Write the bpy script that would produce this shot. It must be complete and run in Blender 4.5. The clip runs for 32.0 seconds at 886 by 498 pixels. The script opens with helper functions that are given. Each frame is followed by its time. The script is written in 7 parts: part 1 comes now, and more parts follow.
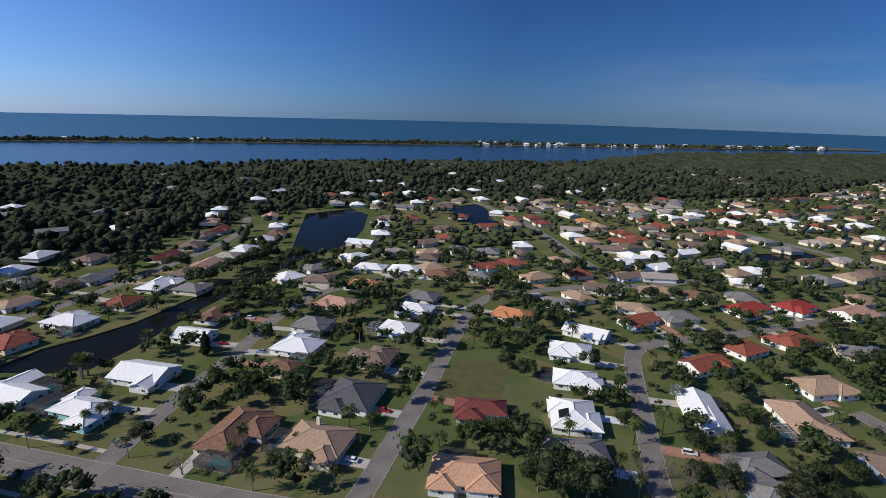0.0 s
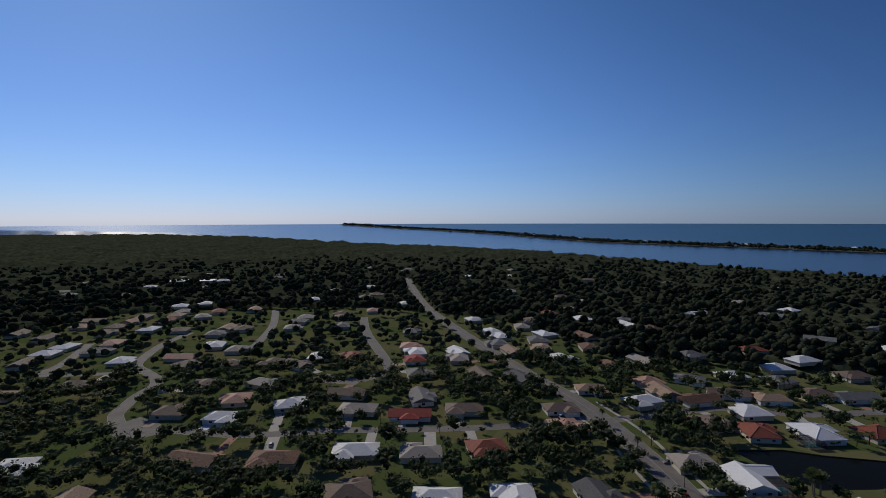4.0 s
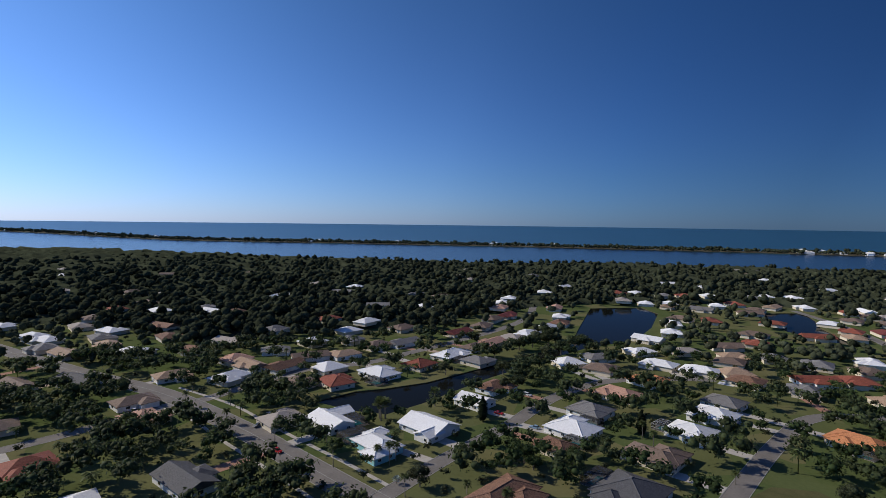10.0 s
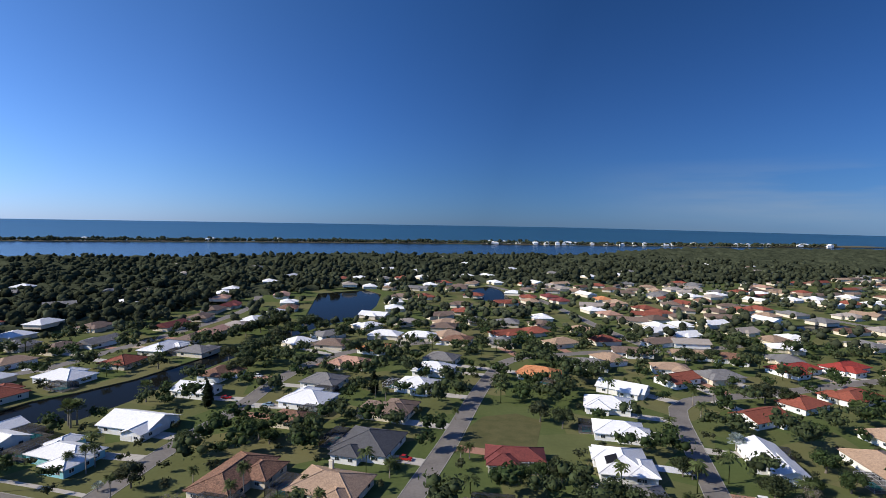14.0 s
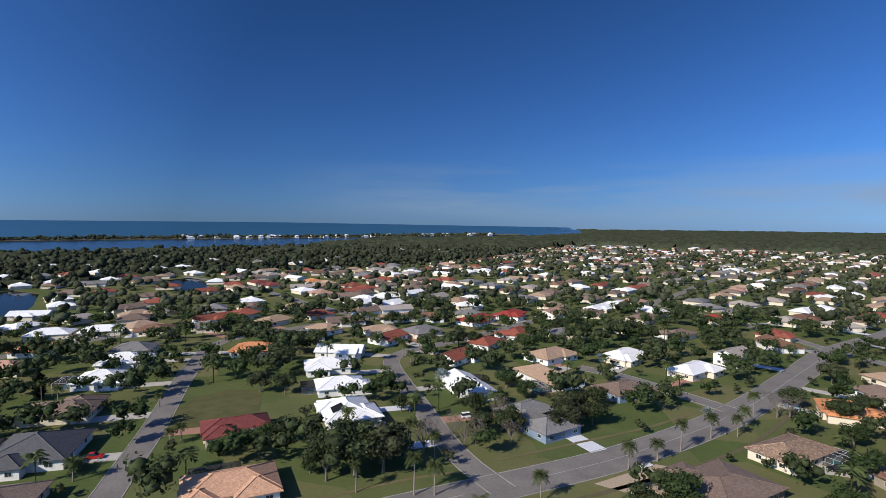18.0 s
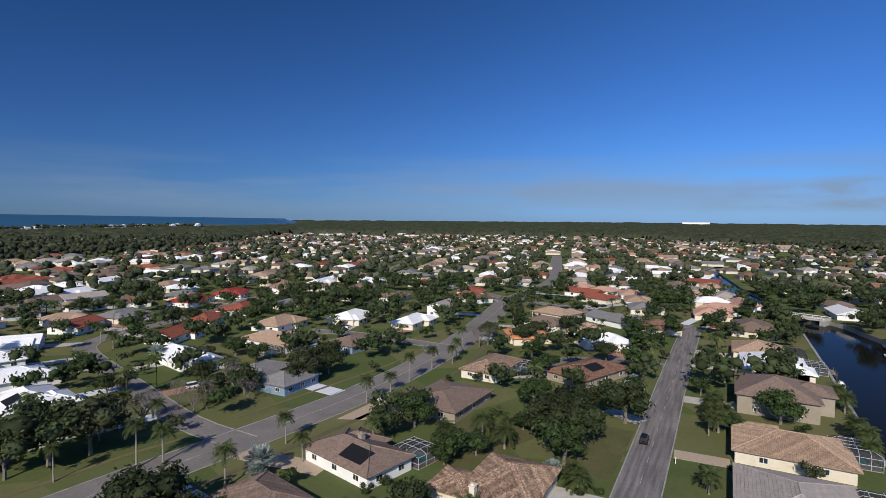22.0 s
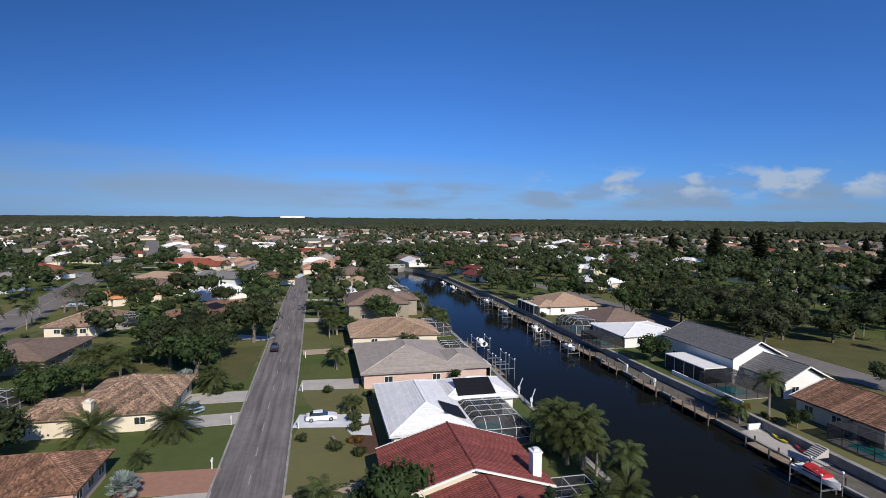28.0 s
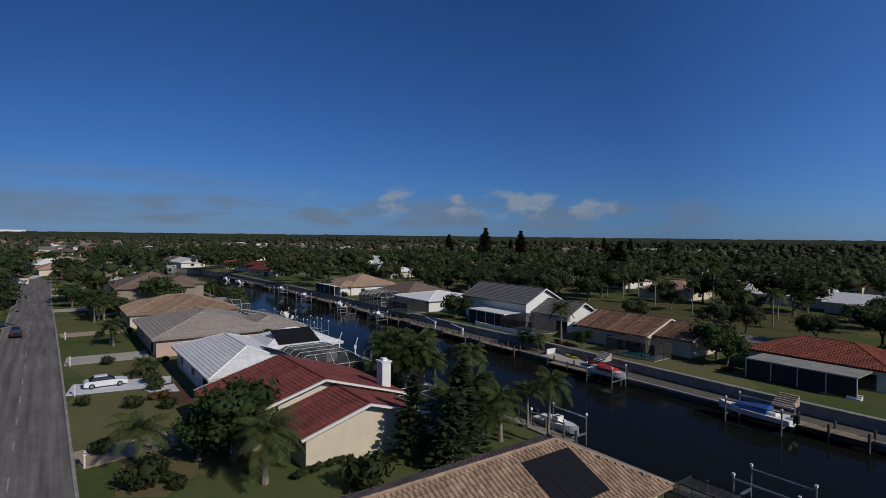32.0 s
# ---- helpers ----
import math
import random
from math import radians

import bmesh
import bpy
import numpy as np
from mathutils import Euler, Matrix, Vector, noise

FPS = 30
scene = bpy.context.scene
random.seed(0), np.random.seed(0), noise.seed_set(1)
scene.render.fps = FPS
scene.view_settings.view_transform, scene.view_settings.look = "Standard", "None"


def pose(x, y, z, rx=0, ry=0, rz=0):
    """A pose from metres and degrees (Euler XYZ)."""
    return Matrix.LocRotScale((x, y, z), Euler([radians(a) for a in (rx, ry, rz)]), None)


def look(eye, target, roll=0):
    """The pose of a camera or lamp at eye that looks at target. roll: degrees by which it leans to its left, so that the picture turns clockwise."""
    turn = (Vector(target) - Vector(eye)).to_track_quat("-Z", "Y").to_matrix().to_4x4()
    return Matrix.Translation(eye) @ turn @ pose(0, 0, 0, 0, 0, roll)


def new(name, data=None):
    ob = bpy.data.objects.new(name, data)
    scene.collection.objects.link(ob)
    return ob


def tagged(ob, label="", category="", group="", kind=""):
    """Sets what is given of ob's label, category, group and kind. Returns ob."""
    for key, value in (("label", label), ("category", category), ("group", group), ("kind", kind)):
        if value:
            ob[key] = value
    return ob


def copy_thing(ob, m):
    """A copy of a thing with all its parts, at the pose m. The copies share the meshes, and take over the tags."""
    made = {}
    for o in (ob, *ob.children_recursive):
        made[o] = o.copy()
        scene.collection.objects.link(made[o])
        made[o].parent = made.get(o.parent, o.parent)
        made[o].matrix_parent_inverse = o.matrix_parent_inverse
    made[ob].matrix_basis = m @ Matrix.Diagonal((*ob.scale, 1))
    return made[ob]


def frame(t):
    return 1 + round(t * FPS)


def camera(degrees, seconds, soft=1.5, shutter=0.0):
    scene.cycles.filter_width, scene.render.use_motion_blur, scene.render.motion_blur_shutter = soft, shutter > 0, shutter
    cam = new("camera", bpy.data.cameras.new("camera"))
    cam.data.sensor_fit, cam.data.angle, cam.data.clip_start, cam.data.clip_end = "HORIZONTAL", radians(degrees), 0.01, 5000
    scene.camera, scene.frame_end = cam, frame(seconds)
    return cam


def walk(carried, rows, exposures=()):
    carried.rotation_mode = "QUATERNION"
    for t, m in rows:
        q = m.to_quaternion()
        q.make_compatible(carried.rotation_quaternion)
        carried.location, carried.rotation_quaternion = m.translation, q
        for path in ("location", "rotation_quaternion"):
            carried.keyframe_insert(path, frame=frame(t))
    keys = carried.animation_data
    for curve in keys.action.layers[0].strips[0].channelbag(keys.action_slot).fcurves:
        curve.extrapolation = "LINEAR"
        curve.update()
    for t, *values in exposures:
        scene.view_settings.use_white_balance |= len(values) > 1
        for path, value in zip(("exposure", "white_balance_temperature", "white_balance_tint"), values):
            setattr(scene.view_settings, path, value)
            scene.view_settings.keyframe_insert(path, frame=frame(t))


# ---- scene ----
# ---------- camera ----------
cam = camera(79.1, 32.0, soft=0.7)


def view(x, y, z, yaw, pitch, roll):
    a, b = radians(yaw), radians(pitch)
    way = Vector((-math.sin(a) * math.cos(b), math.cos(a) * math.cos(b), math.sin(b)))
    return look((x, y, z), Vector((x, y, z)) + way, roll)


PATH = [
    (0, -6.35, 18.27, 106.29, -2.44, -13.92, 1.37),
    (0.5, -6.03, 18.94, 108.20, 14.95, -11.05, 0.98),
    (1, -5.75, 19.73, 109.41, 32.40, -7.85, 0.38),
    (1.5, -4.83, 19.50, 109.33, 49.08, -3.94, -0.33),
    (2, -3.57, 19.12, 109.27, 62.41, -3.12, -0.18),
    (2.5, -3.00, 18.54, 109.16, 68.73, -3.36, -0.25),
    (4.5, 0.34, 17.00, 107.48, 70.22, -3.25, -0.16),
    (5, -0.05, 17.40, 106.19, 67.60, -3.25, -0.12),
    (5.5, -0.99, 17.82, 104.37, 63.88, -3.20, 0.04),
    (6, -1.55, 18.36, 102.98, 59.92, -3.18, 0.14),
    (6.5, -2.05, 18.84, 101.49, 55.85, -3.17, 0.19),
    (7, -3.09, 19.14, 99.99, 51.07, -3.20, 0.25),
    (7.5, -4.08, 19.64, 98.07, 47.15, -3.13, 0.40),
    (8, -4.69, 20.32, 96.14, 43.42, -3.01, 0.45),
    (8.5, -5.41, 20.72, 94.60, 39.39, -2.97, 0.52),
    (9, -5.89, 21.16, 93.13, 35.66, -2.92, 0.61),
    (9.5, -6.49, 21.79, 91.71, 32.21, -2.93, 0.56),
    (10, -7.31, 22.70, 89.98, 27.67, -2.89, 0.72),
    (10.5, -7.84, 22.88, 88.59, 24.06, -2.90, 0.88),
    (11, -8.37, 23.43, 86.92, 20.09, -2.84, 0.93),
    (11.5, -8.83, 23.88, 85.20, 16.55, -2.80, 0.93),
    (12, -9.32, 23.93, 83.59, 13.47, -2.79, 0.94),
    (12.5, -9.86, 24.03, 81.94, 9.96, -2.77, 0.93),
    (13, -10.20, 24.40, 80.39, 6.19, -2.77, 0.96),
    (13.5, -11.08, 25.29, 78.53, 2.05, -2.73, 0.92),
    (14, -11.69, 25.89, 76.61, -1.30, -2.70, 0.95),
    (14.5, -12.46, 26.85, 74.64, -5.54, -2.64, 0.88),
    (16.5, -13.95, 29.17, 67.75, -19.66, -2.64, 0.68),
    (17, -14.34, 29.14, 65.90, -23.64, -2.60, 0.54),
    (17.5, -14.78, 29.59, 64.39, -28.07, -2.68, 0.55),
    (18, -15.36, 30.14, 62.76, -32.20, -2.72, 0.50),
    (18.5, -15.93, 30.77, 60.95, -36.57, -2.74, 0.44),
    (19, -16.56, 31.19, 59.34, -40.44, -2.78, 0.48),
    (19.5, -17.19, 31.31, 57.73, -43.89, -2.85, 0.42),
    (20, -17.68, 31.76, 56.28, -47.39, -2.94, 0.45),
    (20.5, -17.57, 32.34, 54.93, -50.89, -3.10, 0.29),
    (21, -18.31, 32.32, 53.38, -54.49, -3.14, 0.30),
    (21.5, -19.11, 32.70, 51.94, -58.26, -3.25, 0.36),
    (22, -19.37, 33.26, 50.19, -61.91, -3.29, 0.43),
    (22.5, -19.53, 33.79, 48.46, -65.48, -3.35, 0.35),
    (23, -19.78, 34.24, 46.58, -69.35, -3.33, 0.50),
    (23.5, -20.38, 34.72, 45.02, -73.27, -3.42, 0.40),
    (24, -21.01, 34.61, 43.47, -77.09, -3.53, 0.36),
    (24.5, -21.66, 35.04, 41.92, -80.13, -3.62, 0.37),
    (25, -21.85, 35.33, 40.23, -84.27, -3.72, 0.36),
    (25.5, -21.76, 35.63, 38.36, -88.59, -3.76, 0.36),
    (27.5, -22.64, 37.48, 32.79, -100.04, -3.57, 0.46),
    (28, -22.49, 38.07, 31.28, -102.85, -3.33, 0.50),
    (28.5, -22.16, 38.45, 29.82, -105.78, -3.10, 0.50),
    (29, -21.71, 38.76, 28.22, -109.06, -2.86, 0.41),
    (29.5, -21.11, 39.56, 26.62, -112.10, -2.62, 0.49),
    (30, -20.53, 40.27, 25.25, -114.58, -2.53, 0.39),
    (30.5, -19.80, 41.08, 23.46, -117.93, -2.09, 0.52),
    (31, -19.22, 42.00, 22.10, -121.28, -1.83, 0.53),
    (31.5, -18.63, 42.98, 20.68, -123.79, -1.58, 0.61),
    (32, -18.10, 43.76, 19.21, -126.31, -1.31, 0.65),
]
EXPOSURES = [(0.0, 0.0), (1.0, 0.3), (2.0, 0.05), (3.0, -0.5), (4.5, -1.2), (6.0, -1.12), (9.0, -0.55), (12.0, 0.1), (16.5, 0.33), (18.0, 0.22), (20.0, -0.04), (23.0, 0.06), (25.0, -0.12), (28.0, 0.1), (29.0, -0.08), (30.0, -0.4), (32.0, -0.8)]
walk(cam, [(t, view(*row)) for t, *row in PATH], EXPOSURES)

# ---------- sky and sun ----------
SUN_EL, SUN_YAW = 33.0, 102.0  # degrees above the horizon; degrees to the left of +y
world = bpy.data.worlds.new("sky")
scene.world = world
world.use_nodes = True
wn, wl = world.node_tree.nodes, world.node_tree.links
bg = wn["Background"]
sky = wn.new("ShaderNodeTexSky")
sky.sky_type = "NISHITA"
sky.sun_disc = False
sky.sun_elevation, sky.sun_rotation = radians(SUN_EL), radians(-SUN_YAW)
sky.altitude, sky.air_density, sky.dust_density, sky.ozone_density = 0, 1.0, 0.15, 3.0
bg.inputs["Strength"].default_value = 0.062
geo = wn.new("ShaderNodeTexCoord")
sep = wn.new("ShaderNodeSeparateXYZ")
wl.new(geo.outputs["Generated"], sep.inputs[0])
tint = wn.new("ShaderNodeValToRGB")  # clear winter air: a deeper blue overhead
tint.color_ramp.elements[0].position, tint.color_ramp.elements[0].color = 0.0, (0.32, 0.63, 1.50, 1)
tint.color_ramp.elements[1].position, tint.color_ramp.elements[1].color = 0.42, (0.285, 0.64, 1.17, 1)
_low = tint.color_ramp.elements.new(0.08)
_low.color = (0.31, 0.63, 1.32, 1)
_top = tint.color_ramp.elements.new(0.8)
_top.color = (0.40, 0.60, 1.05, 1)
wl.new(sep.outputs["Z"], tint.inputs["Fac"])
deep = wn.new("ShaderNodeMix")
deep.data_type, deep.blend_type, deep.inputs[0].default_value = "RGBA", "MULTIPLY", 1.0
wl.new(sky.outputs["Color"], deep.inputs[6])
wl.new(tint.outputs["Color"], deep.inputs[7])
toward = wn.new("ShaderNodeVectorMath")  # brighter towards the sun, darker away from it
toward.operation = "DOT_PRODUCT"
toward.inputs[1].default_value = (-math.sin(radians(SUN_YAW)) * 0.8, math.cos(radians(SUN_YAW)) * 0.8, 0.25)
wl.new(geo.outputs["Generated"], toward.inputs[0])
half = wn.new("ShaderNodeMath")
half.operation, half.inputs[1].default_value, half.inputs[2].default_value = "MULTIPLY_ADD", 0.5, 0.5
wl.new(toward.outputs["Value"], half.inputs[0])
glow = wn.new("ShaderNodeValToRGB")
glow.color_ramp.interpolation = "LINEAR"
for n, (at, v, w) in enumerate(((0.1, 0.38, 0.0), (0.93, 0.82, 0.8), (0.38, 0.40, 0.0), (0.5, 0.60, 0.1), (0.62, 0.76, 0.4))):
    e = glow.color_ramp.elements[n] if n < 2 else glow.color_ramp.elements.new(at)
    e.position, e.color = at, (v * 3.2 * (1 + 0.85 * w), v * 3.2 * (1 + 0.1 * w), v * 3.2 * (1 - 0.22 * w), 1)
wl.new(half.outputs[0], glow.inputs["Fac"])
across = wn.new("ShaderNodeVectorMath")  # the clear sky is darkest at right angles to the sun
across.operation = "DOT_PRODUCT"
across.inputs[1].default_value = (0.20, 0.82, 0.54)
wl.new(geo.outputs["Generated"], across.inputs[0])
dim = wn.new("ShaderNodeMapRange")
dim.interpolation_type = "SMOOTHSTEP"
for key, value in (("From Min", 0.1), ("From Max", 1.0), ("To Min", 1.0), ("To Max", 0.51)):
    dim.inputs[key].default_value = value
wl.new(across.outputs["Value"], dim.inputs["Value"])
lit = wn.new("ShaderNodeMix")
lit.data_type, lit.blend_type, lit.inputs[0].default_value = "RGBA", "MULTIPLY", 1.0
wl.new(deep.outputs[2], lit.inputs[6])
both = wn.new("ShaderNodeMix")
both.data_type, both.blend_type, both.inputs[0].default_value = "RGBA", "MULTIPLY", 1.0
wl.new(glow.outputs["Color"], both.inputs[6])
wl.new(dim.outputs["Result"], both.inputs[7])
wl.new(both.outputs[2], lit.inputs[7])


def sky_noise(scale, stretch, lo, hi, detail):
    """Cloud cover by direction: noise flattened towards the horizon, cut between lo and hi."""
    m, t, r = wn.new("ShaderNodeMapping"), wn.new("ShaderNodeTexNoise"), wn.new("ShaderNodeMapRange")
    m.inputs["Scale"].default_value = (1, 1, stretch)
    t.inputs["Scale"].default_value, t.inputs["Detail"].default_value = scale, detail
    r.inputs["From Min"].default_value, r.inputs["From Max"].default_value = lo, hi
    wl.new(geo.outputs["Generated"], m.inputs["Vector"])
    wl.new(m.outputs["Vector"], t.inputs["Vector"])
    wl.new(t.outputs["Fac"], r.inputs["Value"])
    return r.outputs["Result"]


def sky_band(source, points):
    r = wn.new("ShaderNodeValToRGB")
    for n, (at, v) in enumerate(points):
        e = r.color_ramp.elements[n] if n < 2 else r.color_ramp.elements.new(at)
        e.position, e.color = at, (v, v, v, 1)
    wl.new(source, r.inputs["Fac"])
    return r.outputs["Color"]


def times(a, b):
    m = wn.new("ShaderNodeMath")
    m.operation = "MULTIPLY"
    wl.new(a, m.inputs[0])
    if isinstance(b, float):
        m.inputs[1].default_value = b
    else:
        wl.new(b, m.inputs[1])
    return m.outputs[0]


def cover(under, colour, amount):
    m = wn.new("ShaderNodeMix")
    m.data_type, m.clamp_factor = "RGBA", True
    wl.new(amount, m.inputs[0])
    wl.new(under, m.inputs[6])
    m.inputs[7].default_value = (*colour, 1)
    return m.outputs[2]


def sky_side(yaw, lo, hi):
    """How near a direction is to a compass heading: 0 at the cosine lo, 1 at hi."""
    d, r = wn.new("ShaderNodeVectorMath"), wn.new("ShaderNodeMapRange")
    d.operation = "DOT_PRODUCT"
    d.inputs[1].default_value = (-math.sin(radians(yaw)), math.cos(radians(yaw)), 0)
    r.interpolation_type = "SMOOTHSTEP"
    r.inputs["From Min"].default_value, r.inputs["From Max"].default_value = lo, hi
    wl.new(geo.outputs["Generated"], d.inputs[0])
    wl.new(d.outputs["Value"], r.inputs["Value"])
    return r.outputs["Result"]


# a thin grey veil low in the east, then small fair-weather clouds in the south-east
layer = cover(lit.outputs[2], (3.9, 4.9, 6.3), times(times(sky_noise(2.2, 9.0, 0.34, 0.58, 7), sky_band(sep.outputs["Z"], [(0.0, 0.25), (0.05, 0.9), (0.085, 0.6), (0.115, 0.0)])), times(sky_side(-66, 0.60, 0.93), 0.75)))
layer = cover(layer, (3.6, 4.7, 6.4), times(times(sky_noise(9.0, 4.0, 0.43, 0.58, 9), sky_band(sep.outputs["Z"], [(0.012, 0.0), (0.024, 0.8), (0.055, 0.7), (0.075, 0.0)])), times(sky_side(-122, 0.78, 0.93), 0.9)))
layer = cover(layer, (6.0, 7.4, 9.4), times(times(sky_noise(15.0, 2.0, 0.50, 0.60, 9), sky_band(sep.outputs["Z"], [(0.03, 0.0), (0.05, 0.9), (0.075, 0.9), (0.095, 0.0)])), times(sky_side(-130, 0.94, 0.98), 0.95)))
wl.new(layer, bg.inputs["Color"])

sun = new("sun", bpy.data.lights.new("sun", "SUN"))
sun.data.energy, sun.data.angle, sun.data.color = 4.9, radians(0.53), (1.0, 0.91, 0.77)
_a, _e = radians(SUN_YAW), radians(SUN_EL)
SUN_FROM = Vector((-math.sin(_a) * math.cos(_e), math.cos(_a) * math.cos(_e), math.sin(_e)))
sun.matrix_world = look(SUN_FROM * 100, (0, 0, 0))

# ---------- materials ----------
def material(name, base, other=None, scale=1.0, rough=0.85, metal=0.0, bump=0.0, bump_scale=8.0, vary=0.0, detail=6.0, spec=0.3):
    """Two tones mixed by noise at two scales, fine relief, and a shift of tone from object to object."""
    m = bpy.data.materials.new(name)
    m.use_nodes = True
    n, l = m.node_tree.nodes, m.node_tree.links
    b = n["Principled BSDF"]
    b.inputs["Roughness"].default_value, b.inputs["Metallic"].default_value = rough, metal
    b.inputs["Specular IOR Level"].default_value = spec
    other = other or tuple(c * 0.7 for c in base)
    co = n.new("ShaderNodeTexCoord")
    big, fine = n.new("ShaderNodeTexNoise"), n.new("ShaderNodeTexNoise")
    big.inputs["Scale"].default_value, fine.inputs["Scale"].default_value = scale, scale * 9
    big.inputs["Detail"].default_value, fine.inputs["Detail"].default_value = detail, 4
    for t in (big, fine):
        l.new(co.outputs["Object"], t.inputs["Vector"])
    mix = n.new("ShaderNodeMix")
    mix.data_type = "FLOAT"
    mix.inputs[0].default_value = 0.4
    l.new(big.outputs["Fac"], mix.inputs[2])
    l.new(fine.outputs["Fac"], mix.inputs[3])
    ramp = n.new("ShaderNodeValToRGB")
    ramp.color_ramp.elements[0].position, ramp.color_ramp.elements[1].position = 0.32, 0.68
    ramp.color_ramp.elements[0].color, ramp.color_ramp.elements[1].color = (*other, 1), (*base, 1)
    l.new(mix.outputs[0], ramp.inputs["Fac"])
    out = ramp.outputs["Color"]
    if vary:
        info, hsv, rng = n.new("ShaderNodeObjectInfo"), n.new("ShaderNodeHueSaturation"), n.new("ShaderNodeMapRange")
        rng.inputs["To Min"].default_value, rng.inputs["To Max"].default_value = 1 - vary, 1 + vary
        l.new(info.outputs["Random"], rng.inputs["Value"])
        l.new(rng.outputs["Result"], hsv.inputs["Value"])
        l.new(out, hsv.inputs["Color"])
        out = hsv.outputs["Color"]
    l.new(out, b.inputs["Base Color"])
    if bump:
        bp, bt = n.new("ShaderNodeBump"), n.new("ShaderNodeTexNoise")
        bt.inputs["Scale"].default_value = bump_scale
        l.new(co.outputs["Object"], bt.inputs["Vector"])
        bp.inputs["Strength"].default_value, bp.inputs["Distance"].default_value = bump, 0.1
        l.new(bt.outputs["Fac"], bp.inputs["Height"])
        l.new(bp.outputs["Normal"], b.inputs["Normal"])
    return m


def roof_material(name, base, other, rows=7.0, rough=0.8, streak=0.25):
    """Tile courses stepped by height, weather streaks, tone from roof to roof."""
    m = material(name, base, other, scale=0.9, rough=rough, vary=0.06)
    n, l = m.node_tree.nodes, m.node_tree.links
    b = n["Principled BSDF"]
    co = n.new("ShaderNodeTexCoord")
    sep = n.new("ShaderNodeSeparateXYZ")
    l.new(co.outputs["Object"], sep.inputs[0])
    mul = n.new("ShaderNodeMath")
    mul.operation, mul.inputs[1].default_value = "MULTIPLY", rows
    l.new(sep.outputs["Z"], mul.inputs[0])
    saw = n.new("ShaderNodeMath")
    saw.operation = "FRACT"
    l.new(mul.outputs[0], saw.inputs[0])
    tile = n.new("ShaderNodeTexVoronoi")
    tile.inputs["Scale"].default_value = 3.2
    l.new(co.outputs["Object"], tile.inputs["Vector"])
    hsv = n.new("ShaderNodeHueSaturation")
    src = b.inputs["Base Color"].links[0].from_socket
    rng = n.new("ShaderNodeMapRange")
    rng.inputs["To Min"].default_value, rng.inputs["To Max"].default_value = 1 - streak, 1 + streak * 0.5
    sepc = n.new("ShaderNodeSeparateColor")
    l.new(tile.outputs["Color"], sepc.inputs[0])
    l.new(sepc.outputs[0], rng.inputs["Value"])
    l.new(rng.outputs["Result"], hsv.inputs["Value"])
    l.new(src, hsv.inputs["Color"])
    geo, one, own = n.new("ShaderNodeNewGeometry"), n.new("ShaderNodeMapRange"), n.new("ShaderNodeHueSaturation")
    one.inputs["To Min"].default_value, one.inputs["To Max"].default_value = 1 - streak * 0.9, 1 + streak * 0.8
    l.new(geo.outputs["Random Per Island"], one.inputs["Value"])
    l.new(one.outputs["Result"], own.inputs["Value"])
    l.new(hsv.outputs["Color"], own.inputs["Color"])
    l.new(own.outputs["Color"], b.inputs["Base Color"])
    bp = n.new("ShaderNodeBump")
    bp.inputs["Strength"].default_value, bp.inputs["Distance"].default_value = 0.6, 0.06
    l.new(saw.outputs[0], bp.inputs["Height"])
    l.new(bp.outputs["Normal"], b.inputs["Normal"])
    return m


def leaf_material(name, base, other, rough=0.7, vary=0.25, spec=0.15, scale=0.35, through_light=0.4, bump=0.0, bump_scale=1.0):
    """Leaf tones that differ from spray to spray; leaves pass some of the light on."""
    m = material(name, base, other, scale=scale, rough=rough, vary=vary, spec=spec, bump=bump, bump_scale=bump_scale)
    n, l = m.node_tree.nodes, m.node_tree.links
    b = n["Principled BSDF"]
    geo, hsv, rng = n.new("ShaderNodeNewGeometry"), n.new("ShaderNodeHueSaturation"), n.new("ShaderNodeMapRange")
    src = b.inputs["Base Color"].links[0].from_socket
    rng.inputs["To Min"].default_value, rng.inputs["To Max"].default_value = 0.55, 1.45
    l.new(geo.outputs["Random Per Island"], rng.inputs["Value"])
    l.new(rng.outputs["Result"], hsv.inputs["Value"])
    l.new(src, hsv.inputs["Color"])
    l.new(hsv.outputs["Color"], b.inputs["Base Color"])
    thin, mix = n.new("ShaderNodeBsdfTranslucent"), n.new("ShaderNodeMixShader")
    mix.inputs[0].default_value = through_light
    l.new(hsv.outputs["Color"], thin.inputs["Color"])
    l.new(b.outputs[0], mix.inputs[1])
    l.new(thin.outputs[0], mix.inputs[2])
    l.new(mix.outputs[0], n["Material Output"].inputs["Surface"])
    return m


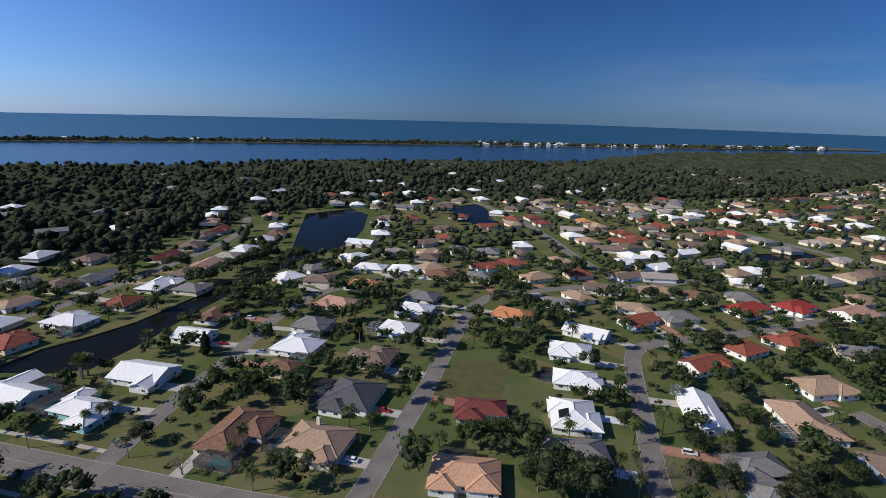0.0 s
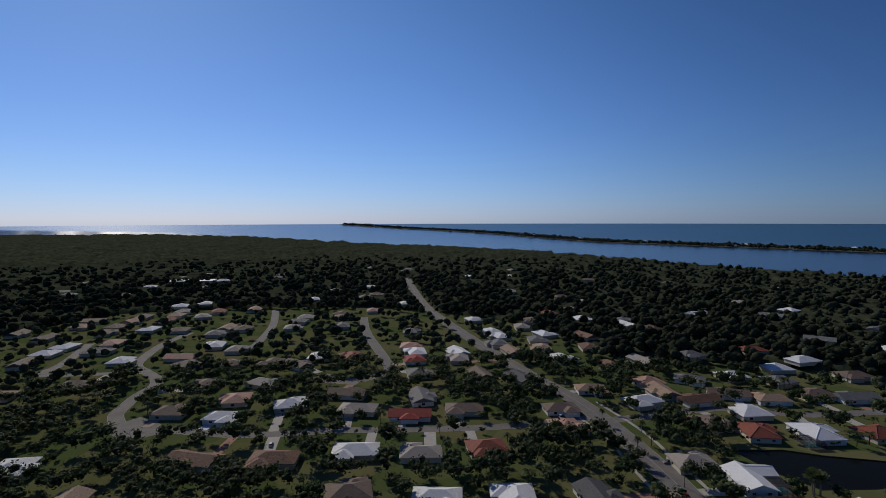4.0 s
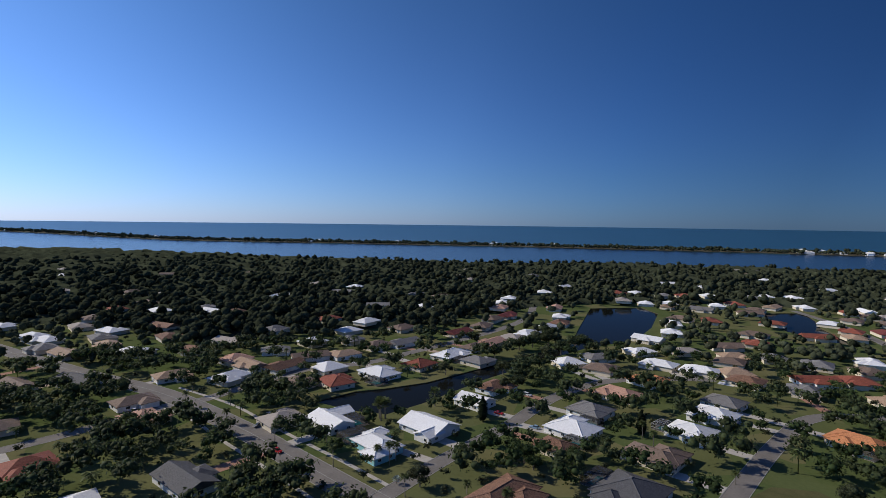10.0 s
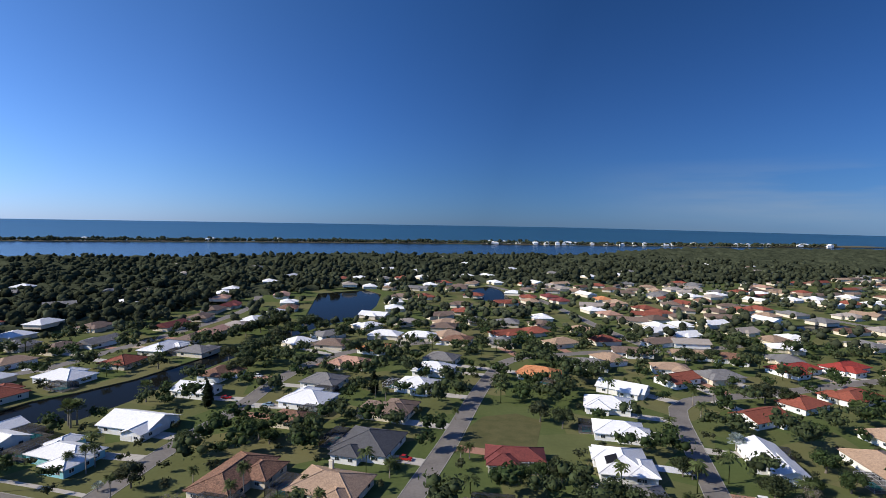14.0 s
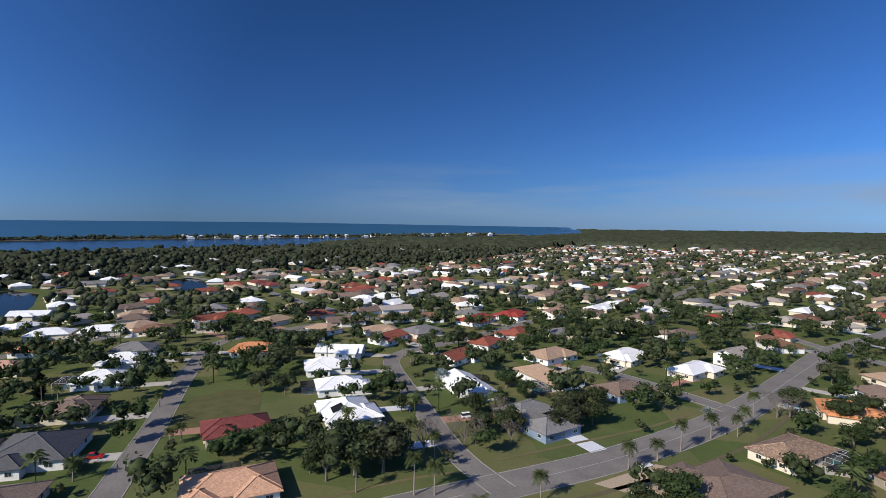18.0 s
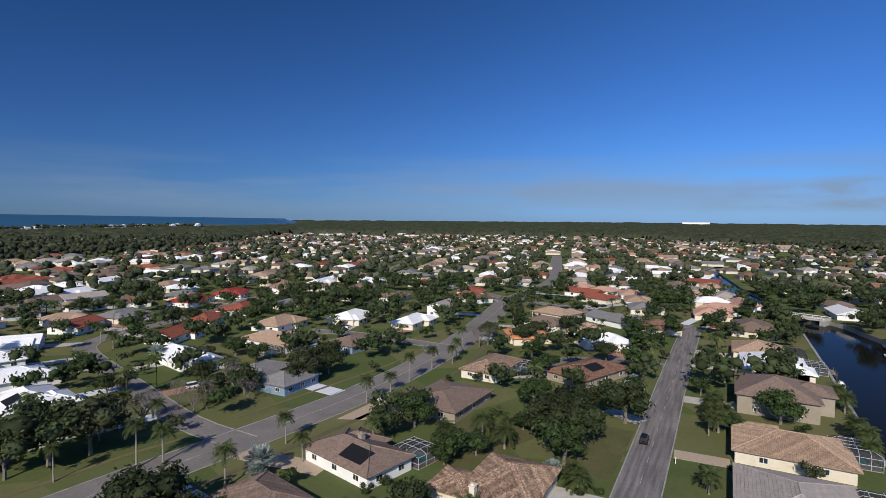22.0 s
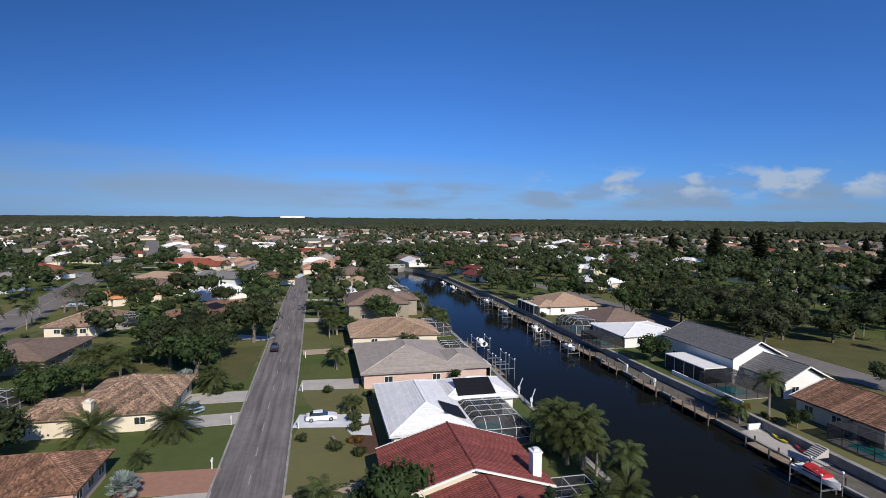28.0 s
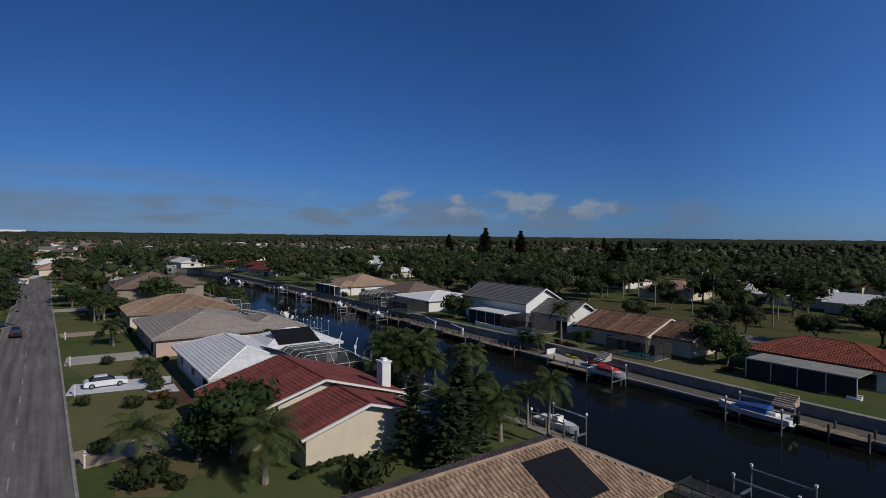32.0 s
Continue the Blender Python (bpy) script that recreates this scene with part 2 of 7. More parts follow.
def water_material(name, base, rough, bump, scale, gloss=0.5):
    m = bpy.data.materials.new(name)
    m.use_nodes = True
    n, l = m.node_tree.nodes, m.node_tree.links
    b = n["Principled BSDF"]
    b.inputs["Base Color"].default_value, b.inputs["Roughness"].default_value = (*base, 1), rough
    b.inputs["IOR"].default_value = 1.33
    b.inputs["Specular IOR Level"].default_value = gloss
    co, bp, t, t2 = n.new("ShaderNodeTexCoord"), n.new("ShaderNodeBump"), n.new("ShaderNodeTexNoise"), n.new("ShaderNodeTexNoise")
    t.inputs["Scale"].default_value, t.inputs["Detail"].default_value = scale, 5
    l.new(co.outputs["Object"], t.inputs["Vector"])
    bp.inputs["Strength"].default_value, bp.inputs["Distance"].default_value = bump, 0.15
    l.new(t.outputs["Fac"], bp.inputs["Height"])
    l.new(bp.outputs["Normal"], b.inputs["Normal"])
    t2.inputs["Scale"].default_value = 0.004
    l.new(co.outputs["Object"], t2.inputs["Vector"])
    ramp = n.new("ShaderNodeValToRGB")
    ramp.color_ramp.elements[0].color, ramp.color_ramp.elements[1].color = (*[c * 0.75 for c in base], 1), (*[c * 1.25 for c in base], 1)
    l.new(t2.outputs["Fac"], ramp.inputs["Fac"])
    l.new(ramp.outputs["Color"], b.inputs["Base Color"])
    return m


def lawn_material():
    """Lots of 25 m with lawns from lush green to dry brown, and mottling within each."""
    m = material("lawn", (0.112, 0.128, 0.054), (0.066, 0.082, 0.032), scale=0.08, rough=1.0, bump=0.5, bump_scale=3.0, spec=0.0)
    n, l = m.node_tree.nodes, m.node_tree.links
    b = n["Principled BSDF"]
    src = b.inputs["Base Color"].links[0].from_socket
    co, cell = n.new("ShaderNodeTexCoord"), n.new("ShaderNodeTexVoronoi")
    cell.inputs["Scale"].default_value = 0.04
    l.new(co.outputs["Object"], cell.inputs["Vector"])
    sep, ramp, mix = n.new("ShaderNodeSeparateColor"), n.new("ShaderNodeValToRGB"), n.new("ShaderNodeMix")
    l.new(cell.outputs["Color"], sep.inputs[0])
    e = ramp.color_ramp.elements
    e[0].position, e[0].color = 0.25, (0.066, 0.100, 0.033, 1)
    e[1].position, e[1].color = 0.95, (0.19, 0.16, 0.085, 1)
    l.new(sep.outputs[0], ramp.inputs["Fac"])
    mix.data_type, mix.inputs[0].default_value = "RGBA", 0.45
    l.new(src, mix.inputs[6])
    l.new(ramp.outputs["Color"], mix.inputs[7])
    l.new(mix.outputs[2], b.inputs["Base Color"])
    return m


LAWN = lawn_material()
MAT = {
    "asphalt": material("asphalt", (0.205, 0.188, 0.172), (0.125, 0.115, 0.108), scale=0.12, rough=0.9, bump=0.3, bump_scale=6),
    "dark_asphalt": material("patched_asphalt", (0.09, 0.085, 0.09), (0.06, 0.058, 0.062), scale=0.2, rough=0.9),
    "paint": material("road_paint", (0.42, 0.42, 0.40), (0.2, 0.2, 0.2), scale=1.5),
    "concrete": material("concrete", (0.46, 0.43, 0.39), (0.33, 0.31, 0.28), scale=0.5, rough=0.9),
    "pale_concrete": material("pale_painted_concrete", (0.62, 0.64, 0.68), (0.5, 0.52, 0.56), scale=0.5, rough=0.8),
    "pavers": material("brick_pavers", (0.36, 0.19, 0.13), (0.26, 0.15, 0.11), scale=1.2, rough=0.9),
    "seawall": material("weathered_seawall", (0.36, 0.35, 0.32), (0.18, 0.18, 0.17), scale=0.6, rough=0.9),
    "mulch": material("mulch", (0.10, 0.055, 0.035), (0.06, 0.035, 0.025), scale=2, rough=1.0),
    "gravel": material("gravel", (0.42, 0.33, 0.24), (0.3, 0.24, 0.18), scale=2, rough=1.0),
    "soil": material("bank_soil", (0.13, 0.10, 0.06), (0.07, 0.07, 0.035), scale=0.7, rough=1.0),
    "dry": material("dry_grass", (0.15, 0.12, 0.06), (0.09, 0.085, 0.035), scale=0.15, rough=1.0, bump=0.3),
    "canal": water_material("canal_water", (0.008, 0.009, 0.008), 0.06, 0.14, 0.9, 0.03),
    "bay": water_material("bay_water", (0.012, 0.03, 0.06), 0.22, 0.5, 0.25),
    "gulf": water_material("gulf_water", (0.016, 0.062, 0.092), 0.3, 0.5, 0.15),
    "pool": water_material("pool_water", (0.06, 0.42, 0.45), 0.05, 0.1, 2.0),
    "white": material("white_paint", (0.78, 0.78, 0.76), (0.66, 0.66, 0.64), scale=0.6, rough=0.6, vary=0.04),
    "cream": material("cream_stucco", (0.66, 0.60, 0.48), (0.56, 0.50, 0.40), scale=0.8, rough=0.9, vary=0.06),
    "taupe": material("taupe_stucco", (0.30, 0.26, 0.20), (0.24, 0.21, 0.17), scale=0.8, rough=0.9, vary=0.05),
    "pink": material("pink_stucco", (0.55, 0.40, 0.34), (0.46, 0.33, 0.28), scale=0.8, rough=0.9),
    "aqua": material("aqua_stucco", (0.30, 0.62, 0.68), (0.25, 0.52, 0.58), scale=0.8, rough=0.9),
    "blue": material("blue_stucco", (0.20, 0.27, 0.36), (0.16, 0.22, 0.30), scale=0.8, rough=0.9),
    "glass": material("window_glass", (0.03, 0.04, 0.05), (0.02, 0.025, 0.03), rough=0.05, spec=0.6),
    "trim": material("white_trim", (0.75, 0.74, 0.7), (0.65, 0.64, 0.6), scale=2, rough=0.6),
    "screen": material("dark_screen", (0.035, 0.037, 0.04), (0.025, 0.027, 0.03), rough=0.7),
    "alu": material("white_aluminium", (0.62, 0.63, 0.64), (0.5, 0.5, 0.52), rough=0.45, metal=0.2),
    "bronze": material("bronze_aluminium", (0.05, 0.045, 0.04), (0.035, 0.03, 0.03), rough=0.5, metal=0.2),
    "solar": material("black_solar_mat", (0.010, 0.010, 0.012), (0.016, 0.016, 0.019), scale=2, rough=0.6, spec=0.12),
    "wood": material("weathered_wood", (0.30, 0.23, 0.16), (0.19, 0.15, 0.11), scale=1.5, rough=0.9, vary=0.15),
    "pile": material("dark_pile", (0.12, 0.10, 0.085), (0.06, 0.055, 0.05), scale=2, rough=0.9),
    "bark": material("grey_bark", (0.20, 0.17, 0.14), (0.11, 0.095, 0.08), scale=1.5, rough=0.95, bump=0.5),
    "palm_bark": material("palm_bark", (0.27, 0.24, 0.20), (0.17, 0.15, 0.12), scale=2.5, rough=0.95),
    "oak": leaf_material("oak_leaves", (0.060, 0.078, 0.033), (0.033, 0.045, 0.019)),
    "lush": leaf_material("lush_leaves", (0.058, 0.088, 0.030), (0.032, 0.052, 0.018)),
    "olive": leaf_material("olive_leaves", (0.074, 0.086, 0.042), (0.042, 0.050, 0.024)),
    "bare": leaf_material("bare_twigs", (0.19, 0.165, 0.14), (0.12, 0.105, 0.09), vary=0.1),
    "palm": leaf_material("palm_fronds", (0.088, 0.112, 0.040), (0.048, 0.064, 0.022)),
    "silver": leaf_material("silver_fronds", (0.33, 0.38, 0.35), (0.20, 0.25, 0.23), vary=0.08),
    "pine": leaf_material("pine_needles", (0.050, 0.068, 0.034), (0.028, 0.040, 0.020)),
    "rust": leaf_material("rust_leaves", (0.17, 0.09, 0.03), (0.09, 0.06, 0.02), vary=0.1),
    "canopy": leaf_material("wood_canopy", (0.074, 0.084, 0.050), (0.024, 0.030, 0.018), rough=1.0, spec=0.0, scale=0.16, through_light=0.2, bump=1.0, bump_scale=0.55),
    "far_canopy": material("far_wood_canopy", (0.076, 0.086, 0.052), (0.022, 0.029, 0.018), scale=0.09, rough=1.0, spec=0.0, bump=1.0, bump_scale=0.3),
    "worn_lawn": material("worn_lawn", (0.115, 0.108, 0.052), (0.07, 0.074, 0.034), scale=0.2, rough=1.0, bump=0.4, bump_scale=3.0, spec=0.0),
    "quay": material("worn_quay", (0.15, 0.135, 0.115), (0.08, 0.075, 0.062), scale=0.5, rough=0.95),
    "tyre": material("black_rubber", (0.015, 0.015, 0.015), rough=0.9),
    "car_white": material("white_car_paint", (0.75, 0.76, 0.78), (0.72, 0.73, 0.75), rough=0.25, spec=0.6),
    "car_black": material("black_car_paint", (0.012, 0.012, 0.014), rough=0.4, spec=0.25),
    "car_red": material("red_car_paint", (0.45, 0.02, 0.015), rough=0.25, spec=0.6),
    "car_blue": material("pale_blue_car_paint", (0.30, 0.42, 0.52), rough=0.25, spec=0.6),
    "car_grey": material("grey_car_paint", (0.22, 0.23, 0.24), rough=0.25, spec=0.6),
    "red_canvas": material("red_canvas", (0.45, 0.025, 0.03), rough=0.8),
    "blue_canvas": material("blue_canvas", (0.03, 0.10, 0.38), rough=0.8),
    "yellow": material("yellow_plastic", (0.65, 0.55, 0.05), rough=0.4),
    "steel": material("steel", (0.45, 0.46, 0.47), rough=0.35, metal=0.7),
}
def streak_material():
    """Old asphalt worn into pale and dark streaks along the way of travel."""
    m = material("streaked_asphalt", (0.18, 0.165, 0.158), (0.115, 0.105, 0.102), scale=0.12, rough=0.9, bump=0.3, bump_scale=6)
    n, l = m.node_tree.nodes, m.node_tree.links
    b = n["Principled BSDF"]
    src = b.inputs["Base Color"].links[0].from_socket
    co, mp, t, rng, hsv = n.new("ShaderNodeTexCoord"), n.new("ShaderNodeMapping"), n.new("ShaderNodeTexNoise"), n.new("ShaderNodeMapRange"), n.new("ShaderNodeHueSaturation")
    mp.inputs["Scale"].default_value = (0.06, 1.3, 1.0)
    t.inputs["Scale"].default_value, t.inputs["Detail"].default_value = 1.0, 6
    rng.inputs["From Min"].default_value, rng.inputs["From Max"].default_value = 0.3, 0.7
    rng.inputs["To Min"].default_value, rng.inputs["To Max"].default_value = 0.6, 1.45
    l.new(co.outputs["Object"], mp.inputs["Vector"])
    l.new(mp.outputs["Vector"], t.inputs["Vector"])
    l.new(t.outputs["Fac"], rng.inputs["Value"])
    l.new(rng.outputs["Result"], hsv.inputs["Value"])
    l.new(src, hsv.inputs["Color"])
    l.new(hsv.outputs["Color"], b.inputs["Base Color"])
    return m


MAT["streaked"] = streak_material()
ROOF = {
    "white": roof_material("white_tile_roof", (0.78, 0.785, 0.79), (0.66, 0.665, 0.67), streak=0.07),
    "pale": roof_material("pale_grey_tile_roof", (0.38, 0.335, 0.295), (0.29, 0.255, 0.225), streak=0.12),
    "tan": roof_material("tan_tile_roof", (0.40, 0.28, 0.19), (0.29, 0.20, 0.14)),
    "brown": roof_material("brown_tile_roof", (0.21, 0.15, 0.115), (0.145, 0.105, 0.085)),
    "mottled": roof_material("mottled_tile_roof", (0.36, 0.25, 0.17), (0.17, 0.11, 0.08), streak=0.5),
    "grey": roof_material("grey_shingle_roof", (0.21, 0.205, 0.20), (0.15, 0.145, 0.145), rows=12, streak=0.2),
    "dark": roof_material("dark_grey_shingle_roof", (0.10, 0.10, 0.105), (0.07, 0.07, 0.075), rows=12, streak=0.2),
    "orange": roof_material("orange_clay_roof", (0.58, 0.25, 0.11), (0.46, 0.19, 0.085)),
    "terracotta": roof_material("pale_terracotta_roof", (0.54, 0.32, 0.20), (0.43, 0.25, 0.16)),
    "red": roof_material("red_clay_roof", (0.29, 0.085, 0.052), (0.20, 0.060, 0.038)),
    "crimson": roof_material("crimson_tile_roof", (0.33, 0.048, 0.036), (0.24, 0.036, 0.028)),
    "maroon": roof_material("maroon_tile_roof", (0.20, 0.052, 0.046), (0.135, 0.036, 0.032)),
    "rust": roof_material("rust_tile_roof", (0.25, 0.135, 0.085), (0.13, 0.072, 0.05), streak=0.45),
    "salmon": roof_material("salmon_tile_roof", (0.50, 0.30, 0.22), (0.40, 0.23, 0.17)),
}


# ---------- mesh helpers ----------
def mesh(name, verts, faces, mat, smooth=False):
    me = bpy.data.meshes.new(name)
    me.from_pydata([tuple(v) for v in verts], [], faces)
    me.materials.append(mat)
    if smooth:
        me.polygons.foreach_set("use_smooth", [True] * len(me.polygons))
    return me


class Shape:
    """Verts and faces gathered for one mesh."""

    def __init__(self):
        self.v, self.f = [], []

    def add(self, verts, faces):
        k = len(self.v)
        self.v += [tuple(p) for p in verts]
        self.f += [tuple(i + k for i in q) for q in faces]
        return self

    def box(self, x0, y0, z0, x1, y1, z1):
        return self.add([(x, y, z) for z in (z0, z1) for y in (y0, y1) for x in (x0, x1)],
                        [(0, 2, 3, 1), (4, 5, 7, 6), (0, 1, 5, 4), (2, 6, 7, 3), (0, 4, 6, 2), (1, 3, 7, 5)])

    def beam(self, a, b, r, sides=4, r2=None):
        a, b = Vector(a), Vector(b)
        w = (b - a)
        if w.length < 1e-6:
            return self
        w.normalize()
        u = w.cross((0, 0, 1) if abs(w.z) < 0.9 else (1, 0, 0)).normalized()
        s = w.cross(u)
        r2 = r if r2 is None else r2
        ring = [(math.cos(2 * math.pi * (i + 0.5) / sides), math.sin(2 * math.pi * (i + 0.5) / sides)) for i in range(sides)]
        vs = [a + (u * c + s * q) * r for c, q in ring] + [b + (u * c + s * q) * r2 for c, q in ring]
        fs = [(i, (i + 1) % sides, sides + (i + 1) % sides, sides + i) for i in range(sides)]
        return self.add(vs, fs + [tuple(range(sides - 1, -1, -1)), tuple(range(sides, 2 * sides))])

    def tube(self, pts, radii, sides=6):
        n = len(pts)
        vs, fs = [], []
        for i, p in enumerate(pts):
            p = Vector(p)
            w = (Vector(pts[min(i + 1, n - 1)]) - Vector(pts[max(i - 1, 0)])).normalized()
            u = w.cross((0, 1, 0) if abs(w.y) < 0.9 else (1, 0, 0)).normalized()
            s = w.cross(u)
            vs += [p + (u * math.cos(2 * math.pi * k / sides) + s * math.sin(2 * math.pi * k / sides)) * radii[i] for k in range(sides)]
        for i in range(n - 1):
            fs += [(i * sides + k, i * sides + (k + 1) % sides, (i + 1) * sides + (k + 1) % sides, (i + 1) * sides + k) for k in range(sides)]
        fs.append(tuple((n - 1) * sides + k for k in range(sides)))
        return self.add(vs, fs)

    def mesh(self, name, mat, smooth=False):
        return mesh(name, self.v, self.f, mat, smooth)


def part(name, shape, mat, parent, label="", at=None):
    """A mesh (or Shape) as one object under its thing or part."""
    me = shape.mesh(name, mat) if isinstance(shape, Shape) else shape
    ob = new(name, me)
    ob.parent = parent
    if at is not None:
        ob.matrix_basis = at
    if label:
        ob["label"] = label
    return ob


def thing(name, m, label, category, group=""):
    ob = new(name)
    ob.matrix_basis = m
    ob.empty_display_size = 0.5
    return tagged(ob, label, category, group)


def place(x, y, yaw=0.0, z=0.0, s=1.0):
    return Matrix.LocRotScale((x, y, z), Euler((0, 0, radians(yaw))), (s, s, s))


RECTS, LINES, WATERS = [], [], []  # what stands where: boxes (x, y, yaw, half w, half d), lines (points, half width), water outlines


def inside(poly, x, y):
    hit = False
    for (x1, y1), (x2, y2) in zip(poly, poly[1:] + poly[:1]):
        if (y1 > y) != (y2 > y) and x < (x2 - x1) * (y - y1) / (y2 - y1) + x1:
            hit = not hit
    return hit


def line_gap(pts, x, y):
    best = 1e9
    for (x1, y1), (x2, y2) in zip(pts, pts[1:]):
        dx, dy = x2 - x1, y2 - y1
        k = max(0, min(1, ((x - x1) * dx + (y - y1) * dy) / (dx * dx + dy * dy + 1e-9)))
        best = min(best, math.hypot(x - x1 - k * dx, y - y1 - k * dy))
    return best


def is_free(x, y, r=0.0, roads=True):
    for (hx, hy, yaw, a, b) in RECTS:
        dx, dy = x - hx, y - hy
        if abs(dx) + abs(dy) > 60:
            continue
        c, s = math.cos(radians(yaw)), math.sin(radians(yaw))
        if abs(dx * c + dy * s) < a + r and abs(dy * c - dx * s) < b + r:
            return False
    if roads:
        for pts, half in LINES:
            if line_gap(pts, x, y) < half + r:
                return False
    for poly in WATERS:
        if inside(poly, x, y):
            return False
    return True


# ---------- ground and water ----------
R_END = 4880.0
COAST = [(-4250, -2390), (-4000, -1500), (-3750, -500), (-3137, 40), (-2500, 330), (-2064, 510), (-1557, 800), (-1058, 905), (-726, 985), (-613, 1025), (-439, 1075), (-235, 1215), (-66, 1260), (200, 1290), (380, 1310), (620, 1560), (806, 1740), (1613, 1900), (2500, 2350), (3480, 3420)]
CANAL = [(-150, -28.0), (11, -28.0), (46, -29.2), (72, -28.9), (105, -29.0), (170, -29.8), (262, -27), (300, -17), (319, -6), (311, 5), (285, 2.5), (200, 2.2), (92, 3.0), (40, 4.2), (-150, 5)]
POND = [(-186, 226), (-180, 240), (-177, 249), (-166, 261), (-152, 282), (-139, 320), (-125, 365), (-106, 415), (-110, 444), (-118, 500), (-131, 598), (-85, 635), (-64, 600), (-61, 519), (-64, 479), (-73, 446), (-93, 412), (-113, 350), (-127, 300), (-134, 264), (-137, 250), (-144, 229), (-160, 225)]
LAKE = [(23, 647), (45, 672), (68, 685), (72, 640), (71, 596), (78, 560), (86, 523), (69, 532), (43, 562), (30, 600)]
FAR_CANAL = [(326, -4), (345, 5), (420, 22), (560, 42), (640, 30), (645, 44), (560, 60), (420, 40), (335, 16)]
EAST_POND = [(255, 420), (300, 425), (330, 440), (325, 452), (280, 445), (250, 434)]
HOLES = [CANAL, POND, LAKE, FAR_CANAL, EAST_POND]
WATERS += HOLES


def land_rise(r):
    return 10.0 * max(0.0, (r - 1800) / (R_END - 1800)) ** 2


def build_ground():
    from mathutils.geometry import delaunay_2d_cdt
    a0, a1 = math.atan2(COAST[-1][1], COAST[-1][0]), math.atan2(COAST[0][1], COAST[0][0])
    rim = []
    step = 72
    for i in range(1, step):
        a = a0 - (a0 - a1 + (2 * math.pi if a1 > a0 else 0)) * i / step
        rim.append((R_END * math.cos(a), R_END * math.sin(a)))
    outer = COAST + rim
    pts = [Vector(p) for p in outer]
    edges = [(i, (i + 1) % len(outer)) for i in range(len(outer))]
    for poly in HOLES:
        k = len(pts)
        pts += [Vector(p) for p in poly]
        edges += [(k + i, k + (i + 1) % len(poly)) for i in range(len(poly))]
    for r in (600, 1200, 1800, 2500, 3200, 4000):
        for i in range(48):
            p = (r * math.cos(i * math.pi / 24), r * math.sin(i * math.pi / 24))
            if inside(outer, *p):
                pts.append(Vector(p))
    vs, _, fs, *_ = delaunay_2d_cdt(pts, edges, [], 0, 1e-3)
    keep = []
    for f in fs:
        cx, cy = sum(vs[i].x for i in f) / len(f), sum(vs[i].y for i in f) / len(f)
        if inside(outer, cx, cy) and not any(inside(h, cx, cy) for h in HOLES):
            keep.append(tuple(f))
    ob = new("ground", mesh("ground", [(v.x, v.y, land_rise(v.length)) for v in vs], keep, LAWN))
    tagged(ob, "grassy suburban land with green and dry lawns", "ground", kind="structure")


build_ground()


def water_sheet(name, poly, z, mat, label):
    ob = new(name, mesh(name, [(x, y, z) for x, y in poly], [tuple(range(len(poly)))], mat))
    return tagged(ob, label, "water", kind="structure")


def bank(name, poly, z0, z1, mat, label, lean=0.0):
    """A skirt of ground or wall round the water."""
    area = sum(x1 * y2 - x2 * y1 for (x1, y1), (x2, y2) in zip(poly, poly[1:] + poly[:1]))
    n = len(poly)
    vs = [(x, y, z1) for x, y in poly] + [(x, y, z0) for x, y in poly]
    fs = [((i, (i + 1) % n, n + (i + 1) % n, n + i) if area < 0 else (n + i, n + (i + 1) % n, (i + 1) % n, i)) for i in range(n)]
    ob = new(name, mesh(name, vs, fs, mat))
    return tagged(ob, label, "bank", kind="structure")


water_sheet("water", CANAL, -2.1, MAT["canal"], "still dark canal water mirroring the sky")
water_sheet("water", POND, -0.5, MAT["canal"], "narrow dark pond between back lawns")
water_sheet("water", LAKE, -0.5, MAT["canal"], "dark blue lake behind houses")
water_sheet("water", FAR_CANAL, -1.1, MAT["canal"], "far arm of the canal beyond the bridge")
water_sheet("water", EAST_POND, -0.5, MAT["canal"], "small dark pond among trees")
bank("canal_wall", CANAL, -3.4, 0.0, MAT["seawall"], "weathered concrete seawall lining the canal")
bank("pond_bank", POND, -1.0, 0.0, MAT["soil"], "earth bank of the pond")
bank("pond_bank", LAKE, -1.0, 0.0, MAT["soil"], "earth bank of the lake")
bank("canal_wall", FAR_CANAL, -2.5, 0.0, MAT["seawall"], "concrete seawall of the far canal")
bank("pond_bank", EAST_POND, -1.0, 0.0, MAT["soil"], "earth bank of the small pond")

ISLAND_S = [(-4700, 760), (-4040, 1040), (-3400, 1330), (-2935, 1440), (-2022, 1480), (-1319, 1735), (-721, 1930), (72, 2080), (1000, 2180), (1936, 2260), (2700, 2700), (3350, 3500)]
ISLAND_N = [(x - 25 + (20 if x > 1500 else 0), y + 130) for x, y in ISLAND_S]


